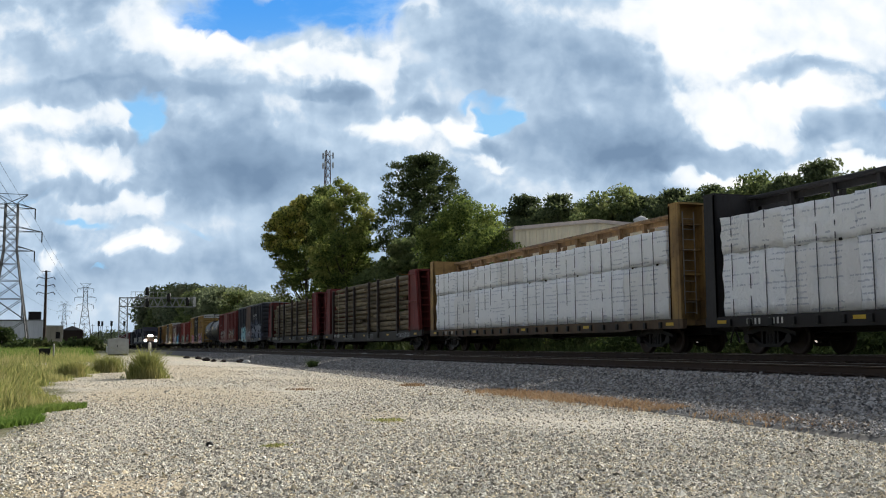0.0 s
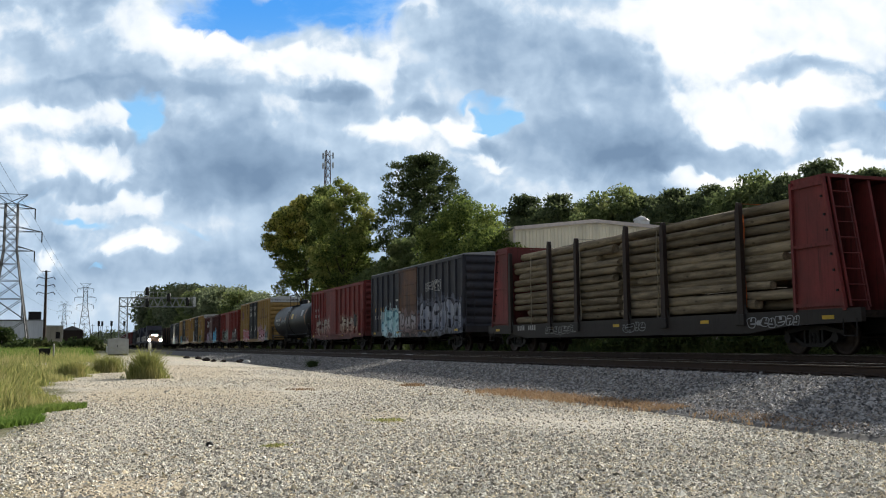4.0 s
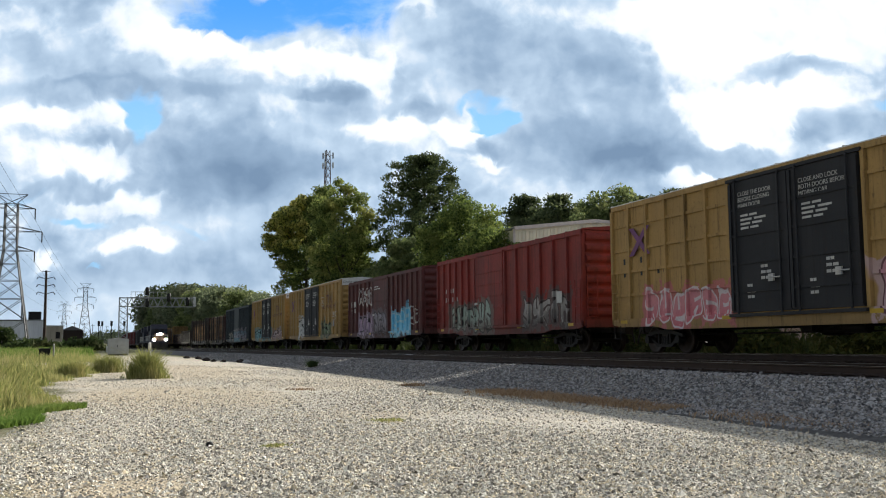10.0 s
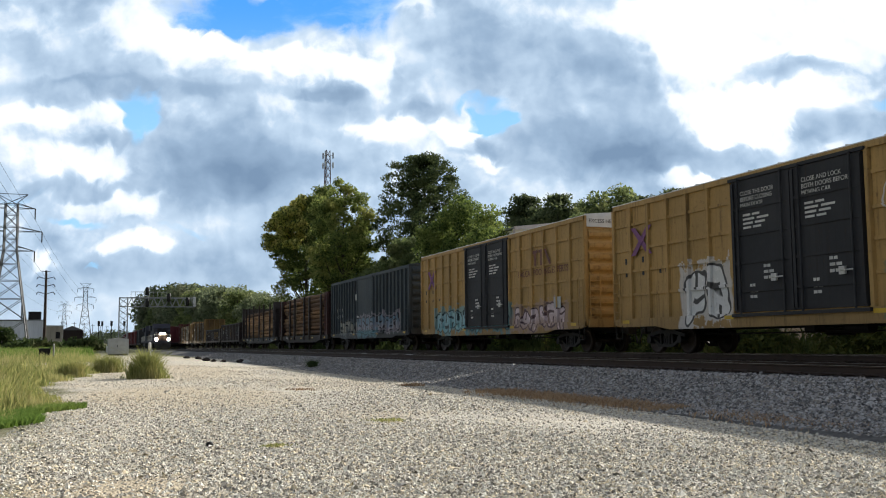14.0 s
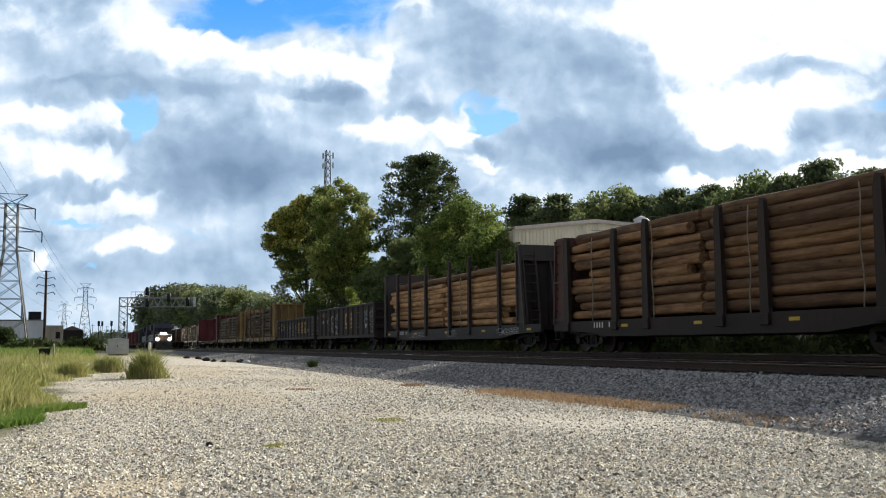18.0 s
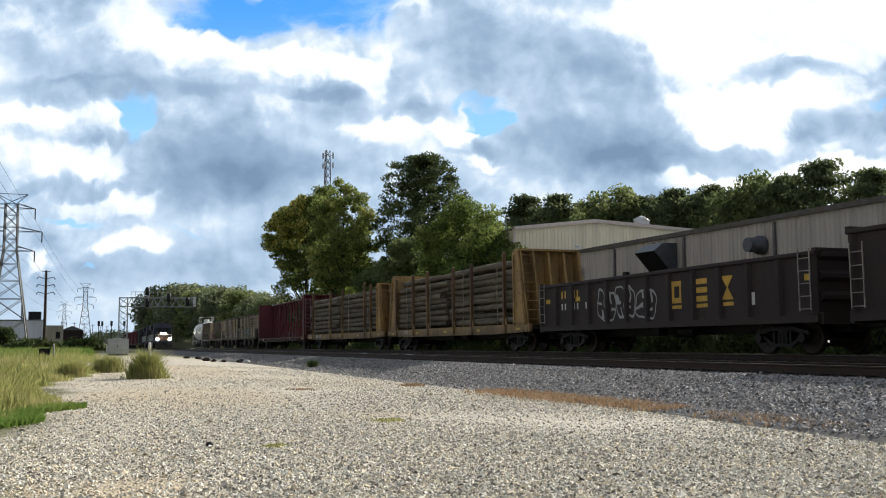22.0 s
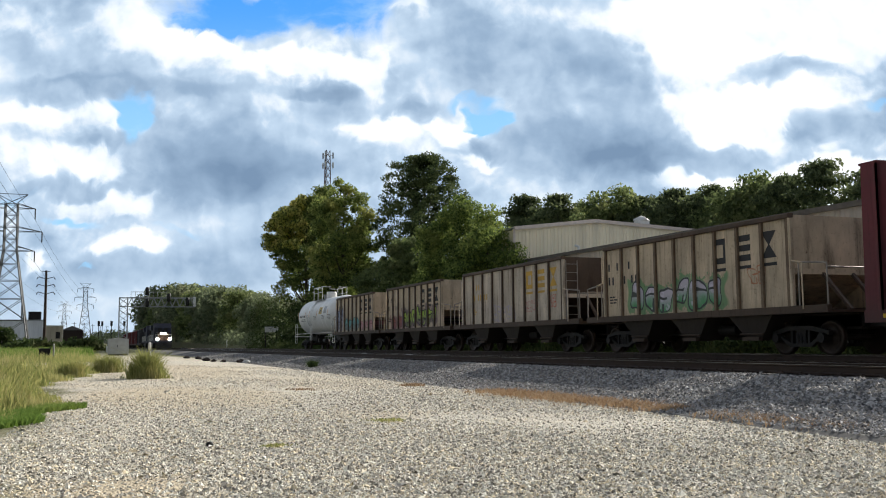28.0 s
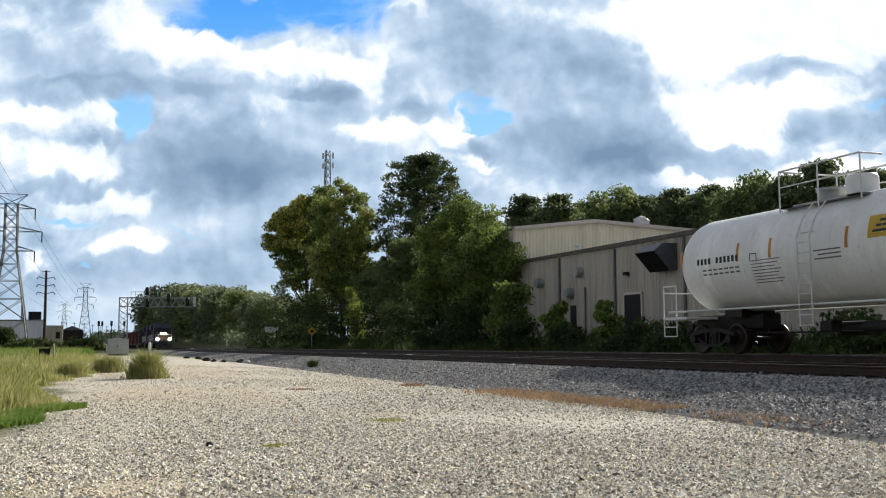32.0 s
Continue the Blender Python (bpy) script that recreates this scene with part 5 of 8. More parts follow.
def hopper(body0, body1, mat, post_mat, inner_mat, dark_mat, label, height=3.75, half=1.56, posts=9, end_ladder=False):
    """An open-top hopper with slope sheets at its ends, chutes below, and end platforms."""
    over = 1.45
    y0, length = body0 - over, body1 - body0 + 2 * over
    a, b = over, length - over
    car = thing("hopper_car", label, "freight car", (FAR_TRACK, y0, RAIL), "cars of the freight train")
    z0 = 1.3
    for s in (-1, 1):
        p, q = sorted((s * (half - 0.08), s * (half - 0.13)))
        part("side", Shape().box(p, q, a, b, z0, height - 0.05), mat, car)
        p, q = sorted((s * (half + 0.02), s * (half - 0.16)))
        part("top_chord", Shape().box(p, q, a - 0.05, b + 0.05, height - 0.1, height + 0.04, 0.02), inner_mat, car)
        p, q = sorted((s * half, s * (half - 0.14)))
        part("side_sill", Shape().box(p, q, 0.1, length - 0.1, z0 - 0.2, z0 - 0.002), inner_mat, car)
    post = Shape().box(-half, -half + 0.078, -0.05, 0.05, z0, height - 0.102).mesh("side_post", post_mat)
    postb = Shape().box(half - 0.078, half, -0.05, 0.05, z0, height - 0.102).mesh("side_post", post_mat)
    for i in range(posts + 1):
        y = a + 0.06 + (b - a - 0.12) * i / posts
        put("side_post", post, car, pose(0, y, 0))
        put("side_post", postb, car, pose(0, y, 0))
    for y, s in ((a, 1), (b, -1)):
        sheet = Shape().prism([(y, height), (y, height - 1.5), (y + s * 2.0, z0 - 0.1), (y + s * 2.05, z0 - 0.05), (y + s * 0.06, height - 1.45), (y + s * 0.06, height)], -half + 0.13, half - 0.13, "x")
        part("slope_sheet", sheet, inner_mat if end_ladder else mat, car)
        part("end_beam", Shape().box(-half + 0.1, half - 0.1, min(y - s * 0.02, y - s * 0.1), max(y - s * 0.02, y - s * 0.1), height - 1.6, height - 1.45), mat, car)
        e = y - s * over
        part("end_platform", Shape().box(-half + 0.14, half - 0.14, min(e + s * 0.1, y + s * 0.6), max(e + s * 0.1, y + s * 0.6), z0 - 0.2, z0 - 0.12), inner_mat, car)
        for x in (-half + 0.05, half - 0.05):
            part("end_post", Shape().box(x - 0.05, x + 0.05, min(y - s * 0.1, y - s * 0.003), max(y - s * 0.1, y - s * 0.003), z0, height - 0.1), mat, car)
        for x in (-0.5, 0.5):
            part("end_strut", Shape().beam((x, e + s * 0.4, z0 - 0.12), (x, y - s * 0.05, height - 1.55), 0.1, 0.08), inner_mat, car)
        g = Shape()
        g.tube((-half + 0.05, e + s * 0.12, z0), (-half + 0.05, e + s * 0.12, z0 + 1.05), 0.022, n=6)
        g.tube((-half + 0.05, e + s * 0.12, z0 + 1.05), (-half + 0.05, y - s * 0.3, z0 + 1.15), 0.022, n=6)
        g.tube((-half + 0.05, y - s * 0.3, z0 + 1.15), (-half + 0.05, y - s * 0.3, z0), 0.022, n=6)
        g.tube((-half + 0.05, e + s * 0.12, z0 + 0.95), (half - 0.3, e + s * 0.12, z0 + 0.95), 0.022, n=6)
        g.tube((half - 0.3, e + s * 0.12, z0 + 0.95), (half - 0.3, e + s * 0.12, z0), 0.022, n=6)
        part("hand_rail", g, M_RUNG, car)
        if end_ladder:
            ladder(car, -half + 0.12, y - s * 0.14, 1.15, height - 0.2, 0.5, "x")
        part("grab_rail", Shape().tube((-half - 0.02, y - s * 0.12, height - 0.3), (-half - 0.02, y - s * 0.12, 2.5), 0.022, n=6).tube((-half - 0.02, y - s * 0.12, 2.5), (-half - 0.02, y - s * 0.5, 2.42), 0.022, n=6).tube((-half - 0.02, y - s * 0.5, 2.42), (-half - 0.02, y - s * 0.5, z0 - 0.1), 0.022, n=6), mat, car)
    for i in range(3):
        c = a + 1.9 + (b - a - 3.8) * i / 2
        for s in (-1, 1):
            v = [(s * 0.35, c - 0.95, z0 - 0.2), (s * 1.4, c - 0.95, z0 - 0.2), (s * 1.4, c + 0.95, z0 - 0.2), (s * 0.35, c + 0.95, z0 - 0.2), (s * 0.35, c - 0.3, 0.42), (s * 1.25, c - 0.3, 0.42), (s * 1.25, c + 0.3, 0.42), (s * 0.35, c + 0.3, 0.42)]
            chute = part("chute", Shape().add(v, [(0, 1, 5, 4), (1, 2, 6, 5), (2, 3, 7, 6), (3, 0, 4, 7), (0, 3, 2, 1), (4, 5, 6, 7)]), dark_mat, car)
            part("chute_gate", Shape().box(min(s * 1.26, s * 1.4), max(s * 1.26, s * 1.4), c - 0.36, c + 0.36, 0.4, 0.5).tube((s * 1.36, c - 0.5, 0.58), (s * 1.36, c + 0.5, 0.58), 0.03, n=6), inner_mat, chute)
    part("centre_sill", Shape().box(-0.3, 0.3, 0.3, length - 0.3, z0 - 0.62, z0 - 0.21), dark_mat, car)
    part("load_floor", Shape().box(-half + 0.13, half - 0.13, a + 1.9, b - 1.9, z0 - 0.1, z0 - 0.03), inner_mat, car)
    running_gear(car, length, 1.75, (0.72, 1.08))
    TRAIN.append((car, FAR_TRACK, y0))
    return car


# paints of the cars
P_YELLOW = (0.345, 0.218, 0.078)
white_tag, pale_tag, dark_tag = (0.62, 0.62, 0.60), (0.40, 0.42, 0.44), (0.02, 0.02, 0.022)
ORANGE = plain("orange_reflector", (0.58, 0.23, 0.03), 0.4)
DOOR_BLACK = car_paint("black_door_paint", (0.018, 0.019, 0.022), (0.03, 0.03, 0.033), rust=0.2, base_dirt=0.3)
DECK_GREY = car_paint("weathered_deck_steel", (0.026, 0.024, 0.023), (0.042, 0.038, 0.035), [(2.0, 4.2, 0.72, 1.05, None, None, (0.34, 0.36, 0.37), 6), (9.5, 11.0, 0.7, 1.05, None, None, (0.26, 0.28, 0.28), 4), (14.5, 17.0, 0.7, 1.05, None, None, (0.28, 0.29, 0.27), 7)], rust=0.5, dirt=(0.024, 0.019, 0.016))
STAKE_DARK = car_paint("dark_stake_paint", (0.022, 0.014, 0.0115), (0.036, 0.022, 0.017), rust=0.3, dirt=(0.02, 0.016, 0.013))
BULK_RED = car_paint("red_bulkhead_paint", (0.19, 0.034, 0.032), (0.12, 0.03, 0.028), rust=0.5)
BULK_GREY = car_paint("grey_bulkhead_paint", (0.048, 0.041, 0.038), (0.065, 0.054, 0.048), rust=0.5)
BULK_BROWN = car_paint("rusty_bulkhead_paint", (0.085, 0.033, 0.028), (0.05, 0.027, 0.023), rust=0.7)
CB_BLACK = car_paint("black_car_paint", (0.02, 0.02, 0.023), (0.034, 0.032, 0.033), rust=0.3, dirt=(0.022, 0.018, 0.015))
CB_YELLOW = car_paint("yellow_car_paint", (0.40, 0.25, 0.085), (0.15, 0.09, 0.045), rust=0.95)
BEAM_RUST = car_paint("rusty_beam_paint", (0.30, 0.19, 0.085), (0.16, 0.10, 0.06), rust=0.8)
STAKE_RUST = car_paint("rusty_stake_paint", (0.19, 0.115, 0.05), (0.09, 0.05, 0.03), rust=0.9)
CB_MAROON = car_paint("maroon_car_paint", (0.15, 0.03, 0.038), (0.11, 0.03, 0.035), rust=0.4)
FLAT_YELLOW = car_paint("faded_yellow_paint", (0.40, 0.25, 0.09), (0.24, 0.16, 0.08), rust=0.95)
LOG_GREY = [bark_material("grey_log", (0.085, 0.068, 0.044), (0.26, 0.21, 0.14)), bark_material("pale_grey_log", (0.13, 0.105, 0.07), (0.35, 0.285, 0.19))]
LOG_TAN = [bark_material("tan_log", (0.24, 0.128, 0.058), (0.60, 0.365, 0.185)), bark_material("brown_log", (0.10, 0.057, 0.032), (0.32, 0.19, 0.095))]
LOG_BROWN = [bark_material("red_brown_log", (0.13, 0.068, 0.034), (0.38, 0.22, 0.11)), bark_material("dark_brown_log", (0.075, 0.042, 0.026), (0.23, 0.135, 0.07))]
LOG_POLE = [bark_material("weathered_pole", (0.07, 0.058, 0.042), (0.22, 0.185, 0.135)), bark_material("pale_pole", (0.09, 0.075, 0.055), (0.25, 0.21, 0.155))]

centre_beam(1.5, 24.5, CB_BLACK, CB_BLACK, "black centre-beam flat car loaded with white wrapped lumber", post_n=13)
centre_beam(25.7, 49.2, CB_YELLOW, BEAM_RUST, "yellow centre-beam flat car loaded with white wrapped lumber", sill_mat=car_paint("rusty_sill_paint", (0.16, 0.095, 0.04), (0.06, 0.038, 0.026), rust=0.9))
stake_flat(50.6, 74.0, DECK_GREY, BULK_RED, STAKE_DARK, "bulkhead flat car with dark red ends carrying grey logs", bulk=4.55, thick=2.2, plate=1.22, foot=0.58, stakes=(4.45, 8.5, 10.6, 14.3, 16.35, 20.2), stake_h=3.35, log_label="stack of long grey debarked logs on a flat car", log_mats=LOG_GREY, rows=10, logs_top=4.1)
stake_flat(75.6, 98.5, DECK_GREY, BULK_RED, STAKE_DARK, "bulkhead flat car with red ends carrying grey logs", bulk=4.55, thick=2.3, plate=1.22, foot=0.58, stakes=(4.5, 8.4, 10.7, 14.3, 16.6, 20.4), stake_h=3.25, log_label="stack of long grey debarked logs on a flat car", log_mats=LOG_GREY, rows=10, logs_top=3.85)

DARK_BOX = car_paint("faded_black_boxcar_paint", (0.030, 0.034, 0.046), (0.055, 0.054, 0.060), [(0.3, 7.0, 0.85, 2.75, (0.33, 0.35, 0.41), (0.15, 0.17, 0.22), (0.035, 0.035, 0.045), 6), (9.4, 13.7, 0.85, 2.5, (0.36, 0.60, 0.64), (0.48, 0.64, 0.68), (0.10, 0.24, 0.30), 4), (7.0, 9.6, 0.9, 2.1, (0.34, 0.32, 0.34), (0.20, 0.13, 0.12), (0.06, 0.05, 0.05), 3), (4.6, 5.8, 3.2, 3.75, None, None, (0.55, 0.55, 0.54), 4), (3.2, 4.4, 3.2, 3.75, None, None, (0.55, 0.55, 0.54), 4)], rust=0.7)
RUST_DOOR = car_paint("rusted_door_paint", (0.15, 0.066, 0.03), (0.06, 0.038, 0.034), [(7.0, 10.2, 0.9, 2.2, (0.34, 0.32, 0.34), (0.20, 0.14, 0.14), (0.06, 0.05, 0.05), 3)], rust=0.95)
car = boxcar(101.4, 117.6, 4.95, DARK_BOX, "weathered black boxcar with a rusted brown door and graffiti", (7, 5), (7.0, 10.2), RUST_DOOR)
bars(car, -1.53, 15.5, 2.42, 0.24, [0.24, 0.24, -0.1, 0.24, 0.24], M_LETTER_GOLD, 0.2)
bars(car, -1.53, 15.5, 1.95, 0.24, [0.18, 0.18, 0.18, -0.2, 0.18, 0.18, 0.18], M_LETTER, 0.1)
part("stencil_panel", Shape().box(-1.535, -1.526, 10.75, 11.15, 2.95, 3.07), M_LETTER, car)

RED1 = car_paint("oxide_red_boxcar_paint", (0.20, 0.034, 0.030), (0.15, 0.036, 0.032), [(1.7, 6.2, 1.15, 2.5, (0.52, 0.47, 0.38), (0.26, 0.13, 0.10), (0.10, 0.04, 0.035), 6), (9.4, 13.9, 0.95, 2.4, (0.44, 0.38, 0.33), (0.25, 0.11, 0.10), (0.12, 0.05, 0.045), 6)], rust=0.25)
car = boxcar(119.4, 135.1, 4.75, RED1, "oxide red boxcar with pale graffiti along its lower side", (6, 5), (7.6, 10.7), RED1, roof_mat=RED1)
bars(car, -1.53, 14.6, 3.0, 0.2, [0.2, 0.2, -0.15, 0.2], M_LETTER, 0.13)
bars(car, -1.53, 14.6, 2.55, 0.22, [0.2, 0.2, -0.15, 0.2, 0.2], M_LETTER, 0.13)
for z in (1.35, 1.6):
    tally(car, -1.53, 14.7, z, 1, M_LETTER, 0.7)
part("stencil_panel", Shape().box(-1.605, -1.6, 2.0, 2.65, 1.65, 2.45), M_STEEL_BLACK, car)
bars(car, -1.606, 2.6, 1.75, 0.5, [0.5], M_LETTER_DARK, 0.1, "stencil")

TANK_BLACK = car_paint("black_tank_paint", (0.0105, 0.0105, 0.012), (0.018, 0.018, 0.02), rust=0.12, rough=0.42, base_dirt=0.3)
car, mid = tank_car(136.4, 153.3, 0.8, 16.45, TANK_BLACK, "glossy black tank car with yellow reflective stripes", 1.52, 2.62, M_STEEL_BLACK, True)


def on_shell(car, y0, y1, a0, a1, mat, radius, centre, name="stencil", lift=0.006):
    """A patch painted on the round shell, between two angles from the horizontal."""
    s, k, v, f = Shape(), 6, [], []
    for y in (y0, y1):
        for i in range(k + 1):
            a = radians(a0 + (a1 - a0) * i / k)
            for r in (radius + 0.001, radius + lift):
                v.append((-r * math.cos(a), y, centre + r * math.sin(a)))
    m = 2 * (k + 1)
    for i in range(k):
        f += [(2 * i + 1, 2 * i + 3, m + 2 * i + 3, m + 2 * i + 1), (2 * i, m + 2 * i, m + 2 * i + 2, 2 * i + 2)]
        f += [(2 * i, 2 * i + 2, 2 * i + 3, 2 * i + 1), (m + 2 * i, m + 2 * i + 1, m + 2 * i + 3, m + 2 * i + 2)]
    f += [(0, 1, m + 1, m), (2 * k, m + 2 * k, m + 2 * k + 1, 2 * k + 1)]
    return part(name, s.add(v, f), mat, car)


for y in (2.0, 5.4, 8.0, 10.0, 12.5):
    on_shell(car, y, y + 0.08, 2, 16, ORANGE, 1.52, 2.62, "reflector")
on_shell(car, 1.75, 1.83, -20, 36, ORANGE, 1.52, 2.62, "reflector")
on_shell(car, 2.8, 3.5, 10, 30, M_GALV, 1.52, 2.62)
on_shell(car, 6.6, 7.4, 4, 20, M_YELLOW_MARK, 1.52, 2.62, "placard")
for i, y in enumerate((14.72, 14.52, 14.32, 14.12, 13.82, 13.62, 13.42, 13.22, 13.02, 12.82)):
    on_shell(car, y - 0.15, y - 0.03, 1, 8.5, M_LETTER, 1.52, 2.62, "lettering")
for i in range(4):
    on_shell(car, 12.9, 14.6 - 0.3 * (i % 2), -5 - 3 * i, -4.2 - 3 * i, M_LETTER, 1.52, 2.62)
TAGP = car_paint("sprayed_tag", (0.5, 0.52, 0.52), (0.42, 0.45, 0.46), rust=0.0, base_dirt=0.0)
for i in range(9):
    y = 12.0 - i * 0.21
    on_shell(car, y - 0.028, y, -7 + (i % 3) * 3, 5 + (i % 2) * 5, TAGP, 1.52, 2.62, "tag")
    on_shell(car, y - 0.16, y - 0.028, (-7, 4, 0)[i % 3], (-6, 5, 1)[i % 3], TAGP, 1.52, 2.62, "tag")
    on_shell(car, y - 0.175, y - 0.15, (-7, -2, 0)[i % 3], (2, 5, 7)[i % 3], TAGP, 1.52, 2.62, "tag")


def hi_cube(y0, y1, graffiti, label):
    mat = car_paint("boxcar_yellow_paint", P_YELLOW, (0.42, 0.26, 0.09), graffiti, rust=0.22, base_dirt=0.35)
    car = boxcar(y0, y1, 5.3, mat, label, (6, 6), (7.0, 12.0), DOOR_BLACK, roof_mat=M_WHITE, end_top=4.7, double=True, horiz=(1.95, 2.75, 3.5, 4.35))
    bars(car, -1.53, 18.1, 3.05, 0.2, [0.2, 0.2, -0.25, 0.2, 0.2], M_LETTER_DARK, 0.14)
    bars(car, -1.53, 18.1, 2.62, 0.2, [0.2, 0.2, -0.25, 0.2, 0.2, -0.2, 0.2, 0.2], M_LETTER_DARK, 0.14)
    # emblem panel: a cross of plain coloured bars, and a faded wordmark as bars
    cross = Shape()
    for d in (1, -1):
        cross.prism([(16.9 + 0.5 * d - 0.14, 3.3), (16.9 + 0.5 * d + 0.14, 3.3), (16.9 - 0.5 * d + 0.14, 4.25), (16.9 - 0.5 * d - 0.14, 4.25)], -1.612 - 0.003 * d, -1.604, "x")
    part("emblem", cross, EMBLEM, car, "faded red and blue crossed emblem")
    for y in (4.5, 3.95):
        part("emblem_bar", Shape().box(-1.606, -1.601, y - 0.5, y - 0.05, 4.08, 4.2).box(-1.606, -1.601, y - 0.33, y - 0.2, 3.55, 4.08), WORDMARK, car, "faded brown emblem stroke")
    part("emblem_bar", Shape().prism([(2.8, 3.55), (2.95, 3.55), (3.4, 4.2), (3.25, 4.2)], -1.606, -1.601, "x"), WORDMARK, car, "faded brown emblem stroke")
    slogan = bpy.data.curves.new("words", "FONT")
    slogan.body, slogan.size, slogan.extrude = "RAILCAR POOLING EXPERTS", 0.36, 0.002
    slogan.materials.append(WORDMARK)
    t = new("slogan", slogan)
    t.parent, t.matrix_basis = car, pose(-1.606, 5.95, 3.17, 90, 0, -90)
    words = bpy.data.curves.new("words", "FONT")
    words.body, words.size, words.extrude = "EXCESS HEIGHT CAR", 0.2, 0.002
    t = new("notice", words)
    t.parent, t.matrix_basis = car, pose(-1.42, -0.026, 4.88, 90, 0, 0)
    words.materials.append(M_LETTER_DARK)
    s = Shape()
    for i in range(10):
        if i != 4:
            s.box(0.55 + 0.082 * i, 0.61 + 0.082 * i, -0.027, -0.021, 4.88, 5.02)
    part("lettering", s, M_LETTER_DARK, car)
    for d, text in ((9.5, "CLOSE THE DOOR\nBEFORE CLOSING\nMAIN DOOR"), (12.0, "CLOSE AND LOCK\nBOTH DOORS BEFORE\nMOVING CAR")):
        y = {9.5: 11.6, 12.0: 9.1}[d]
        w2 = bpy.data.curves.new("words", "FONT")
        w2.body, w2.size, w2.extrude = text, 0.17, 0.002
        w2.materials.append(M_LETTER)
        t = new("notice", w2)
        t.parent, t.matrix_basis = car, pose(-1.637, y, 4.5, 90, 0, -90)
        tally(car, -1.634, y - 0.1, 3.9, 4, M_LETTER, 1.3, 0.06)
        tally(car, -1.634, y - 0.9, 2.4, 3, M_LETTER, 0.5, 0.08)
        tally(car, -1.634, y - 0.3, 1.9, 3, M_LETTER, 0.4, 0.08)
    part("stencil_panel", Shape().box(-1.609, -1.602, 2.0, 2.6, 1.75, 2.2), M_GALV, car)
    return car


EMBLEM = plain("emblem_paint", (0.22, 0.08, 0.20), 0.6)
WORDMARK = plain("wordmark_paint", (0.16, 0.055, 0.05), 0.6)
PINK, ROSE = (0.62, 0.26, 0.28), (0.50, 0.14, 0.17)
hi_cube(154.3, 173.1, [(12.1, 16.7, 0.82, 2.1, PINK, ROSE, (0.66, 0.60, 0.60), 6), (2.4, 6.6, 0.82, 2.3, (0.56, 0.26, 0.31), (0.55, 0.40, 0.43), (0.13, 0.05, 0.06), 5), (1.2, 2.5, 0.85, 1.9, (0.26, 0.29, 0.30), (0.22, 0.24, 0.25), (0.14, 0.15, 0.16), 1)], "yellow high-cube boxcar with black doors and pink graffiti")

RED2 = car_paint("bright_oxide_boxcar_paint", (0.25, 0.035, 0.027), (0.18, 0.034, 0.028), [(8.6, 14.0, 0.85, 2.35, (0.32, 0.40, 0.34), (0.16, 0.14, 0.12), (0.05, 0.045, 0.04), 7), (1.2, 5.4, 0.95, 2.45, (0.36, 0.34, 0.31), (0.09, 0.08, 0.075), (0.07, 0.05, 0.045), 5)], rust=0.2)
car = boxcar(175.2, 191.1, 4.8, RED2, "red boxcar with dull green and grey graffiti", (6, 6), (7.3, 10.6), RED2, roof_mat=RED2)
bars(car, -1.53, 15.1, 2.95, 0.22, [0.2, 0.2, -0.2, 0.2, 0.2], M_LETTER, 0.13)
bars(car, -1.53, 15.1, 2.5, 0.22, [0.2, 0.2, 0.2, -0.2, 0.2, 0.2, 0.2], M_LETTER, 0.11)
part("stencil_panel", Shape().box(-1.606, -1.6, 1.7, 2.15, 1.95, 2.4), M_LETTER, car)

MAROON = car_paint("maroon_boxcar_paint", (0.115, 0.036, 0.034), (0.085, 0.036, 0.033), [(9.5, 13.3, 0.82, 2.45, (0.48, 0.36, 0.47), (0.30, 0.24, 0.30), (0.035, 0.032, 0.036), 4), (6.7, 9.3, 0.85, 2.5, (0.26, 0.24, 0.27), (0.13, 0.10, 0.11), (0.04, 0.036, 0.04), 3), (2.2, 5.8, 0.85, 2.45, (0.16, 0.50, 0.70), (0.22, 0.55, 0.72), (0.42, 0.60, 0.68), 4), (9.9, 13.4, 2.75, 4.15, None, None, (0.58, 0.56, 0.54), 4), (0.9, 2.0, 1.5, 2.5, None, None, (0.52, 0.50, 0.46), 2), (9.6, 10.0, 3.3, 4.0, None, None, (0.5, 0.48, 0.46), 1)], rust=0.3)
car = boxcar(193.5, 209.3, 4.8, MAROON, "maroon boxcar with lilac and bright blue graffiti", (7, 6), (6.5, 9.6), MAROON, roof_mat=MAROON)
part("post_stripe", Shape().box(-1.607, -1.601, 0.98, 1.12, 1.3, 2.6), M_YELLOW_MARK, car, "yellow painted strip")
tally(car, -1.64, 9.2, 4.0, 2, M_LETTER, 1.5, 0.07)
part("stencil_panel", Shape().box(-1.532, -1.525, 14.9, 15.25, 2.95, 3.3), M_LETTER, car)
part("stencil_panel", Shape().box(-1.532, -1.525, 14.1, 14.65, 2.95, 3.3), M_LETTER, car)
bars(car, -1.53, 15.2, 2.55, 0.25, [0.14, 0.14, 0.14, -0.1, 0.14, 0.14], M_LETTER, 0.05)

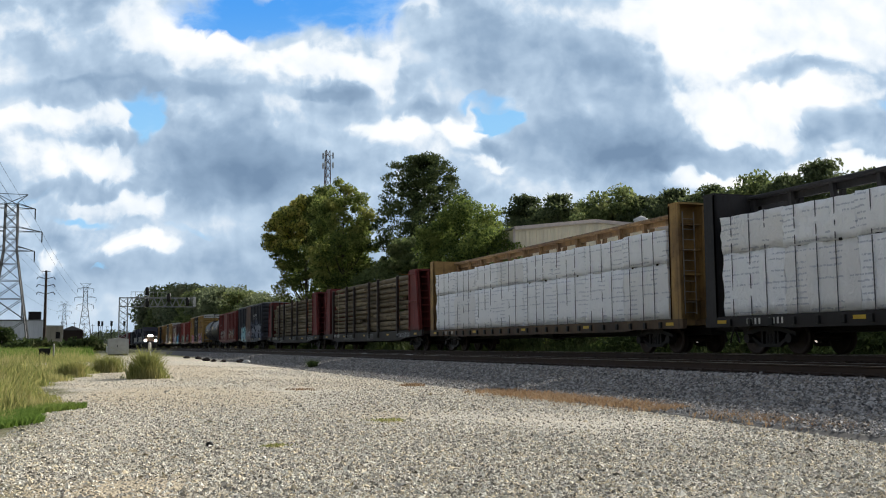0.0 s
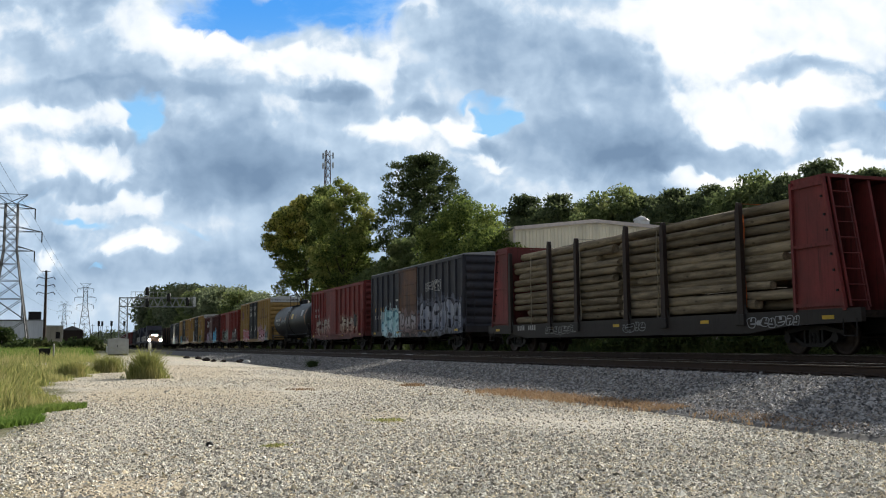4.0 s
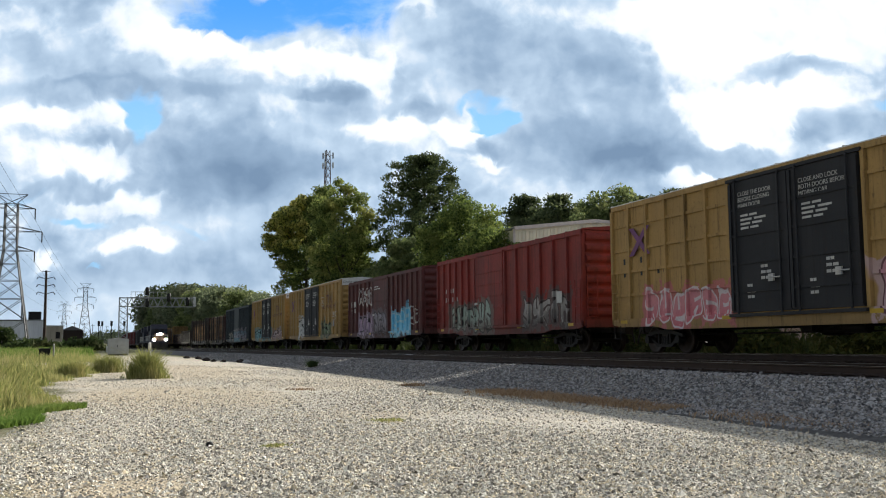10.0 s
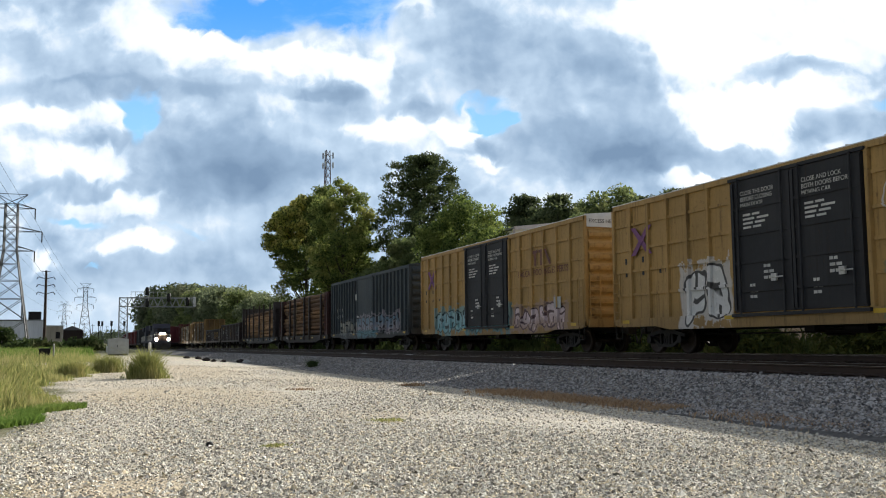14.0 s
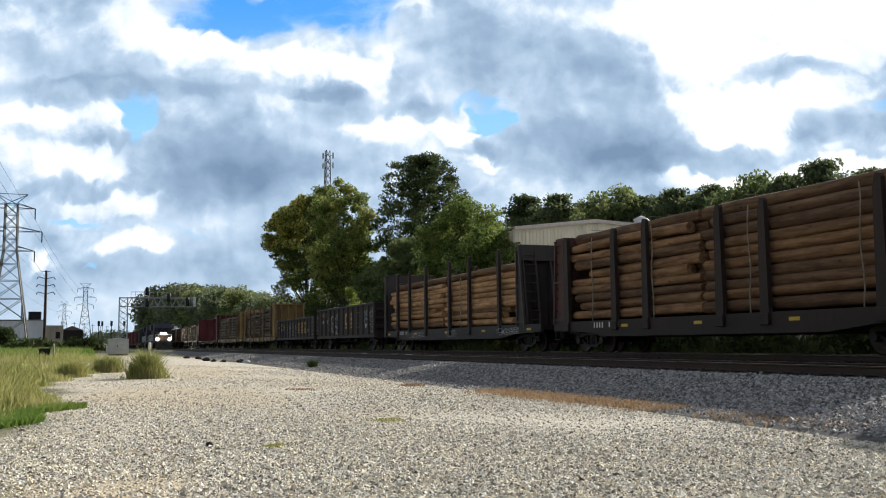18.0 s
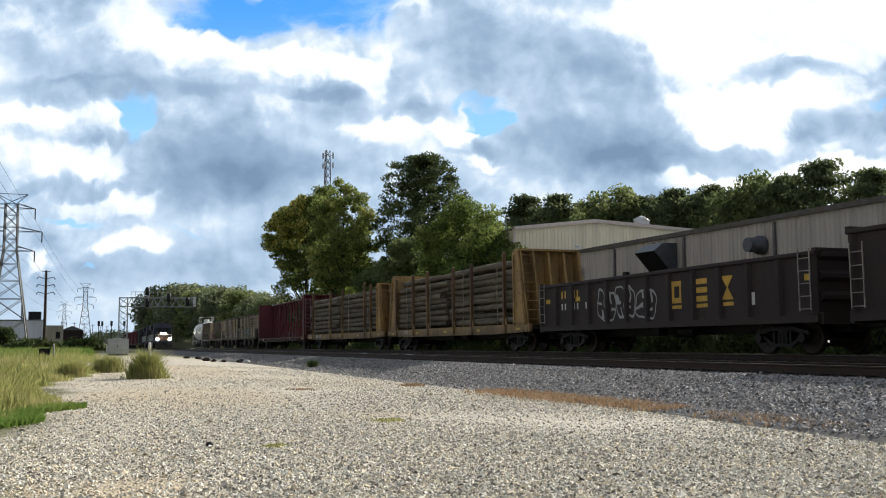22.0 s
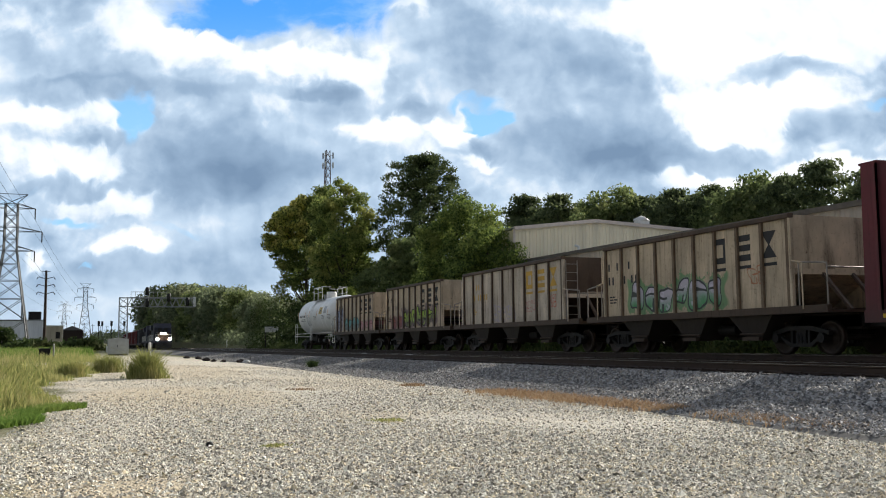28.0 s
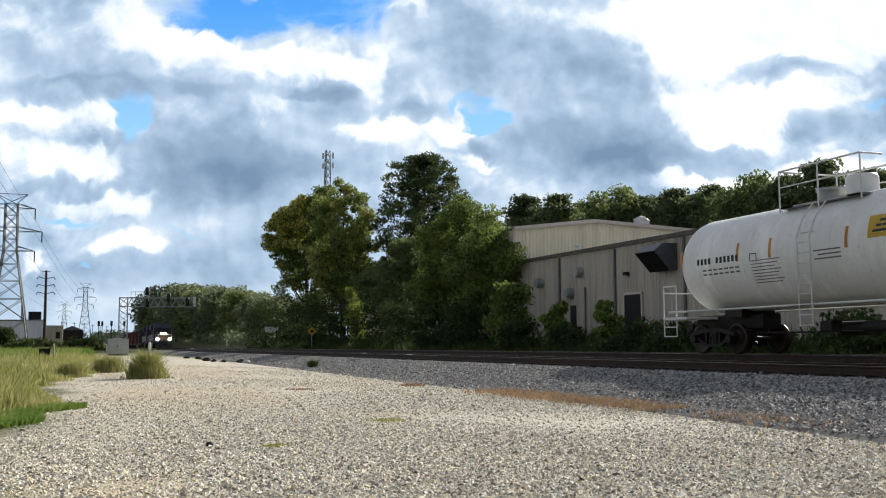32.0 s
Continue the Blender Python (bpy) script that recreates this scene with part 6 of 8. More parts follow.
hi_cube(211.5, 230.3, [(12.35, 14.6, 0.84, 2.75, (0.62, 0.62, 0.60), (0.58, 0.58, 0.57), (0.035, 0.035, 0.035), 2), (3.2, 6.3, 0.85, 2.2, (0.24, 0.31, 0.20), (0.16, 0.17, 0.11), (0.025, 0.03, 0.025), 4), (1.5, 2.5, 2.2, 3.0, None, None, (0.58, 0.56, 0.52), 2), (5.6, 6.5, 3.3, 4.3, None, None, (0.55, 0.53, 0.49), 2)], "yellow high-cube boxcar with black doors and a white bubble tag")
hi_cube(232.3, 251.0, [(11.9, 16.3, 0.85, 2.15, (0.30, 0.48, 0.52), (0.16, 0.34, 0.37), (0.03, 0.05, 0.055), 5), (6.9, 11.9, 0.85, 2.15, (0.20, 0.44, 0.48), (0.08, 0.24, 0.28), (0.03, 0.05, 0.055), 5), (1.7, 6.6, 0.85, 2.05, (0.58, 0.48, 0.50), (0.34, 0.24, 0.20), (0.10, 0.06, 0.07), 6)], "yellow high-cube boxcar with black doors and teal graffiti")

GREEN_BOX = car_paint("grey_green_boxcar_paint", (0.033, 0.045, 0.053), (0.045, 0.055, 0.060), [(11.3, 16.0, 0.88, 2.15, (0.36, 0.35, 0.30), (0.10, 0.12, 0.13), (0.035, 0.035, 0.035), 7), (2.0, 11.2, 1.2, 2.35, (0.14, 0.22, 0.28), (0.30, 0.27, 0.30), (0.035, 0.035, 0.04), 9), (6.8, 11.1, 0.85, 1.35, (0.10, 0.24, 0.29), (0.16, 0.28, 0.32), (0.04, 0.05, 0.06), 5)], rust=0.3)
car = boxcar(253.0, 271.7, 5.1, GREEN_BOX, "tall grey-green boxcar with pale graffiti", (10, 10), (7.6, 11.2), GREEN_BOX, roof_mat=GREEN_BOX)
bars(car, -1.53, 17.2, 2.75, 0.24, [0.2, -0.35, 0.2, -0.35, 0.2], M_LETTER, 0.1)
bars(car, -1.53, 17.2, 2.3, 0.24, [0.17, 0.17, -0.25, 0.17, 0.17, -0.2, 0.17, 0.17], M_LETTER, 0.08)
part("stencil_panel", Shape().box(-1.606, -1.6, 11.4, 11.75, 3.4, 3.8), M_LETTER, car)

stake_flat(273.2, 292.5, STAKE_DARK, BULK_BROWN, STAKE_DARK, "rusty brown bulkhead flat car carrying tan logs", bulk=4.4, thick=1.0, plate=0.7, foot=0.2, stakes=(2.3, 6.5, 8.5, 12.5, 14.55, 18.1), stake_h=3.3, log_label="stack of thick fresh tan logs on a flat car", log_mats=LOG_BROWN, log_r=0.19, stake_w=0.19, rows=9, logs_top=4.05)
stake_flat(293.7, 315.7, DECK_GREY, BULK_GREY, STAKE_DARK, "grey bulkhead flat car carrying tan logs", bulk=4.55, thick=2.3, plate=0.3, foot=0.5, rear=0.6, stakes=(4.2, 7.8, 10.5, 14.15, 17.0, 19.2, 21.5), stake_h=3.5, log_label="stack of fresh tan logs on a flat car", log_mats=LOG_TAN, log_r=0.16, rows=9, logs_top=3.5, notch=True)

GON = car_paint("faded_black_gondola_paint", (0.022, 0.0145, 0.0155), (0.034, 0.022, 0.02), [(9.6, 12.6, 1.1, 2.7, None, None, (0.34, 0.36, 0.36), 4), (1.0, 3.2, 1.5, 2.6, None, None, (0.24, 0.30, 0.30), 3)], rust=0.6, dirt=(0.035, 0.024, 0.019))
car = gondola(317.7, 333.9, GON, "long black gondola car with gold emblem letters and thin tags", 3.1)
for y, k in ((7.6, "ring"), (6.1, "hook"), (4.55, "cross")):
    block_mark(car, -1.485, y, 1.75, 0.85, 0.62, M_LETTER_GOLD, k)
    part("lettering", Shape().box(-1.489, -1.485, y - 0.62, y, 1.52, 1.66), M_LETTER_GOLD, car)
bars(car, -1.485, 14.6, 2.5, 0.3, [0.2, 0.2, -0.5, 0.2], M_LETTER_GOLD, 0.1)
bars(car, -1.485, 14.6, 2.0, 0.25, [0.17, 0.17, -0.55, 0.17, 0.17], M_LETTER, 0.1)
part("stencil_panel", Shape().box(-1.489, -1.485, 2.1, 2.35, 1.5, 1.75), M_LETTER, car)
GON2 = car_paint("black_gondola_paint", (0.020, 0.0135, 0.0145), (0.032, 0.021, 0.019), [(7.4, 11.4, 1.1, 2.3, None, None, (0.36, 0.36, 0.36), 6)], rust=0.6, dirt=(0.035, 0.024, 0.019))
car = gondola(335.0, 351.0, GON2, "low black gondola car with gold emblem letters", 2.7)
for y, k in ((6.6, "ring"), (5.25, "hook"), (4.0, "cross")):
    block_mark(car, -1.485, y, 1.6, 0.7, 0.55, M_LETTER_GOLD, k)
    part("lettering", Shape().box(-1.489, -1.485, y - 0.55, y, 1.42, 1.53), M_LETTER_GOLD, car)
bars(car, -1.485, 14.2, 2.1, 0.28, [0.17, 0.17, -0.35, 0.17, 0.17], M_LETTER_GOLD, 0.1)
bars(car, -1.485, 14.2, 1.65, 0.25, [0.17, 0.17, -0.35, 0.17, 0.17, -0.3, 0.17, 0.17], M_LETTER, 0.1)
for y in (15.5, 13.0, 0.5):
    part("reflector", Shape().box(-1.489, -1.485, y - 0.35, y, 1.95, 2.12), M_YELLOW_MARK, car)
part("stencil_panel", Shape().box(-1.489, -1.485, 2.5, 2.9, 1.4, 1.75), M_LETTER, car)

stake_flat(352.1, 372.3, FLAT_YELLOW, FLAT_YELLOW, STAKE_RUST, "faded yellow bulkhead flat car carrying grey poles", deck=1.15, bulk=4.4, thick=1.55, plate=0.45, foot=0.65, stakes=(2.55, 6.45, 8.9, 12.85, 15.3, 18.4), stake_h=3.2, log_label="stack of long weathered grey poles on a yellow flat car", log_mats=LOG_POLE, log_r=0.16, rows=8, logs_top=3.65, drop=0.36, stake_w=0.08)
stake_flat(373.2, 395.0, FLAT_YELLOW, FLAT_YELLOW, STAKE_RUST, "faded yellow bulkhead flat car carrying straight grey poles", deck=1.15, bulk=4.2, thick=1.5, plate=0.4, foot=0.6, rear=0.0, stakes=(2.9, 4.4, 10.3, 13.9, 19.9), stake_h=3.3, log_label="stack of long weathered grey poles on a yellow flat car", log_mats=LOG_POLE, log_r=0.18, rows=7, logs_top=3.55, drop=0.36, stake_w=0.08)
centre_beam(396.5, 419.3, CB_MAROON, CB_MAROON, "empty maroon centre-beam flat car with an open truss", loaded=False, height=4.6, post_n=15)

HOP_RUST = car_paint("rusted_hopper_steel", (0.06, 0.04, 0.028), (0.10, 0.068, 0.047), rust=0.9, dirt=(0.04, 0.026, 0.018))
# rust-stained cream, darkened so the posts' shadow edges show against the sides
HOP_POST_SHADED = car_paint("stained_shaded_post_paint", (0.24, 0.175, 0.115), (0.12, 0.08, 0.052), rust=1.0, dirt=(0.05, 0.033, 0.022))
# dark brown steel for the chutes and centre sill
HOP_DARK = car_paint("dark_hopper_steel", (0.03, 0.024, 0.019), (0.055, 0.042, 0.031), rust=0.6, dirt=(0.02, 0.015, 0.012))


def csx_hopper(body0, body1, base, graffiti, label, mark):
    mat = car_paint("hopper_paint", base, shade_of(base, 0.66), graffiti, rust=1.0, dirt=(0.085, 0.052, 0.034))
    car = hopper(body0, body1, mat, HOP_POST_SHADED if body0 < 430 else HOP_RUST, HOP_RUST, HOP_DARK, label, end_ladder=mark is M_LETTER_GOLD)
    for y, k in ((4.85, "ring"), (3.72, "hook"), (2.62, "cross")):
        block_mark(car, -1.485, y, 2.66, 0.74, 0.62, mark, k)
        part("lettering", Shape().box(-1.489, -1.485, y - 0.62, y, 2.44, 2.53), mark, car)
    bars(car, -1.485, 11.0, 2.9, 0.26, [0.16, -0.2, 0.16, 0.16, -0.15, 0.16], mark, 0.1)
    bars(car, -1.485, 11.0, 2.4, 0.28, [0.16, 0.16, -0.15, 0.16, 0.16, -0.12, 0.16, 0.16], mark, 0.1)
    tally(car, -1.485, 10.9, 1.95, 3, mark, 0.6)
    return car


CREAM = (0.58, 0.47, 0.335)
csx_hopper(421.8, 431.5, CREAM, [(4.4, 9.5, 1.35, 2.35, (0.50, 0.46, 0.55), (0.07, 0.27, 0.11), (0.05, 0.05, 0.06), 6), (2.6, 3.3, 1.9, 2.5, None, None, (0.40, 0.16, 0.08), 2)], "cream hopper car with lilac and green graffiti", M_LETTER_DARK)
csx_hopper(434.8, 445.3, (0.58, 0.50, 0.40), [(3.9, 5.0, 1.7, 2.2, None, None, (0.42, 0.16, 0.16), 4), (2.0, 3.0, 1.75, 2.3, None, None, (0.48, 0.09, 0.06), 4), (6.0, 8.6, 1.35, 2.1, None, None, (0.36, 0.32, 0.40), 5)], "dirty white hopper car with yellow emblem letters", M_LETTER_GOLD)
csx_hopper(448.5, 458.1, CREAM, [(8.2, 10.4, 1.3, 2.1, (0.30, 0.10, 0.07), (0.20, 0.08, 0.09), (0.10, 0.05, 0.06), 2), (2.3, 8.1, 1.35, 2.4, (0.34, 0.50, 0.06), (0.10, 0.055, 0.10), (0.025, 0.03, 0.02), 7)], "cream hopper car with acid green graffiti", M_LETTER_DARK)
csx_hopper(461.2, 470.7, CREAM, [(5.2, 8.8, 1.35, 2.3, (0.14, 0.36, 0.36), (0.20, 0.20, 0.19), (0.06, 0.12, 0.12), 4), (1.8, 4.7, 1.35, 2.0, (0.46, 0.22, 0.24), (0.38, 0.28, 0.26), (0.24, 0.12, 0.12), 4), (9.4, 11.0, 1.3, 3.0, (0.26, 0.30, 0.40), (0.28, 0.26, 0.28), (0.12, 0.12, 0.16), 2)], "cream hopper car with teal and pink graffiti", M_LETTER_DARK)

TANK_WHITE = car_paint("white_tank_paint", (0.77, 0.77, 0.76), (0.70, 0.70, 0.68), rust=0.06, rough=0.4, dirt=(0.42, 0.40, 0.37), base_dirt=0.2, streak=0.16)
car, mid = tank_car(471.6, 485.8, 1.2, 13.75, TANK_WHITE, "clean white tank car with orange stripes and a yellow placard", 1.47, 2.75, M_WHITE, False)
for y in (6.05, 8.9, 10.3, 13.1, 2.4):
    on_shell(car, y, y + 0.1, -3, 18, ORANGE, 1.47, 2.75, "reflector")
on_shell(car, 4.35, 5.4, 3, 25, M_YELLOW_MARK, 1.47, 2.75, "placard")
for i in range(3):
    on_shell(car, 4.5, 5.25 - 0.1 * i, 8 + 5 * i, 10.5 + 5 * i, M_LETTER_DARK, 1.47, 2.75, "placard_print")
on_shell(car, 2.9, 3.8, 4, 26, M_GALV, 1.47, 2.75)
for i in range(11):
    if i != 4:
        y = 12.3 - i * 0.185
        on_shell(car, y - 0.125, y - 0.02, -2, 5, M_LETTER_DARK, 1.47, 2.75, "lettering")
for i in range(2):
    for k in range(7):
        on_shell(car, 11.85 - 0.26 * k, 12.03 - 0.26 * k, -10 - 5 * i, -8 - 5 * i, M_GUTTER_INK, 1.47, 2.75)
for y, k in ((6.3, 3), (3.6, 3), (1.6, 4)):
    for i in range(k):
        on_shell(car, y, y + 0.95 - 0.16 * (i % 2), -3 - 4.2 * i, -1.6 - 4.2 * i, M_GUTTER_INK, 1.47, 2.75)
on_shell(car, 9.5, 9.8, 3, 4, M_LETTER_DARK, 1.47, 2.75)
for y in (9.5, 9.78):
    on_shell(car, y, y + 0.025, -4, 4, M_LETTER_DARK, 1.47, 2.75)
for i in range(8):
    on_shell(car, 8.55 + 0.12 * (i % 3), 9.75, -5 - 3.6 * i, -4 - 3.6 * i, M_GUTTER_INK, 1.47, 2.75)
part("placard", Shape().prism([(0.55, 1.62), (0.85, 1.92), (0.55, 2.22), (0.25, 1.92)], -1.56, -1.545, "x"), M_WHITE, car, "white diamond hazard placard")
part("placard_mark", Shape().prism([(0.55, 1.80), (0.67, 1.92), (0.55, 2.04), (0.43, 1.92)], -1.565, -1.561, "x"), M_LETTER_DARK, car)


# ---- plants ----
M_LEAF_MAPLE = leaf_material("maple_leaves", (0.078, 0.115, 0.035), (0.30, 0.35, 0.10), (0.38, 0.38, 0.115), 0.52)
# autumn yellow, its colour raised further to carry sunlight on the crown
M_LEAF_TURN_LIT = leaf_material("turning_leaves", (0.58, 0.57, 0.16), (0.84, 0.78, 0.27), (0.88, 0.66, 0.29), 0.66)
M_LEAF_GREEN = leaf_material("green_leaves", (0.062, 0.10, 0.03), (0.27, 0.335, 0.085), (0.31, 0.35, 0.095), 0.48)
# background needles lightened to carry aerial haze; the near pine has its own
M_LEAF_PINE_HAZED = leaf_material("hazed_pine_needles", (0.066, 0.09, 0.045), (0.165, 0.20, 0.088), (0.21, 0.24, 0.11), 0.45)
M_LEAF_PINE_NEAR = leaf_material("dark_pine_needles", (0.045, 0.068, 0.03), (0.125, 0.16, 0.062), (0.16, 0.19, 0.075), 0.36)
M_LEAF_WOOD = leaf_material("woodland_leaves", (0.10, 0.135, 0.056), (0.24, 0.29, 0.11), (0.29, 0.31, 0.13), 0.48)
M_LEAF_BRUSH = leaf_material("brush_leaves", (0.035, 0.058, 0.02), (0.08, 0.11, 0.035), (0.11, 0.115, 0.045), 0.3)
# distance haze mixed into the leaf colour: paler and greyer green
M_LEAF_HAZED = leaf_material("hazed_woodland_leaves", (0.15, 0.185, 0.105), (0.31, 0.35, 0.19), (0.35, 0.34, 0.22), 0.55)
M_LEAF_PALE = leaf_material("pale_sapling_leaves", (0.18, 0.24, 0.05), (0.34, 0.38, 0.09), (0.36, 0.36, 0.10), 0.45)
M_BARK = bark_material("tree_bark", (0.045, 0.036, 0.028), (0.10, 0.085, 0.068), 3.0)
M_GRASS = leaf_material("grass_blades", (0.20, 0.23, 0.07), (0.52, 0.48, 0.19), (0.66, 0.55, 0.29), 0.45)
M_GRASS_LOW = leaf_material("short_grass", (0.11, 0.19, 0.035), (0.22, 0.32, 0.07), (0.28, 0.34, 0.09), 0.4)
M_DRY = leaf_material("dry_weeds", (0.30, 0.19, 0.11), (0.50, 0.36, 0.22), (0.44, 0.31, 0.19), 0.2)


def foliage(name, blobs, count, size, mat, seed, flat=0.0):
    """Many small leaf sprays gathered in clumps: blobs are (centre, radii) rows."""
    r = np.random.default_rng(seed)
    c = np.array([b[0] for b in blobs])
    rad = np.array([b[1] for b in blobs])
    wgt = (rad[:, 0] * rad[:, 2])
    k = r.choice(len(blobs), count, p=wgt / wgt.sum())
    d = r.normal(size=(count, 3))
    d /= np.linalg.norm(d, axis=1)[:, None]
    p = c[k] + d * rad[k] * (r.random((count, 1)) ** 0.45)
    s = size * r.uniform(0.55, 1.35, count)
    nrm = r.normal(size=(count, 3)) + d * 0.5 + np.array([0, 0, flat])
    nrm /= np.linalg.norm(nrm, axis=1)[:, None]
    t = np.cross(nrm, r.normal(size=(count, 3)))
    t /= np.linalg.norm(t, axis=1)[:, None]
    b = np.cross(nrm, t)
    t, b = t * s[:, None], b * (s * r.uniform(0.35, 0.7, count))[:, None]
    v = np.stack([p - t, p - b + nrm * (0.15 * s)[:, None], p + t, p + b + nrm * (0.15 * s)[:, None]], 1).reshape(-1, 3)
    f = np.arange(count * 4).reshape(-1, 4)
    return raw_mesh(name, v, f, mat)


def broadleaf_blobs(rnd, height, width, low, n, clump):
    """Clumps spread over the outer part of an uneven dome."""
    blobs = []
    mid = height * (0.5 + low / 2)
    half = height * (0.5 - low / 2)
    for _ in range(n):
        a, e = rnd.uniform(0, 2 * math.pi), math.asin(rnd.uniform(-0.95, 1))
        k = rnd.uniform(0.45, 0.95) * (1 + 0.1 * math.sin(3 * a + 1.7 * e))
        taper = 1.0 - 0.25 * max(0.0, math.sin(e))
        ring = k * max(0.0, math.cos(e)) ** 0.55 * width / 2 * taper
        c = (ring * math.cos(a), ring * math.sin(a), mid + k * math.sin(e) * half)
        q = clump * rnd.uniform(0.6, 1.3)
        blobs.append((c, (q, q, q * rnd.uniform(0.55, 0.85))))
    # draw stray clumps in towards the rest
    for _ in range(3):
        pts = np.array([b[0] for b in blobs])
        gap = np.linalg.norm(pts[:, None] - pts[None], axis=2) + np.eye(len(pts)) * 99
        near = np.sort(gap, axis=1)[:, 1]
        blobs = [((c[0] * 0.85, c[1] * 0.85, mid + (c[2] - mid) * 0.88), r) if g > 1.25 * clump else (c, r) for (c, r), g in zip(blobs, near)]
    return blobs


def wood(blobs, height, girth, rnd, limbs, lean=0.0):
    """A tapered trunk with limbs that reach into the clumps."""
    s = Shape()
    p, r = Vector((0, 0, -0.1)), girth
    steps = 6
    spine = [p]
    for i in range(1, steps + 1):
        q = Vector((lean * i / steps + rnd.uniform(-0.12, 0.12), rnd.uniform(-0.12, 0.12), height * 0.86 * i / steps))
        r2 = girth * (1 - 0.85 * i / steps)
        s.tube(p, q, r, r2, 8, caps=i in (1, steps))
        p, r = q, r2
        spine.append(q)
    for c, _ in rnd.sample(blobs, min(limbs, len(blobs))):
        c = Vector(c)
        z = max(height * 0.18, c.z - math.hypot(c.x, c.y) * rnd.uniform(0.4, 0.9))
        i = min(steps, max(1, int(z / (height * 0.86) * steps)))
        a = spine[i - 1].lerp(spine[i], 0.5)
        m = a.lerp(c, 0.5) + Vector((0, 0, -0.06 * (c - a).length))
        g = girth * 0.32 * (1 - 0.6 * i / steps)
        s.tube(a, m, g, g * 0.6, 6, caps=False).tube(m, c, g * 0.6, g * 0.15, 6)
    return s


def tree(at, height, width, low, label, leaf, seed, clumps=60, clump=1.0, leaves=12000, size=0.22, girth=0.3, limbs=18, name="tree", group="", turn=0, turning=None):
    rnd = random.Random(seed)
    t = thing(name, label, "tree" if name == "tree" else "shrub", at, group, turn=turn)
    blobs = broadleaf_blobs(rnd, height, width, low, clumps, clump)
    part("trunk" if name == "tree" else "stem", wood(blobs, height, girth, rnd, limbs), M_BARK, t)
    if turning:
        # the side and top that have begun to change colour, brightened as if sunlit
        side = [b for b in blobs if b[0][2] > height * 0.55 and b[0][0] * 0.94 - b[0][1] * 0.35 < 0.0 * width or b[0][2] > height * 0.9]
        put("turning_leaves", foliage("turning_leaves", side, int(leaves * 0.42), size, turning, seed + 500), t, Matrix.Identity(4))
    put("crown", foliage("crown", blobs, leaves, size, leaf, seed), t, Matrix.Identity(4))
    return t


def pine(at, height, width, low, label, seed, leaves=12000, size=0.2, group="", layers=9, leaf=None, per=6, tuft=1.0):
    """A pine: whorls of limbs with needle tufts, open between, rounded at the top."""
    rnd = random.Random(seed)
    t = thing("tree", label, "tree", at, group)
    blobs = []
    for i in range(layers):
        f = i / (layers - 1)
        z = height * (low + (0.95 - low) * f)
        reach = width / 2 * (0.55 + 0.75 * math.sin(math.pi * min(1.0, 0.25 + f * 0.72))) * rnd.uniform(0.75, 1.0) * (0.5 if i == layers - 1 else 1.0) * 0.9
        for j in range(per):
            a = 2 * math.pi * (j + rnd.random()) / per
            for k in (0.3, 0.65, 1.0):
                d = reach * k * rnd.uniform(0.8, 1.1)
                q = tuft * width * 0.085 * rnd.uniform(0.8, 1.35)
                blobs.append(((d * math.cos(a), d * math.sin(a), z + rnd.uniform(-0.4, 0.5) + 0.1 * d), (q, q, q * 0.55)))
    part("trunk", wood(blobs, height * 1.08, 0.28, rnd, 46), M_BARK, t)
    put("crown", foliage("crown", blobs, leaves, size, leaf or M_LEAF_PINE_HAZED, seed, 0.3), t, Matrix.Identity(4))
    return t


tree((31.3, 143.0, 0), 26.8, 15.2, 0.12, "tall broadleaf tree turning yellow and orange at the top", M_LEAF_MAPLE, 21, 230, 1.2, 40000, 0.19, 0.34, 44, turning=M_LEAF_TURN_LIT)
tree((29.2, 112.5, 0), 22.5, 11.0, 0.06, "tall green broadleaf tree beside the tracks", M_LEAF_MAPLE, 22, 180, 1.0, 34000, 0.16, 0.3, 40)
tree((31.8, 124.0, 0), 19.0, 11.0, 0.06, "green broadleaf tree among its neighbours", M_LEAF_MAPLE, 25, 110, 1.25, 20000, 0.19, 0.28, 20)
pine((38.0, 108.3, 0), 23.4, 11.8, 0.34, "tall dark pine with an open rounded crown", 23, 40000, 0.16, layers=14, per=9, leaf=M_LEAF_PINE_NEAR, tuft=0.85)
tree((28.3, 72.5, 0), 13.9, 10.4, 0.04, "dense green broadleaf tree near the metal building", M_LEAF_GREEN, 24, 170, 0.85, 34000, 0.13, 0.24, 34)
tree((28.5, 66.6, 0), 11.9, 7.8, -0.02, "slim green tree against the corner of the building", M_LEAF_GREEN, 27, 130, 0.85, 24000, 0.12, 0.16, 14)
tree((30.5, 89.0, 0), 12.5, 9.0, 0.02, "broadleaf tree in the shade of the pine", M_LEAF_WOOD, 28, 80, 1.0, 12000, 0.2, 0.22, 16)
tree((31.5, 100.0, 0), 12.0, 9.0, 0.02, "broadleaf tree in the shade of the pine", M_LEAF_WOOD, 29, 80, 1.0, 10000, 0.2, 0.22, 16)

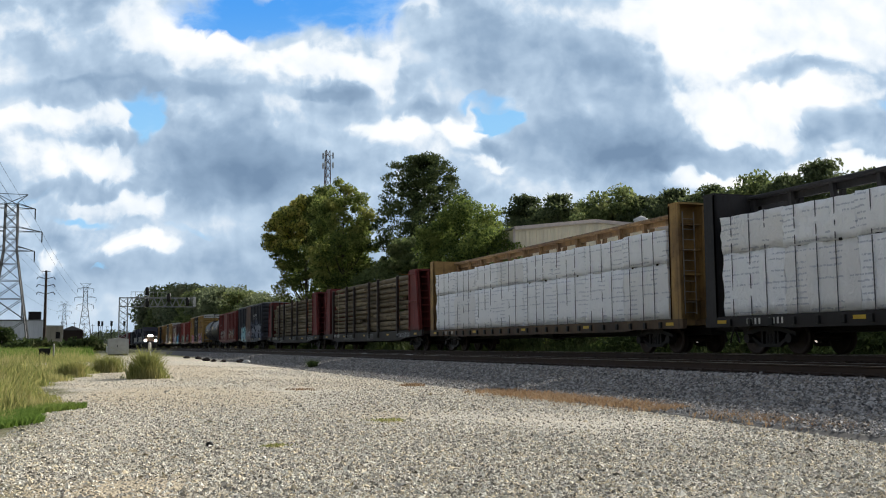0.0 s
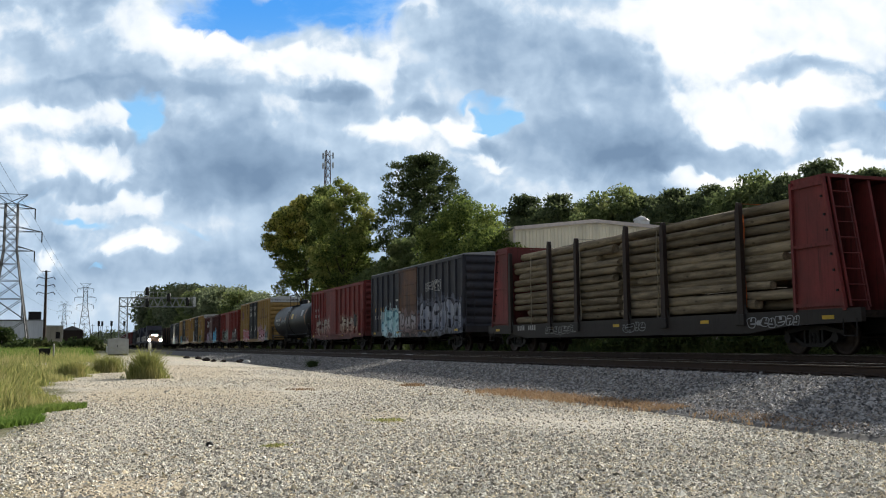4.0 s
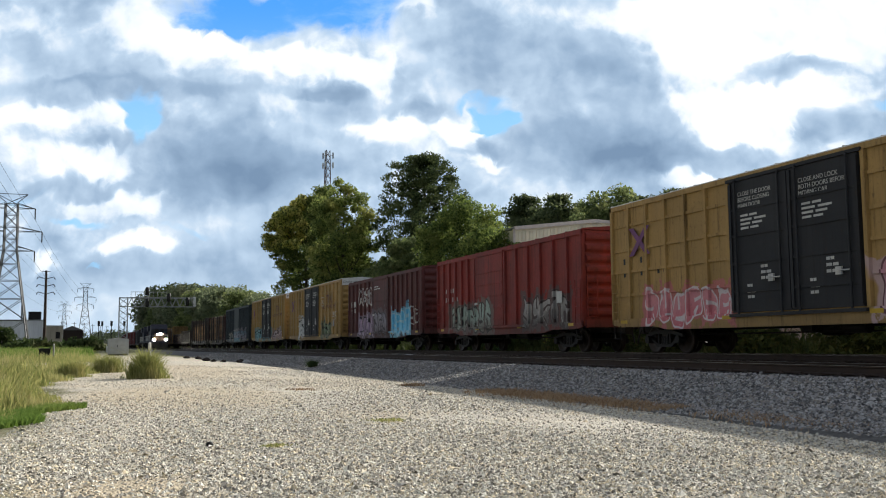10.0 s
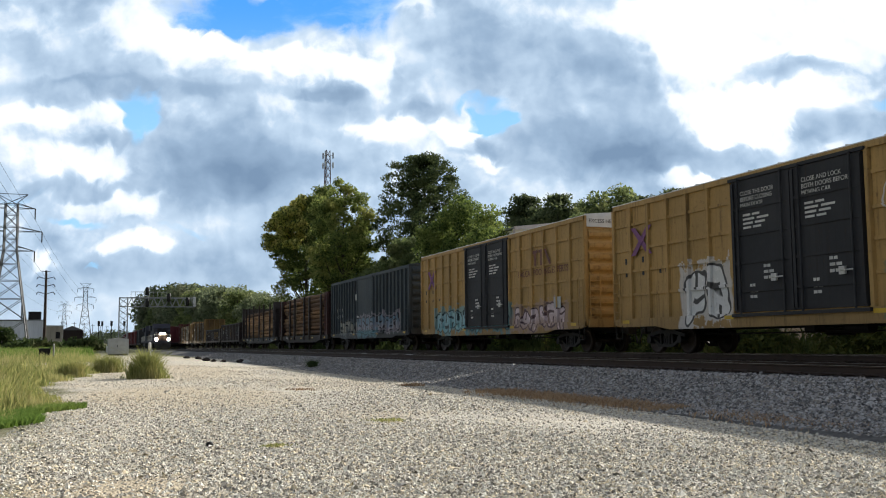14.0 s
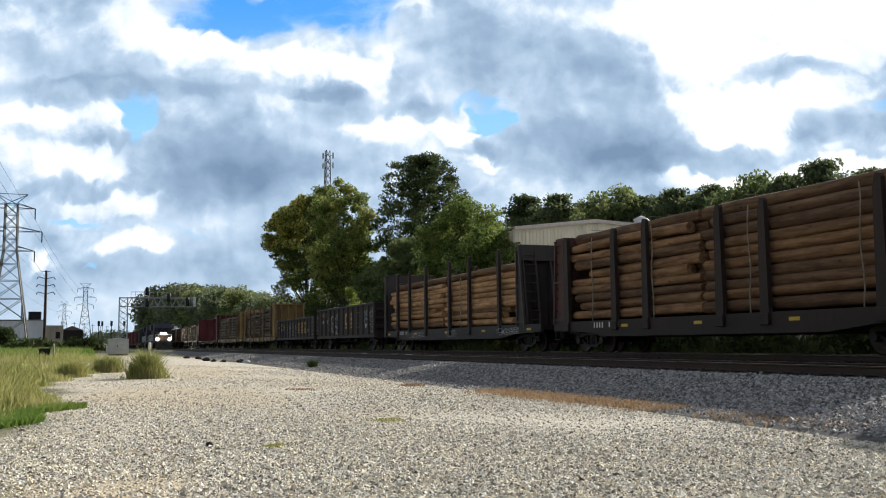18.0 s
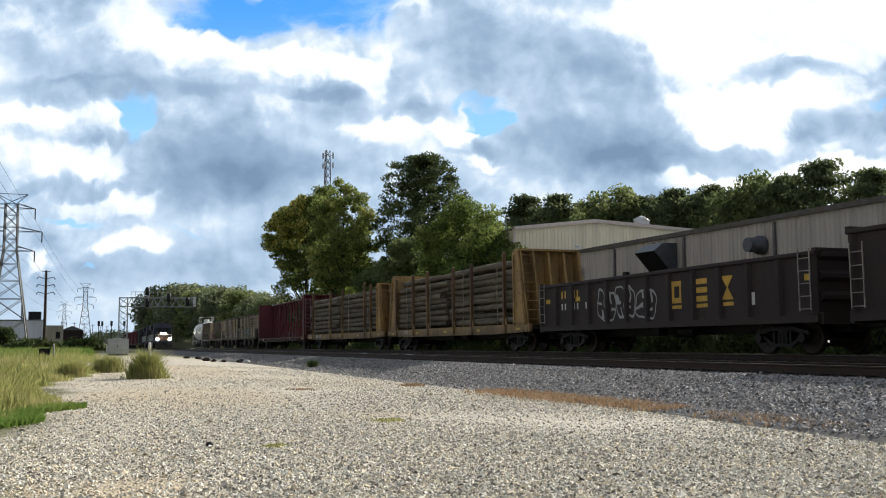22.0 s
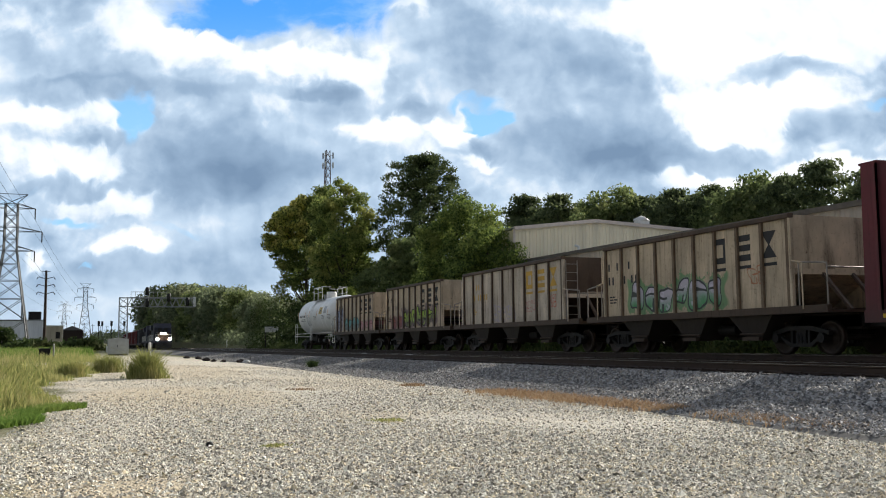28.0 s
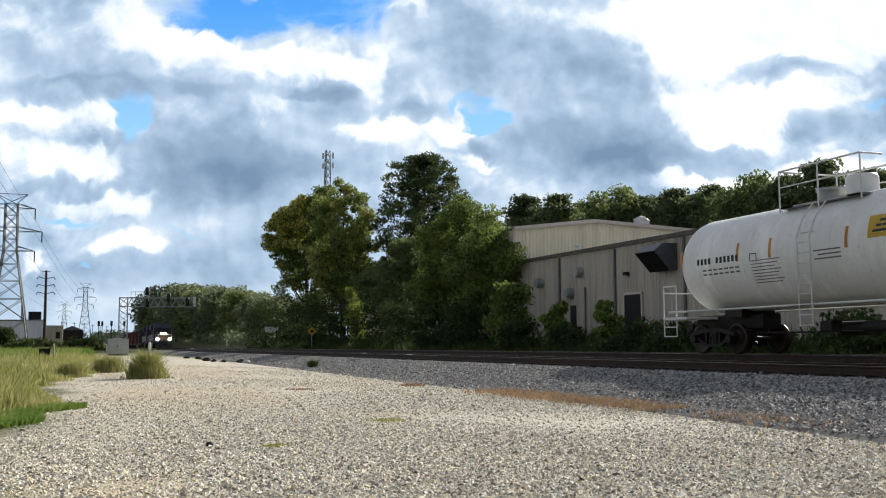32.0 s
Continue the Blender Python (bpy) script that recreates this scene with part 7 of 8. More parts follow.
shrub_spots = [(26.0, 57.5, 5.6, 3.6), (26.3, 51.4, 3.7, 1.5), (26.2, 45.2, 3.4, 1.7), (25.6, 64.5, 4.0, 3.8), (25.8, 71.0, 4.2, 4.2), (25.6, 79.0, 4.6, 4.8), (26.0, 88.0, 5.2, 5.4), (25.8, 98.0, 5.5, 6.0), (26.0, 109.0, 6.0, 6.6), (26.3, 122.0, 6.5, 7.0), (26.5, 136.0, 6.5, 7.5), (27.0, 150.0, 7.0, 7.5), (25.4, 48.5, 2.1, 2.4), (25.2, 54.0, 2.4, 2.6), (25.4, 41.5, 2.0, 3.0), (25.3, 37.0, 1.9, 3.0), (25.2, 32.0, 2.0, 3.0), (25.4, 26.5, 2.0, 3.2), (25.4, 20.0, 2.0, 3.4)]
for i, (x, y, h, wd) in enumerate(shrub_spots):
    tree((x, y, 0), h, wd, -0.25, "leafy wild shrub on the bank beyond the tracks", M_LEAF_BRUSH if i > 2 else M_LEAF_GREEN, 40 + i, 34, 0.2 * wd + 0.1, 3200, 0.11 + 0.008 * h, 0.06, 10, "shrub", "wild shrubs")

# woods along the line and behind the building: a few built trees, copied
wood_a = tree((28.0, 156.0, 0), 8.4, 7.0, 0.02, "woodland tree in the line along the tracks", M_LEAF_HAZED, 61, 110, 1.15, 7000, 0.25, 0.2, 16, group="woodland trees")
wood_b = tree((28.5, 172.0, 0), 9.8, 7.5, 0.04, "woodland tree in the line along the tracks", M_LEAF_HAZED, 62, 110, 1.2, 7000, 0.26, 0.2, 16, group="woodland trees")
wood_c = tree((28.0, 190.0, 0), 11.6, 8.0, 0.02, "woodland tree in the line along the tracks", M_LEAF_WOOD, 63, 110, 1.25, 7000, 0.27, 0.22, 16, group="woodland trees")
rnd = random.Random(8)
row = [(27.6, 208.0, 12.6), (27.0, 226.0, 13.8), (26.4, 246.0, 15.0), (26.0, 268.0, 16.6), (25.6, 292.0, 17.6), (25.2, 318.0, 19.4), (25.0, 346.0, 20.5), (24.6, 378.0, 17.0), (24.2, 412.0, 10.0), (23.6, 450.0, 7.0)]
row += [(36.0, 165.0, 9.0), (37.0, 190.0, 10.0), (36.0, 218.0, 12.0), (36.0, 250.0, 15.2), (36.0, 290.0, 17.6), (36.0, 335.0, 20.0), (38.0, 390.0, 22.5), (33.0, 200.0, 10.5), (32.0, 232.0, 13.5), (31.0, 275.0, 16.5)]
for i, (x, y, h) in enumerate(row):
    src, sh = ((wood_a, 8.4), (wood_b, 9.8), (wood_c, 11.6))[i % 3]
    k = h / sh
    c = copy_thing(src, pose(x, y, 0, 0, 0, rnd.uniform(0, 360)))
    c.scale = (k * 1.05, k * 1.05, k)
pine_a = pine((60.0, 126.0, 0), 21.5, 11.0, 0.2, "dark pine in the wood behind the building", 71, 13000, 0.26, "pines behind the building", 11, per=7, tuft=1.3)
pine_b = pine((60.0, 116.0, 0), 20.5, 10.0, 0.2, "dark pine in the wood behind the building", 72, 13000, 0.26, "pines behind the building", 12, None, per=7, tuft=1.3)
broad = tree((60.0, 101.0, 0), 20.3, 10.0, 0.1, "broadleaf tree in the wood behind the building", M_LEAF_WOOD, 73, 150, 1.7, 20000, 0.26, 0.25, 16, group="pines behind the building")
rows = [(63, 134, 20.5), (61, 108, 18.6), (62, 94, 17.2), (60, 88.5, 17.2), (61, 83, 16.6), (60, 79, 16.0), (59, 75, 17.8), (60, 70.5, 15.8), (60, 66.5, 16.3), (60, 60.5, 14.6), (61, 54, 15), (60, 48, 14.5), (62, 42, 15), (60, 36, 14), (66, 121, 21), (62, 121, 19.5), (62, 98, 17.8), (61, 86, 16.2), (63, 63.5, 14.8)]
for i, (x, y, h) in enumerate(rows):
    src, sh = ((pine_a, 21.5), (pine_b, 20.5), (broad, 20.3))[(i * 2 + i // 3) % 3]
    c = copy_thing(src, pose(x, y, 0, 0, 0, rnd.uniform(0, 360)))
    c.scale = (h / sh * 0.95, h / sh * 0.95, h / sh)

mass = []
for i in range(240):
    y = rnd.uniform(30.0, 140.0)
    mass.append(((rnd.uniform(63.0, 72.0), y, rnd.uniform(3.0, 10.5 + 0.055 * y)), (2.6, 3.0, rnd.uniform(1.6, 2.8))))
tagged(new("dense_wood", foliage("dense_wood", mass, 46000, 0.3, M_LEAF_PINE_HAZED, 9)), "dense dark foliage of the wood behind the building", "woods", kind="stuff")
brush = []
for i in range(60):
    y = 135.0 * (420.0 / 135.0) ** (i / 59)
    brush.append(((rnd.uniform(24.8, 27.5), y, rnd.uniform(0.3, 1.0)), (1.6, 4.0 + y * 0.012, rnd.uniform(1.0, 2.4))))
tagged(new("trackside_brush", foliage("trackside_brush", brush, 22000, 0.22, M_LEAF_HAZED, 6)), "low green brush along the foot of the woods", "brush", kind="stuff")
far_blobs = []
for i in range(150):
    y = rnd.uniform(560, 900)
    x = rnd.uniform(-160, 40) * y / 700
    far_blobs.append(((x, y, rnd.uniform(1.5, 4.2)), (rnd.uniform(4, 9), 5, rnd.uniform(2, 3.2))))
tagged(new("far_woods", foliage("far_woods", far_blobs, 9000, 0.9, M_LEAF_HAZED, 5)), "low dark line of far woods on the horizon", "woods", kind="stuff")
for i, (x, y, h, wd) in enumerate([(-9.5, 119.0, 3.0, 5.5), (-13.0, 126.0, 3.4, 7.0), (-4.5, 100.0, 0.9, 5.0), (0.0, 104.0, 0.9, 5.0)]):
    tree((x, y, 0), h, wd, -0.3, "round green bush at the edge of the field", M_LEAF_BRUSH, 90 + i, 30, 0.9, 3000, 0.22, 0.06, 8, "shrub", "field bushes")
tree((25.6, 93.5, 0), 6.6, 3.0, -0.1, "young pale green tree in front of the dark trees", M_LEAF_PALE, 97, 40, 0.5, 6000, 0.1, 0.07, 12)


def blades(name, pts, height, mat, label, seed, width=0.012, lean=0.35, category="grass"):
    """Grass as single bent blades in one mesh."""
    r = np.random.default_rng(seed)
    n = len(pts)
    a = r.uniform(0, 2 * np.pi, n)
    h = height * r.uniform(0.5, 1.2, n)
    side = np.stack([np.cos(a), np.sin(a), np.zeros(n)], -1) * (width * r.uniform(0.6, 1.4, n))[:, None]
    ln = np.stack([r.normal(0, lean, n) * h, r.normal(0, lean, n) * h, np.zeros(n)], -1)
    base = np.concatenate([pts, np.zeros((n, 1))], 1) if pts.shape[1] == 2 else pts
    mid = base + ln * 0.35 + np.stack([np.zeros(n), np.zeros(n), h * 0.6], -1)
    tip = base + ln + np.stack([np.zeros(n), np.zeros(n), h], -1)
    v = np.stack([base - side, base + side, mid + side * 0.8, mid - side * 0.8, tip], 1).reshape(-1, 3)
    k = np.arange(n)[:, None] * 5
    f = np.concatenate([k + np.array([[0, 1, 2]]), k + np.array([[0, 2, 3]]), k + np.array([[3, 2, 4]])])
    return tagged(new(name, raw_mesh(name, v, f, mat)), label, category, kind="stuff")


rg = np.random.default_rng(17)


def edge_of_grass(y):
    """How far the tall grass reaches towards the lot at each distance."""
    return np.interp(y, [13, 15, 17, 19, 21, 24, 28, 33, 38, 45, 60, 80], [-1.6, -1.2, -0.75, -0.35, -0.5, -1.1, -0.9, 0.0, 0.7, 0.9, 0.9, 1.1]) + 0.25 * np.sin(y * 2.1)


n = 40000
gy = 15.5 * (110.0 / 15.5) ** rg.random(n)
gx = edge_of_grass(gy) - rg.gamma(1.3, 1.0, n) * (0.6 + gy * 0.05)
keep = (gx > -0.22 * gy - 1.0) & (np.abs(gy - 47.5) > 5.0 + rg.normal(0, 0.8, n))
gx, gy = gx[keep], gy[keep]
tall = np.clip((edge_of_grass(gy) - gx) * 0.35 + 0.12, 0.12, 0.62) * (0.55 + 0.6 * np.sin(gx * 1.7 + gy * 0.9) ** 2) * np.interp(gy, [20, 40], [1.0, 0.75])
blades("tall_grass", np.stack([gx, gy], -1), tall, M_GRASS, "tall yellow-green grass and weeds beside the lot", 18, 0.013 + 0.0, 0.3)
n = 16000
gy = 13.6 + 5.2 * rg.random(n)
gx = edge_of_grass(gy) + 0.25 - rg.gamma(1.2, 0.6, n)
blades("short_grass", np.stack([gx, gy], -1), np.full(n, 0.11), M_GRASS_LOW, "short bright green grass at the edge of the gravel", 19, 0.01, 0.5)
n = 20000
gy, gx = rg.uniform(60, 170, n), rg.uniform(-26, 0.6, n)
blades("field_weeds", np.stack([gx, gy], -1), np.full(n, 0.55), M_GRASS_LOW, "rough green weeds of the far field", 24, 0.03, 0.4)
n = 32000
gy = 12.0 * (150.0 / 12.0) ** rg.random(n)
gx = 22.6 + 6.6 * rg.random(n) ** 1.2
blades("bank_weeds", np.stack([gx, gy, ground_z(gx, gy)], -1), 0.3 + 0.3 * (gx - 22.6) ** 0.8 * rg.uniform(0.4, 1.3, n), M_LEAF_BRUSH, "tangled weeds on the bank beyond the tracks", 20, 0.045, 0.45)

mound = thing("grass_clump", "round clump of tall green and straw grass on the gravel", "grass", (1.85, 31.2, 0))
d = rg.normal(0, 0.22, (2600, 2))
hh = np.clip(0.98 - 1.15 * np.hypot(d[:, 0], d[:, 1]), 0.12, 1)
cl = blades("tuft", d * np.array([1.05, 0.9]), hh, M_GRASS, "", 21, 0.011, 0.35)
cl.parent = mound
for key in ("category",):
    if key in cl:
        del cl[key]
for spot, count, spread, hgt, mat, label in (((-0.3, 33.5), 900, 0.35, 0.55, M_GRASS, "clump of tall grass"), ((0.9, 37.5), 1100, 0.45, 0.6, M_GRASS, "clump of tall grass"), ((9.9, 43.8), 260, 0.22, 0.35, M_LEAF_BRUSH, "small weed growing in the ballast"), ((2.1, 11.2), 200, 0.14, 0.03, M_GRASS, "tiny green weed in the gravel"), ((4.3, 13.9), 260, 0.25, 0.03, M_GRASS, "tiny green weed in the gravel"), ((4.9, 22.8), 120, 0.3, 0.05, M_DRY, "dry weed in the gravel"), ((8.15, 24.2), 420, 0.28, 0.07, M_DRY, "reddish dry weed in the gravel")):
    t = thing("weed_clump", label + " on the lot" if "lot" not in label and "gravel" not in label and "ballast" not in label else label, "weed", (*spot, float(np.interp(spot[0], [9.6, 11.6], [0.06, BED])) + grade(spot[1]) if spot[0] > 9.5 else float(ground_z(*spot))), "weed clumps")
    o = blades("tuft", rg.normal(0, spread * 0.5, (count, 2)), np.full(count, hgt), mat, "", int(spot[1] * 10), 0.01, 0.4)
    o.parent = t
    for key in ("category",):
        if key in o:
            del o[key]
n = 9000
k = rg.random(n)
dy = 9.6 + 10.2 * k
patchy = np.where(np.abs(dy - 12.8) < 0.7, -0.8, 0.3) + 0.5 * np.sin(dy * 5.1 + 1) + rg.normal(0, 0.5, n) > 0.0
dx = np.interp(dy, [9.6, 12, 15, 19.8], [9.45, 9.2, 9.05, 8.5]) + rg.normal(0, 0.3, n)
blades("dry_weeds", np.stack([dx[patchy], dy[patchy], 0.02 + np.zeros(patchy.sum())], -1), np.full(patchy.sum(), 0.09), M_DRY, "low orange-brown dead weeds along the foot of the ballast", 22, 0.009, 0.6, "weeds")

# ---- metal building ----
# tan gable raised, grey-tan low wall lowered: part of their lighting is in the colour
M_CLAD_LIT = sheet_metal("brightened_tan_cladding", (0.95, 0.85, 0.64))
M_CLAD_GREY_DIM = sheet_metal("dimmed_grey_tan_cladding", (0.50, 0.44, 0.37))
M_TRIM = plain("building_trim", (0.72, 0.62, 0.56), 0.4, 0.1, 0.1)
M_GUTTER = plain("dark_gutter", (0.17, 0.16, 0.15), 0.5, 0.2, 0.2)
M_DUCT = plain("grey_duct", (0.11, 0.115, 0.125), 0.5, 0.4, 0.2)

factory = thing("metal_building", "long low tan metal building with a taller gabled hall", "building", (0, 0, 0))
WX, TOP = 30.0, 6.55
outline = [(0.16, 0.0)]
for i in range(24):
    y = 0.15 + i * 0.3
    outline += [(0.0, y - 0.05), (-0.04, y - 0.01), (-0.04, y + 0.04), (0.0, y + 0.08)]
outline += [(0.0, 7.2), (0.16, 7.2)]
bay = Shape().prism([(0.16, 0.0), (0.0, 0.0)] + outline[1:], 0.0, TOP, "z")
bay_mesh = bay.mesh("wall_panel", M_CLAD_GREY_DIM)
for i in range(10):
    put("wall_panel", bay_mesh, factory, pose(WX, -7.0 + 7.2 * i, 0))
    part("downspout", Shape().box(WX - 0.15, WX - 0.042, -7.06 + 7.2 * i, -6.92 + 7.2 * i, 0.0, TOP - 0.1, 0.02), M_GUTTER, factory)
part("gutter", Shape().prism([(WX - 0.18, TOP - 0.02), (WX + 0.02, TOP - 0.02), (WX + 0.02, TOP + 0.2), (WX - 0.24, TOP + 0.2)], -7.2, 65.2), M_GUTTER, factory)
part("roof", Shape().prism([(WX + 0.02, TOP + 0.02), (52.0, TOP + 0.9), (52.0, TOP + 1.0), (WX + 0.02, TOP + 0.14)], -7.2, 64.9), M_GALV, factory)
part("end_wall", Shape().box(WX + 0.16, 52.0, -7.1, -6.95, 0, TOP), M_CLAD_GREY_DIM, factory)
part("rear_wall", Shape().box(51.85, 52.0, -6.95, 71.0, 0, TOP), M_CLAD_GREY_DIM, factory)
hall = [(29.85, 9.17), (36.7, 9.97), (47.0, 9.45)]
gable = Shape().prism([(29.85, 0)] + hall + [(47.0, 0)], 65.02, 65.2)
ribs = Shape()
for i in range(57):
    x = 30.0 + 0.3 * i
    zt = np.interp(x, [p[0] for p in hall], [p[1] for p in hall]) - 0.25
    ribs.prism([(x - 0.03, 64.96), (x + 0.03, 64.96), (x + 0.07, 65.02), (x - 0.07, 65.02)], 6.0, float(zt), "z")
part("gable_wall", gable, M_CLAD_LIT, factory)
tagged(part("cladding_rib", ribs, M_CLAD_LIT, factory), kind="stuff")
part("side_wall", Shape().box(29.85, 30.0, 65.2, 71, 0, 9.1), M_CLAD_LIT, factory)
part("hall_roof", Shape().prism([(29.8, 9.2), (36.7, 10.02), (47.2, 9.5), (47.2, 9.62), (36.7, 10.14), (29.8, 9.32)], 64.85, 71), M_GALV, factory)
for (x0, z0), (x1, z1) in zip(hall, hall[1:]):
    part("rake_trim", Shape().beam((x0, 64.8, z0 + 0.06), (x1, 64.8, z1 + 0.06), 0.12, 0.26), M_TRIM, factory)
part("corner_trim", Shape().box(29.78, 29.95, 64.86, 64.95, 6.8, 9.1), M_TRIM, factory)
cup = part("roof_vent", Shape().box(41.4, 42.3, 66.0, 66.9, 9.6, 10.4), M_WHITE, factory, "white ridge ventilator")
part("vent_cap", Shape().lathe([(0.0, 0.75), (0.12, 0.75), (0.4, 0.1), (0.42, 0.0)], (41.85, 66.45, 10.4), "z", 4), M_WHITE, cup)
part("vent_pipe", Shape().tube((34.5, 63.5, 6.7), (34.5, 63.5, 7.9), 0.09, n=10).tube((34.5, 63.5, 7.85), (34.2, 63.5, 7.95), 0.09, n=10), M_WHITE, factory)
part("door", Shape().box(WX - 0.07, WX + 0.01, 47.8, 49.6, 0.9, 3.6), M_STEEL_DARK, factory, "dark roll-up door")
part("door_frame", Shape().box(WX - 0.09, WX - 0.042, 47.65, 47.8, 0.9, 3.7).box(WX - 0.09, WX - 0.042, 49.6, 49.75, 0.9, 3.7).box(WX - 0.09, WX - 0.042, 47.65, 49.75, 3.61, 3.75), M_TRIM, factory)
part("wall_lamp", Shape().box(WX - 0.3, WX - 0.04, 49.0, 49.35, 4.75, 4.95, 0.02), M_STEEL_DARK, factory)
# no hole is cut: a black plate draws the dark of the opening
part("wall_opening", Shape().box(WX - 0.06, WX + 0.01, 55.6, 56.4, 1.8, 3.2), M_STEEL_BLACK, factory)
for y, z in ((60.6, 4.9), (54.9, 5.3), (56.2, 4.0)):
    part("exhaust_fan", Shape().lathe([(-0.5, 0.32), (-0.2, 0.36), (-0.04, 0.36)], (WX, y, z), "x", 14), M_GALV, factory)
part("conduit", Shape().tube((WX - 0.1, 54.3, 1.0), (WX - 0.1, 54.3, 4.3), 0.05, n=8), M_GUTTER, factory)
hood = Shape().prism([(WX - 0.04, 4.75), (WX - 0.04, 6.2), (WX - 0.9, 6.2), (WX - 1.5, 5.75), (WX - 0.55, 4.75)], 44.1, 46.0)
part("duct_hood", hood, M_DUCT, factory, "dark grey sheet-metal exhaust hood")
# black sheet across the hood draws the dark of its inside
part("hood_mouth", Shape().prism([(WX - 1.53, 5.75), (WX - 0.58, 4.72), (WX - 0.6, 4.70), (WX - 1.56, 5.73)], 44.15, 45.95), M_STEEL_BLACK, factory)
part("wall_vent", Shape().lathe([(-0.9, 0.34), (-0.3, 0.36), (-0.3, 0.45), (-0.04, 0.45)], (WX, 37.15, 5.45), "x", 16), M_DUCT, factory)

shed = thing("grey_shed", "grey block building half hidden behind the trees", "building", (0, 0, 0))
part("wall", Shape().box(42, 54, 128, 128.3, 0, 9.0).box(42, 42.3, 128.3, 150, 0, 9.0), M_CLAD_GREY_DIM, shed)
part("roof", Shape().box(41.7, 54.3, 127.7, 150, 9.0, 9.3), M_GUTTER, shed)


# ---- lattice towers, poles, wires ----
def pylon(at, height, label, k=1.0, turn=0):
    t = thing("transmission_tower", label, "pylon", at, "transmission towers", turn=turn)
    base, waist, top = 4.1 * k, 1.3 * k, 1.2 * k
    zw = height * 0.62
    corner = lambda z: base + (waist - base) * z / zw if z < zw else waist + (top - waist) * (z - zw) / (height - zw)
    for sx in (-1, 1):
        for sy in (-1, 1):
            leg = Shape()
            for z0, z1 in ((0, zw), (zw, height * 0.93)):
                leg.beam((sx * corner(z0), sy * corner(z0), z0), (sx * corner(z1), sy * corner(z1), z1), 0.26 * k, 0.26 * k)
            part("leg", leg, M_LATTICE, t)
    levels = [0.0, 0.16, 0.30, 0.42, 0.53, 0.62, 0.70, 0.78, 0.86, 0.93]
    for a, b in zip(levels, levels[1:]):
        br = Shape()
        z0, z1 = a * height, b * height
        c0, c1 = corner(z0), corner(z1)
        for sy in (-1, 1):
            br.beam((-c0, sy * c0, z0), (c1, sy * c1, z1), 0.13 * k).beam((c0, sy * c0, z0), (-c1, sy * c1, z1), 0.13 * k)
            br.beam((sy * c0, -c0, z0), (sy * c1, c1, z1), 0.13 * k).beam((sy * c0, c0, z0), (sy * c1, -c1, z1), 0.13 * k)
            br.beam((-c1, sy * c1, z1), (c1, sy * c1, z1), 0.12 * k)
        tagged(part("bracing", br, M_LATTICE, t), kind="stuff")
    for zf, reach in ((0.905, 4.7), (0.75, 6.2), (0.62, 4.8)):
        z = zf * height
        for s in (-1, 1):
            arm = Shape()
            c = corner(z)
            for sy in (-1, 1):
                arm.beam((s * c, sy * c, z + 1.0 * k), (s * reach * k, 0, z), 0.13 * k).beam((s * c, sy * c, z), (s * reach * k, 0, z), 0.13 * k)
            part("cross_arm", arm, M_LATTICE, t)
            part("insulator", Shape().tube((s * reach * k, 0, z), (s * reach * k, 0, z - 2.3 * k), 0.13 * k, n=6), M_STEEL_DARK, t)
    for s in (-1, 1):
        part("earth_peak", Shape().beam((s * top * 0.6, 0, height * 0.93), (s * 3.2 * k, 0, height), 0.14 * k).beam((-s * top, 0, height * 0.93), (s * 3.2 * k, 0, height), 0.12 * k), M_LATTICE, t)
    part("top_bar", Shape().beam((-3.2 * k, 0, height), (3.2 * k, 0, height), 0.12 * k), M_LATTICE, t)
    return t


pylon((-15.2, 225.5, 0), 32.4, "tall grey steel lattice transmission tower")
pylon((0.6, 600.0, 0), 33.2, "far grey steel lattice transmission tower", 0.95)
pylon((-16.0, 900.0, 0), 33.0, "very far steel lattice transmission tower", 0.95)
wires = thing("power_lines", "thin power lines strung between the towers", "power line", (0, 0, 0))
for reach, z in ((4.7, 27.0), (6.2, 22.0), (4.8, 17.8)):
    for s in (-1, 1):
        w3 = Shape()
        a, b = Vector((-15.2 + s * reach, 225.5, z)), Vector((0.6 + s * reach, 600, z + 0.5))
        pts = [a.lerp(b, i / 8) - Vector((0, 0, 10 * (i / 8) * (1 - i / 8) * 4 * 0.55)) for i in range(9)]
        for p, q in zip(pts, pts[1:]):
            w3.tube(p, q, 0.025, n=4, caps=False)
        c = Vector((-20.0 + s * reach, -60.0, z + 6))
        pts = [a.lerp(c, i / 8) - Vector((0, 0, 6 * (i / 8) * (1 - i / 8) * 4 * 0.5)) for i in range(9)]
        for p, q in zip(pts, pts[1:]):
            w3.tube(p, q, 0.02, n=4, caps=False)
        part("wire", w3, M_STEEL_DARK, wires)
pole = thing("utility_pole", "dark weathered utility pole with upswept cross-arms", "pole", (-7.7, 220.0, 0))
part("shaft", Shape().tube((0, 0, -0.2), (0, 0, 15.6), 0.36, 0.22, 10), M_RAIL, pole)
for z in (14.0, 12.4, 10.8):
    for s in (-1, 1):
        part("cross_arm", Shape().beam((0, 0, z - 0.2), (s * 1.5, 0, z + 0.25), 0.14).tube((s * 1.5, 0, z + 0.25), (s * 1.85, 0, z - 0.3), 0.09, n=6), M_STEEL_DARK, pole)
part("top_arm", Shape().beam((-0.9, 0, 15.4), (0.9, 0, 15.4), 0.1), M_STEEL_DARK, pole)
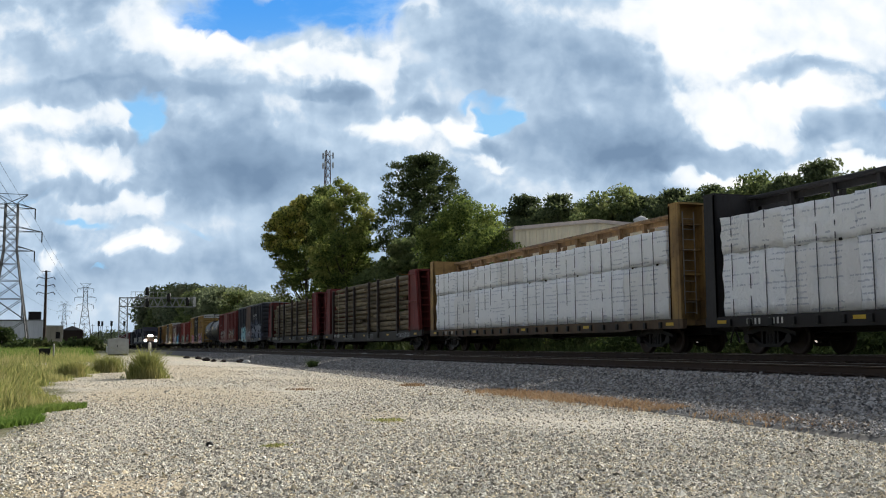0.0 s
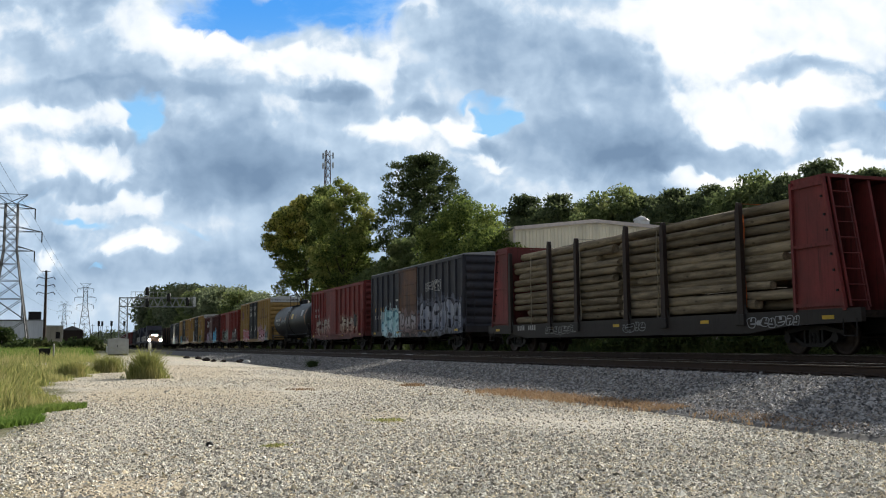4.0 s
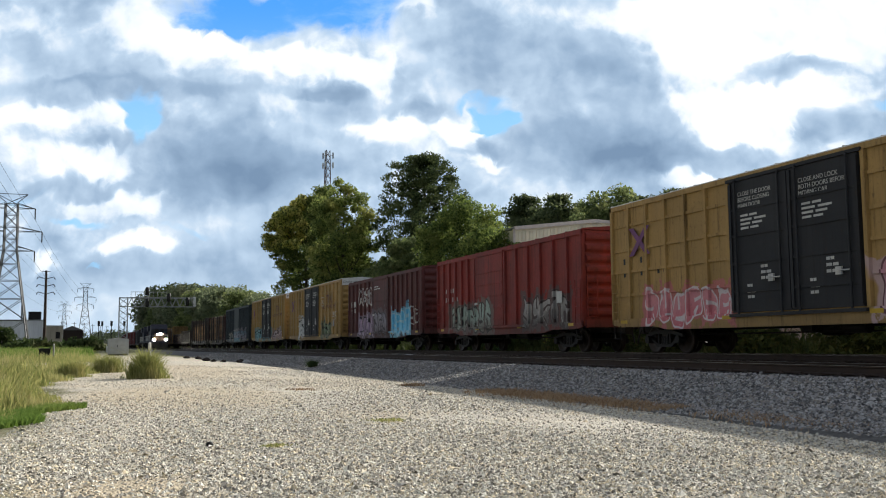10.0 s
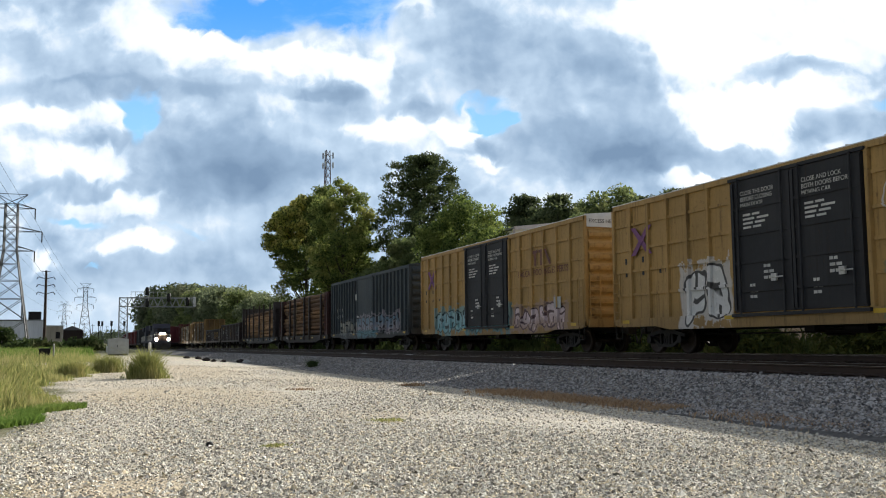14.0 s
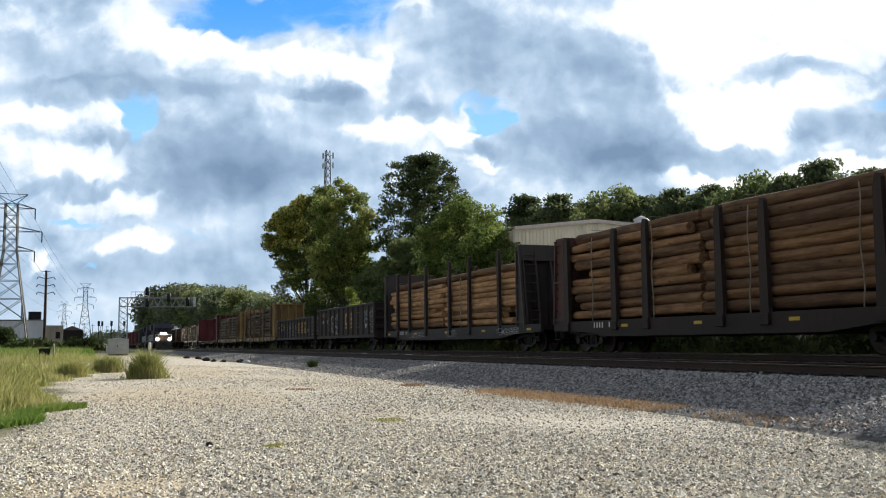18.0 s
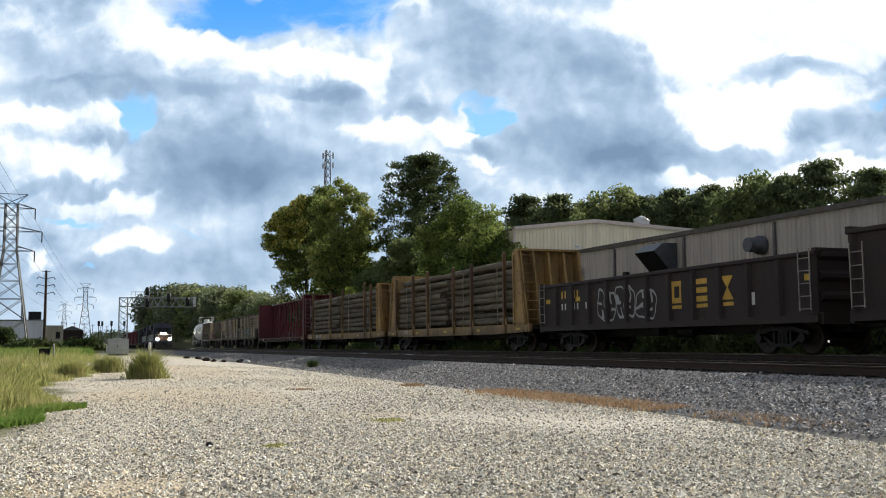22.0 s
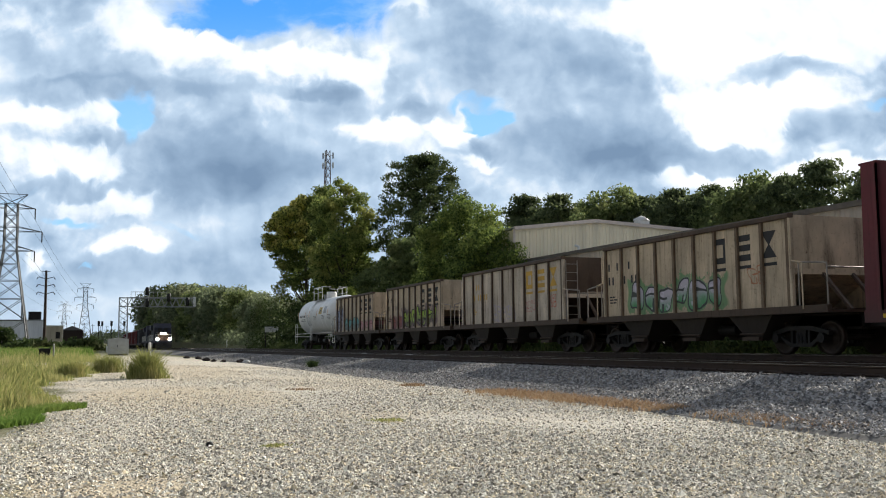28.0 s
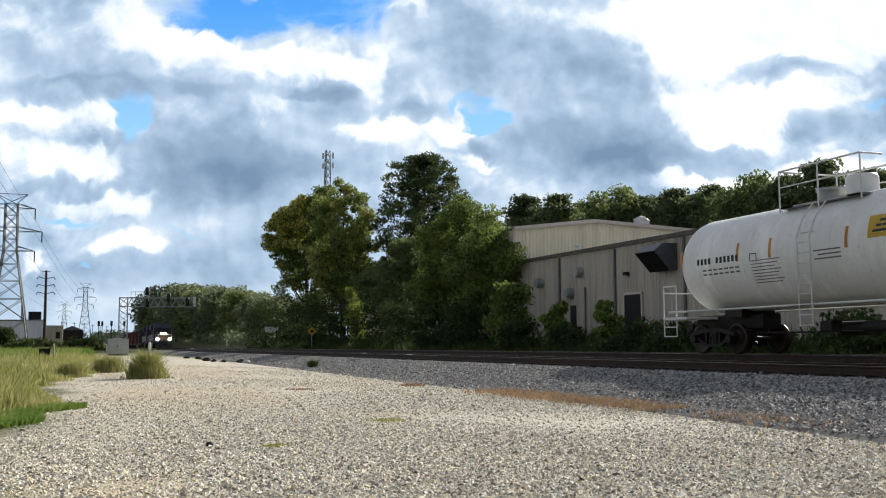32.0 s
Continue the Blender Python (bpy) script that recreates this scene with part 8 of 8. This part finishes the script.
for i, (x, y, h) in enumerate([(8.0, 470.0, 9.0), (5.8, 420.0, 8.3), (11.0, 430.0, 8.5), (16.5, 440.0, 8.5)]):
    sgl = thing("signal_mast", "far trackside signal mast with a dark head", "signal", (x, y, 0), "far signals")
    part("mast", Shape().tube((0, 0, 0), (0, 0, h), 0.14, n=6), M_STEEL_DARK, sgl)
    part("signal_head", Shape().box(-0.45, 0.45, -0.3, 0.1, h - 2.2, h, 0.1), M_STEEL_BLACK, sgl)
for i in range(6):
    x, y = -12 + 6.2 * i, 640 + 50 * i
    up = thing("utility_pole", "far wooden utility pole", "pole", (x, y, 0), "far poles")
    part("shaft", Shape().tube((0, 0, 0), (0, 0, 12), 0.25, 0.18, 6), M_RAIL, up)
    part("cross_arm", Shape().beam((-1.4, 0, 11.0), (1.4, 0, 11.0), 0.18), M_RAIL, up)

cell = thing("cell_tower", "reddish steel lattice telecom mast with panel antennas", "mast", (90.0, 374.0, 0))
M_MAST = plain("mast_paint", (0.20, 0.15, 0.15), 0.6, 0.2, 0.2)
for a in range(3):
    c, s = math.cos(a * 2.094), math.sin(a * 2.094)
    part("leg", Shape().beam((2.9 * c, 2.9 * s, 0), (1.15 * c, 1.15 * s, 76), 0.28), M_MAST, cell)
    c2, s2 = math.cos((a + 1) * 2.094), math.sin((a + 1) * 2.094)
    br = Shape()
    for i in range(26):
        z0, z1 = i * 2.92, (i + 1) * 2.92
        r0, r1 = 2.9 - 1.75 * z0 / 76, 2.9 - 1.75 * z1 / 76
        br.beam((r0 * c, r0 * s, z0), (r1 * c2, r1 * s2, z1), 0.13).beam((r0 * c2, r0 * s2, z0), (r1 * c, r1 * s, z1), 0.13)
    tagged(part("bracing", br, M_MAST, cell), kind="stuff")
    for z in (70.0, 74.0):
        part("antenna", Shape().box(2.4 * c - 0.25, 2.4 * c + 0.25, 2.4 * s - 0.25, 2.4 * s + 0.25, z - 1.2, z + 1.2, 0.05), M_WHITE if z < 72 else M_GALV, cell)
        part("antenna_arm", Shape().beam((1.1 * c, 1.1 * s, z), (2.3 * c, 2.3 * s, z), 0.12), M_MAST, cell)

# ---- signal bridge, boxes, signs ----
bridge = thing("signal_bridge", "galvanised cantilever signal bridge reaching over both tracks", "signal bridge", (0, 204.0, 0))
for x in (6.6, 8.2):
    for y in (-0.7, 0.7):
        part("mast_leg", Shape().box(x - 0.09, x + 0.09, y - 0.09, y + 0.09, -1.4, 9.4), M_GALV, bridge)
br = Shape()
for i in range(8):
    z = i * 1.15
    for y in (-0.7, 0.7):
        br.beam((6.6, y, z), (8.2, y, z + 1.15), 0.08).beam((8.2, y, z), (6.6, y, z + 1.15), 0.08)
tagged(part("mast_bracing", br, M_GALV, bridge), kind="stuff")
for y in (-0.7, 0.7):
    for z in (7.55, 9.3):
        part("chord", Shape().box(6.6, 21.3, y - 0.09, y + 0.09, z - 0.09, z + 0.09), M_GALV, bridge)
    web = Shape()
    for i in range(9):
        x = 8.2 + i * 1.45
        web.beam((x, y, 7.55), (x + 0.72, y, 9.3), 0.1).beam((x + 0.72, y, 9.3), (x + 1.45, y, 7.55), 0.1)
    tagged(part("web", web, M_GALV, bridge), kind="stuff")
part("walkway", Shape().box(8.6, 21.0, -0.6, 0.6, 9.4, 9.46), M_GALV, bridge)
hr = Shape()
for i in range(9):
    hr.tube((8.8 + i * 0.85, -0.8, 9.4), (8.8 + i * 0.85, -0.8, 10.5), 0.04, n=6)
hr.tube((8.8, -0.8, 10.5), (15.6, -0.8, 10.5), 0.05, n=6)
part("hand_rail", hr, M_GALV, bridge)
for x, z in ((11.9, 8.3), (11.9, 10.6), (16.1, 9.4), (19.8, 8.6)):
    hd = part("signal_head", Shape().lathe([(-0.85, 0.0), (-0.85, 0.25), (-0.7, 0.36), (0.7, 0.36), (0.85, 0.25), (0.85, 0.0)], (x, -1.1, z), "z", 12), M_STEEL_BLACK, bridge)
    for dz in (-0.5, 0.0, 0.5):
        part("lens_hood", Shape().lathe([(-0.3, 0.15), (0.0, 0.16)], (x, -1.6, z + dz), "y", 10), M_STEEL_BLACK, hd)
part("end_plate", Shape().box(21.1, 21.5, -0.9, 0.9, 7.6, 9.6), M_WHITE, bridge)

M_CASE = plain("signal_case_paint", (0.46, 0.47, 0.46), 0.5, 0.3, 0.12)
case = thing("equipment_cabinet", "grey steel signal equipment cabinet on a base", "cabinet", (1.66, 73.0, 0))
part("body", Shape().box(0, 1.42, 0, 1.2, 0.12, 1.18, 0.02), M_CASE, case)
part("roof", Shape().prism([(-0.06, 1.18), (1.48, 1.18), (0.71, 1.27)], -0.06, 1.26), M_CASE, case)
for x in (0.06, 0.73):
    part("door", Shape().box(x, x + 0.63, -0.03, -0.001, 0.2, 1.12), M_CASE, case)
part("plinth", Shape().box(0.06, 1.36, 0.06, 1.14, 0, 0.12), M_BALLAST_BED, case)
part("lock", Shape().box(0.62, 0.67, -0.06, -0.031, 0.6, 0.75), M_STEEL_DARK, case)

post = solid("marker_post", Shape().tube((0, 0, 0), (0, 0, 1.05), 0.05, n=10).lathe([(1.05, 0.05), (1.09, 0.03), (1.1, 0.0)], (0, 0, 0), "z", 10), M_WHITE, "slim white marker post behind the grass clump", "post", (2.23, 36.0, 0))
solid("marker_post", Shape().tube((0, 0, 0), (0, 0, 0.55), 0.05, n=10).lathe([(0.55, 0.05), (0.58, 0.0)], (0, 0, 0), "z", 10), M_WHITE, "short white marker post at the field's edge", "post", (2.0, 92.0, 0))
solid("marker_post", Shape().tube((0, 0, 0), (0, 0, 1.3), 0.12, n=10), M_WHITE, "white post beyond the far track", "post", (24.0, 175.0, float(ground_z(24.0, 175.0))))
bb = thing("battery_box", "dark steel trackside box with a short white pole", "equipment box", (-2.0, 60.0, 0))
part("box", Shape().box(-0.35, 0.25, -0.25, 0.25, 0.0, 0.62, 0.03), M_STEEL_DARK, bb)
part("lid", Shape().box(-0.39, 0.29, -0.29, 0.29, 0.62, 0.68), M_STEEL_DARK, bb)
part("pole", Shape().tube((0.42, 0, 0), (0.42, 0, 0.95), 0.05, n=8), M_GALV, bb)

sign = thing("warning_sign", "yellow diamond warning sign on a post", "sign", (24.0, 106.6, float(ground_z(24.0, 106.6))))
part("post", Shape().box(-0.04, 0.04, -0.04, 0.04, 0, 2.1), M_GALV, sign)
part("plate", Shape().prism([(0, 1.65), (0.5, 2.15), (0, 2.65), (-0.5, 2.15)], -0.06, -0.042), M_YELLOW_MARK, sign)
part("symbol", Shape().box(-0.18, 0.18, -0.066, -0.061, 2.0, 2.3), M_LETTER_DARK, sign)
board = thing("white_board_sign", "blank white board on two posts", "sign", (24.3, 133.0, float(ground_z(24.3, 133.0))), turn=10)
part("board", Shape().box(-0.95, 0.95, -0.05, 0.05, 2.1, 2.85), M_WHITE, board)
for x in (-0.8, 0.75):
    part("post", Shape().box(x - 0.06, x + 0.06, 0.051, 0.15, 0, 2.8), M_STEEL_DARK, board)

M_DETECT = plain("white_plastic_box", (0.62, 0.62, 0.60), 0.5, 0, 0.1)
for x, y in ((14.0, 49.6), (14.0, 42.0)):
    w4 = solid("track_device", Shape().box(-0.2, 0.2, -0.22, 0.22, 0.0, 0.16, 0.03).box(-0.12, 0.12, -0.12, 0.12, 0.161, 0.19), M_DETECT, "small white device box between the rails", "track device", (x, y, RAIL - 0.19 + grade(y)), "track devices")
w5 = thing("derail_block", "low white painted track fitting beyond the rails", "track device", (21.05, 49.0, BED + 0.025 + grade(49.0)))
part("block", Shape().prism([(-0.35, 0), (0.35, 0), (0.28, 0.16), (-0.2, 0.2)], -0.22, 0.22), M_WHITE, w5)
part("foot", Shape().box(-0.42, 0.42, -0.3, 0.3, 0.0, 0.03), M_STEEL_DARK, w5)

chunk_rng = random.Random(4)
for i in range(9):
    x, y = chunk_rng.uniform(6.4, 9.4), chunk_rng.uniform(56.0, 68.0)
    s = chunk_rng.uniform(0.07, 0.16)
    v = [(0, 0, s * 1.5)]
    for z, r in ((1.15, 0.75), (0.55, 1.2), (0.0, 1.0)):
        for j in range(7):
            a = 2 * math.pi * j / 7
            q = r * chunk_rng.uniform(0.7, 1.25)
            v.append((s * q * 1.5 * math.cos(a), s * q * math.sin(a), s * z * chunk_rng.uniform(0.85, 1.15)))
    f = [(0, 1 + j, 1 + (j + 1) % 7) for j in range(7)]
    for k in (0, 7):
        f += [(1 + k + j, 8 + k + j, 8 + k + (j + 1) % 7, 1 + k + (j + 1) % 7) for j in range(7)]
    solid("rubble_chunk", Shape().add(v, f + [tuple(range(15, 22))]), M_TIE if i != 4 else M_CASE, "dark lump of old tie or rubble beside the ballast", "rubble", (x, y, float(ground_z(x, y))), "rubble")
solid("stone", Shape().lathe([(0, 0.035), (0.02, 0.05), (0.05, 0.03), (0.055, 0.0)], (0, 0, 0), "z", 7), M_STEEL_DARK, "dark stone lying on the pale gravel", "stone", (1.4, 11.5, 0))

# ---- far buildings on the field side ----
M_FAR_WHITE = sheet_metal("white_cladding", (0.82, 0.83, 0.84))
M_FAR_TAN = sheet_metal("tan_block", (0.46, 0.40, 0.30))
b1 = thing("white_warehouse", "long low white warehouse across the field", "building", (-46, 299, 0))
part("wall", Shape().box(0, 35, 0, 14, 0, 6.3), M_FAR_WHITE, b1)
part("roof", Shape().box(-0.2, 35.2, -0.2, 14.2, 6.3, 6.6), M_GALV, b1)
part("rooftop_unit", Shape().box(31.0, 34.3, 3, 8, 6.6, 9.0), M_STEEL_DARK, b1)
part("chimney", Shape().tube((29.2, 4, 6.6), (29.2, 4, 11.0), 0.25, n=8), M_GALV, b1)
part("dock_door", Shape().box(24, 27, -0.06, -0.003, 0, 3.2), M_TRIM, b1)
b2 = thing("tan_building", "small tan block building with a flat roof", "building", (-9.9, 280, 0))
part("wall", Shape().box(0, 4.6, 0, 12, 0, 4.5), M_FAR_TAN, b2)
part("roof", Shape().box(-0.2, 4.8, -0.2, 12.2, 4.5, 4.75), M_FAR_WHITE, b2)
part("window", Shape().box(2.9, 4.0, -0.05, -0.003, 1.2, 3.0), M_STEEL_DARK, b2)
b3 = thing("brown_shed", "far dark brown shed with a pitched roof", "building", (-6.6, 330, 0))
part("wall", Shape().box(0, 6.5, 0, 10, 0, 3.8), M_RAIL, b3)
part("roof", Shape().prism([(-0.3, 3.8), (6.8, 3.8), (3.2, 5.2)], -0.3, 10.3), M_GUTTER, b3)

# ---- the waiting train on the near track ----
SECOND = []


def locomotive(offset, lit, label):
    """A wide-cab diesel: nose, cab, long hood, fuel tank, walkways and two three-axle trucks."""
    t = thing("locomotive", label, "locomotive", (NEAR_TRACK, 186 + offset, RAIL), "locomotives")
    blue, gold = M_LOCO, M_LOCO_GOLD
    part("frame", Shape().box(-1.5, 1.5, 0.4, 22.0, 1.15, 1.55, 0.03), blue, t)
    nose = part("nose", Shape().prism([(0.9, 1.55), (2.9, 1.55), (2.9, 3.0), (1.3, 3.0), (0.9, 2.6)], -1.0, 1.0, "x"), gold, t)
    cab = part("cab", Shape().prism([(2.9, 1.55), (5.2, 1.55), (5.2, 4.7), (3.4, 4.75), (2.6, 3.9), (2.6, 3.0), (2.9, 3.0)], -1.55, 1.55, "x"), blue, t)
    for x in (-0.85, 0.25):
        part("windscreen", Shape().prism([(2.57, 3.2), (2.595, 3.2), (2.595, 3.85), (2.57, 3.85)], x, x + 0.6, "x"), M_STEEL_BLACK, cab)
    part("hood", Shape().box(-0.95, 0.95, 5.2, 20.5, 1.55, 4.5, 0.12), blue, t)
    part("radiator", Shape().box(-1.35, 1.35, 15.5, 20.0, 3.6, 4.65, 0.1), blue, t)
    part("fuel_tank", Shape().box(-1.4, 1.4, 7.5, 14.0, 0.35, 1.1, 0.15), M_STEEL_BLACK, t)
    part("pilot", Shape().prism([(0.2, 0.15), (0.5, 0.1), (0.6, 1.15), (0.4, 1.15)], -1.45, 1.45, "x"), M_STEEL_BLACK, t)
    hr2 = Shape()
    for x in (-1.45, 1.45):
        for i in range(13):
            hr2.tube((x, 5.6 + i * 1.25, 1.55), (x, 5.6 + i * 1.25, 2.6), 0.03, n=5)
        hr2.tube((x, 5.6, 2.6), (x, 20.6, 2.6), 0.03, n=5)
        hr2.tube((x, 0.6, 1.55), (x, 0.6, 2.6), 0.03, n=5).tube((x, 0.6, 2.6), (x * 0.3, 0.6, 2.6), 0.03, n=5)
    part("hand_rail", hr2, M_LETTER, t)
    for y in (4.2, 17.8):
        put("truck", TRUCK[4], t, pose(0, y, 0))
        for s in (-1, 1):
            put("side_frame", TRUCK[0], t, pose(s * 1.0, y - 0.5, 0.05))
            put("side_frame", TRUCK[0], t, pose(s * 1.0, y + 0.9, 0.05))
        for d in (-1.7, 0.0, 1.7):
            put("wheelset", TRUCK[2], t, pose(0, y + d, 0.46))
    lens = M_BEAM if lit else M_GALV
    for x in (-0.21, 0.21):
        part("headlight", Shape().lathe([(-0.05, 0.0), (-0.05, 0.26), (0.0, 0.26)], (x * 1.3, 1.0, 2.72), "y", 14), lens, t)
    part("headlight_housing", Shape().box(-0.6, 0.6, 1.01, 1.5, 2.42, 3.02), blue, t)
    for x in (-1.1, 1.1):
        part("ditch_light", Shape().lathe([(-0.05, 0.0), (-0.05, 0.26), (0.0, 0.26)], (x, 0.40, 1.75), "y", 14), lens, t)
        part("ditch_light_housing", Shape().box(x - 0.18, x + 0.18, 0.42, 0.7, 1.56, 1.95), M_STEEL_BLACK, t)
    part("exhaust", Shape().box(-0.4, 0.4, 9.0, 10.4, 4.5, 4.8), M_STEEL_BLACK, t)
    part("horn", Shape().tube((-0.3, 6.0, 4.65), (-0.3, 6.6, 4.65), 0.1, n=6), M_GALV, t)
    put("coupler", COUPLER, t, pose(0, -0.05, 0))
    SECOND.append((t, offset))
    return t


M_LOCO = car_paint("dark_blue_engine_paint", (0.018, 0.022, 0.04), (0.03, 0.032, 0.045), rust=0.1, base_dirt=0.4)
M_LOCO_GOLD = car_paint("engine_nose_paint", (0.06, 0.04, 0.03), (0.09, 0.05, 0.03), rust=0.3, streak=0.5)
M_BEAM = glow("headlight_beam", (1.0, 0.93, 0.78), 90.0)
locomotive(0.0, True, "dark blue wide-cab diesel locomotive with its headlights on")
locomotive(23.0, False, "dark blue trailing diesel locomotive")
M_RED3 = car_paint("dull_red_boxcar_paint", (0.15, 0.026, 0.024), (0.12, 0.026, 0.025), rust=0.25)
M_BLACK3 = car_paint("dull_black_boxcar_paint", (0.03, 0.03, 0.032), (0.045, 0.045, 0.047), rust=0.25)
for i in range(6):
    c = boxcar(232.0 + i * 18.0, 248.3 + i * 18.0, 4.5, M_BLACK3 if i == 0 else M_RED3, "black boxcar of the waiting train" if i == 0 else "dull red boxcar of the waiting train", (6, 6), (6.7, 9.7), M_BLACK3 if i == 0 else M_RED3, roof_mat=M_RED3)
    TRAIN.pop()
    tagged(c, group="cars of the waiting train")
    c.matrix_basis = pose(NEAR_TRACK, 232.0 + i * 18.0, RAIL)
    SECOND.append((c, 46.5 + i * 18.0))


# ---- motion ----
def motions():
    beats = ((0.0, 0.0), (8.0, 0.0), (16.0, 0.0), (24.0, 0.0), (30.0, 0.05), (END, 0.45))
    for ob, x, y0 in TRAIN + LOADS:
        walk(ob, [(t, pose(x, y0 - SPEED * t - gain, RAIL + FAR_LIFT + grade(y0 - SPEED * t - gain), TILT)) for t, gain in beats])
    starts = {ob: y0 for ob, x, y0 in TRAIN}
    for car, wheels, d in WHEELS:
        if car not in starts:
            continue
        # the wheels turn while their car goes by
        first, last = max(0.0, (starts[car] - 60.0) / SPEED), min(END, (starts[car] + 22.0) / SPEED)
        steps = [k / FPS for k in range(math.ceil(first * FPS), math.floor(last * FPS) + 1)]
        steps = ([0.0] if steps[0] > 0 else []) + steps + ([END] if steps[-1] < END else [])
        turn = lambda t: math.degrees((min(max(t, first), last) - first) * SPEED / 0.46)
        rows = [(t, pose(0, d, 0.46, turn(t))) for t in steps]
        walk(wheels, rows)
    nose = ((0.0, 223.0), (3.0, 212.0), (6.0, 204.0), (9.0, 197.0), (12.0, 191.5), (14.0, 188.5), (17.0, 186.2), (19.0, 186.0), (26.0, 186.0), (END, 186.0))
    for ob, back in SECOND:
        walk(ob, [(t, pose(NEAR_TRACK, y + back, RAIL + grade(y + back), TILT)) for t, y in nose])
    drift = [(t, Matrix.Translation(EYE) @ pose(0, 0, 0, 0, 0, -20.455 + 0.75 * (t / END - 0.5))) for t in (0.0, END)]
    walk(SKY, drift)


motions()
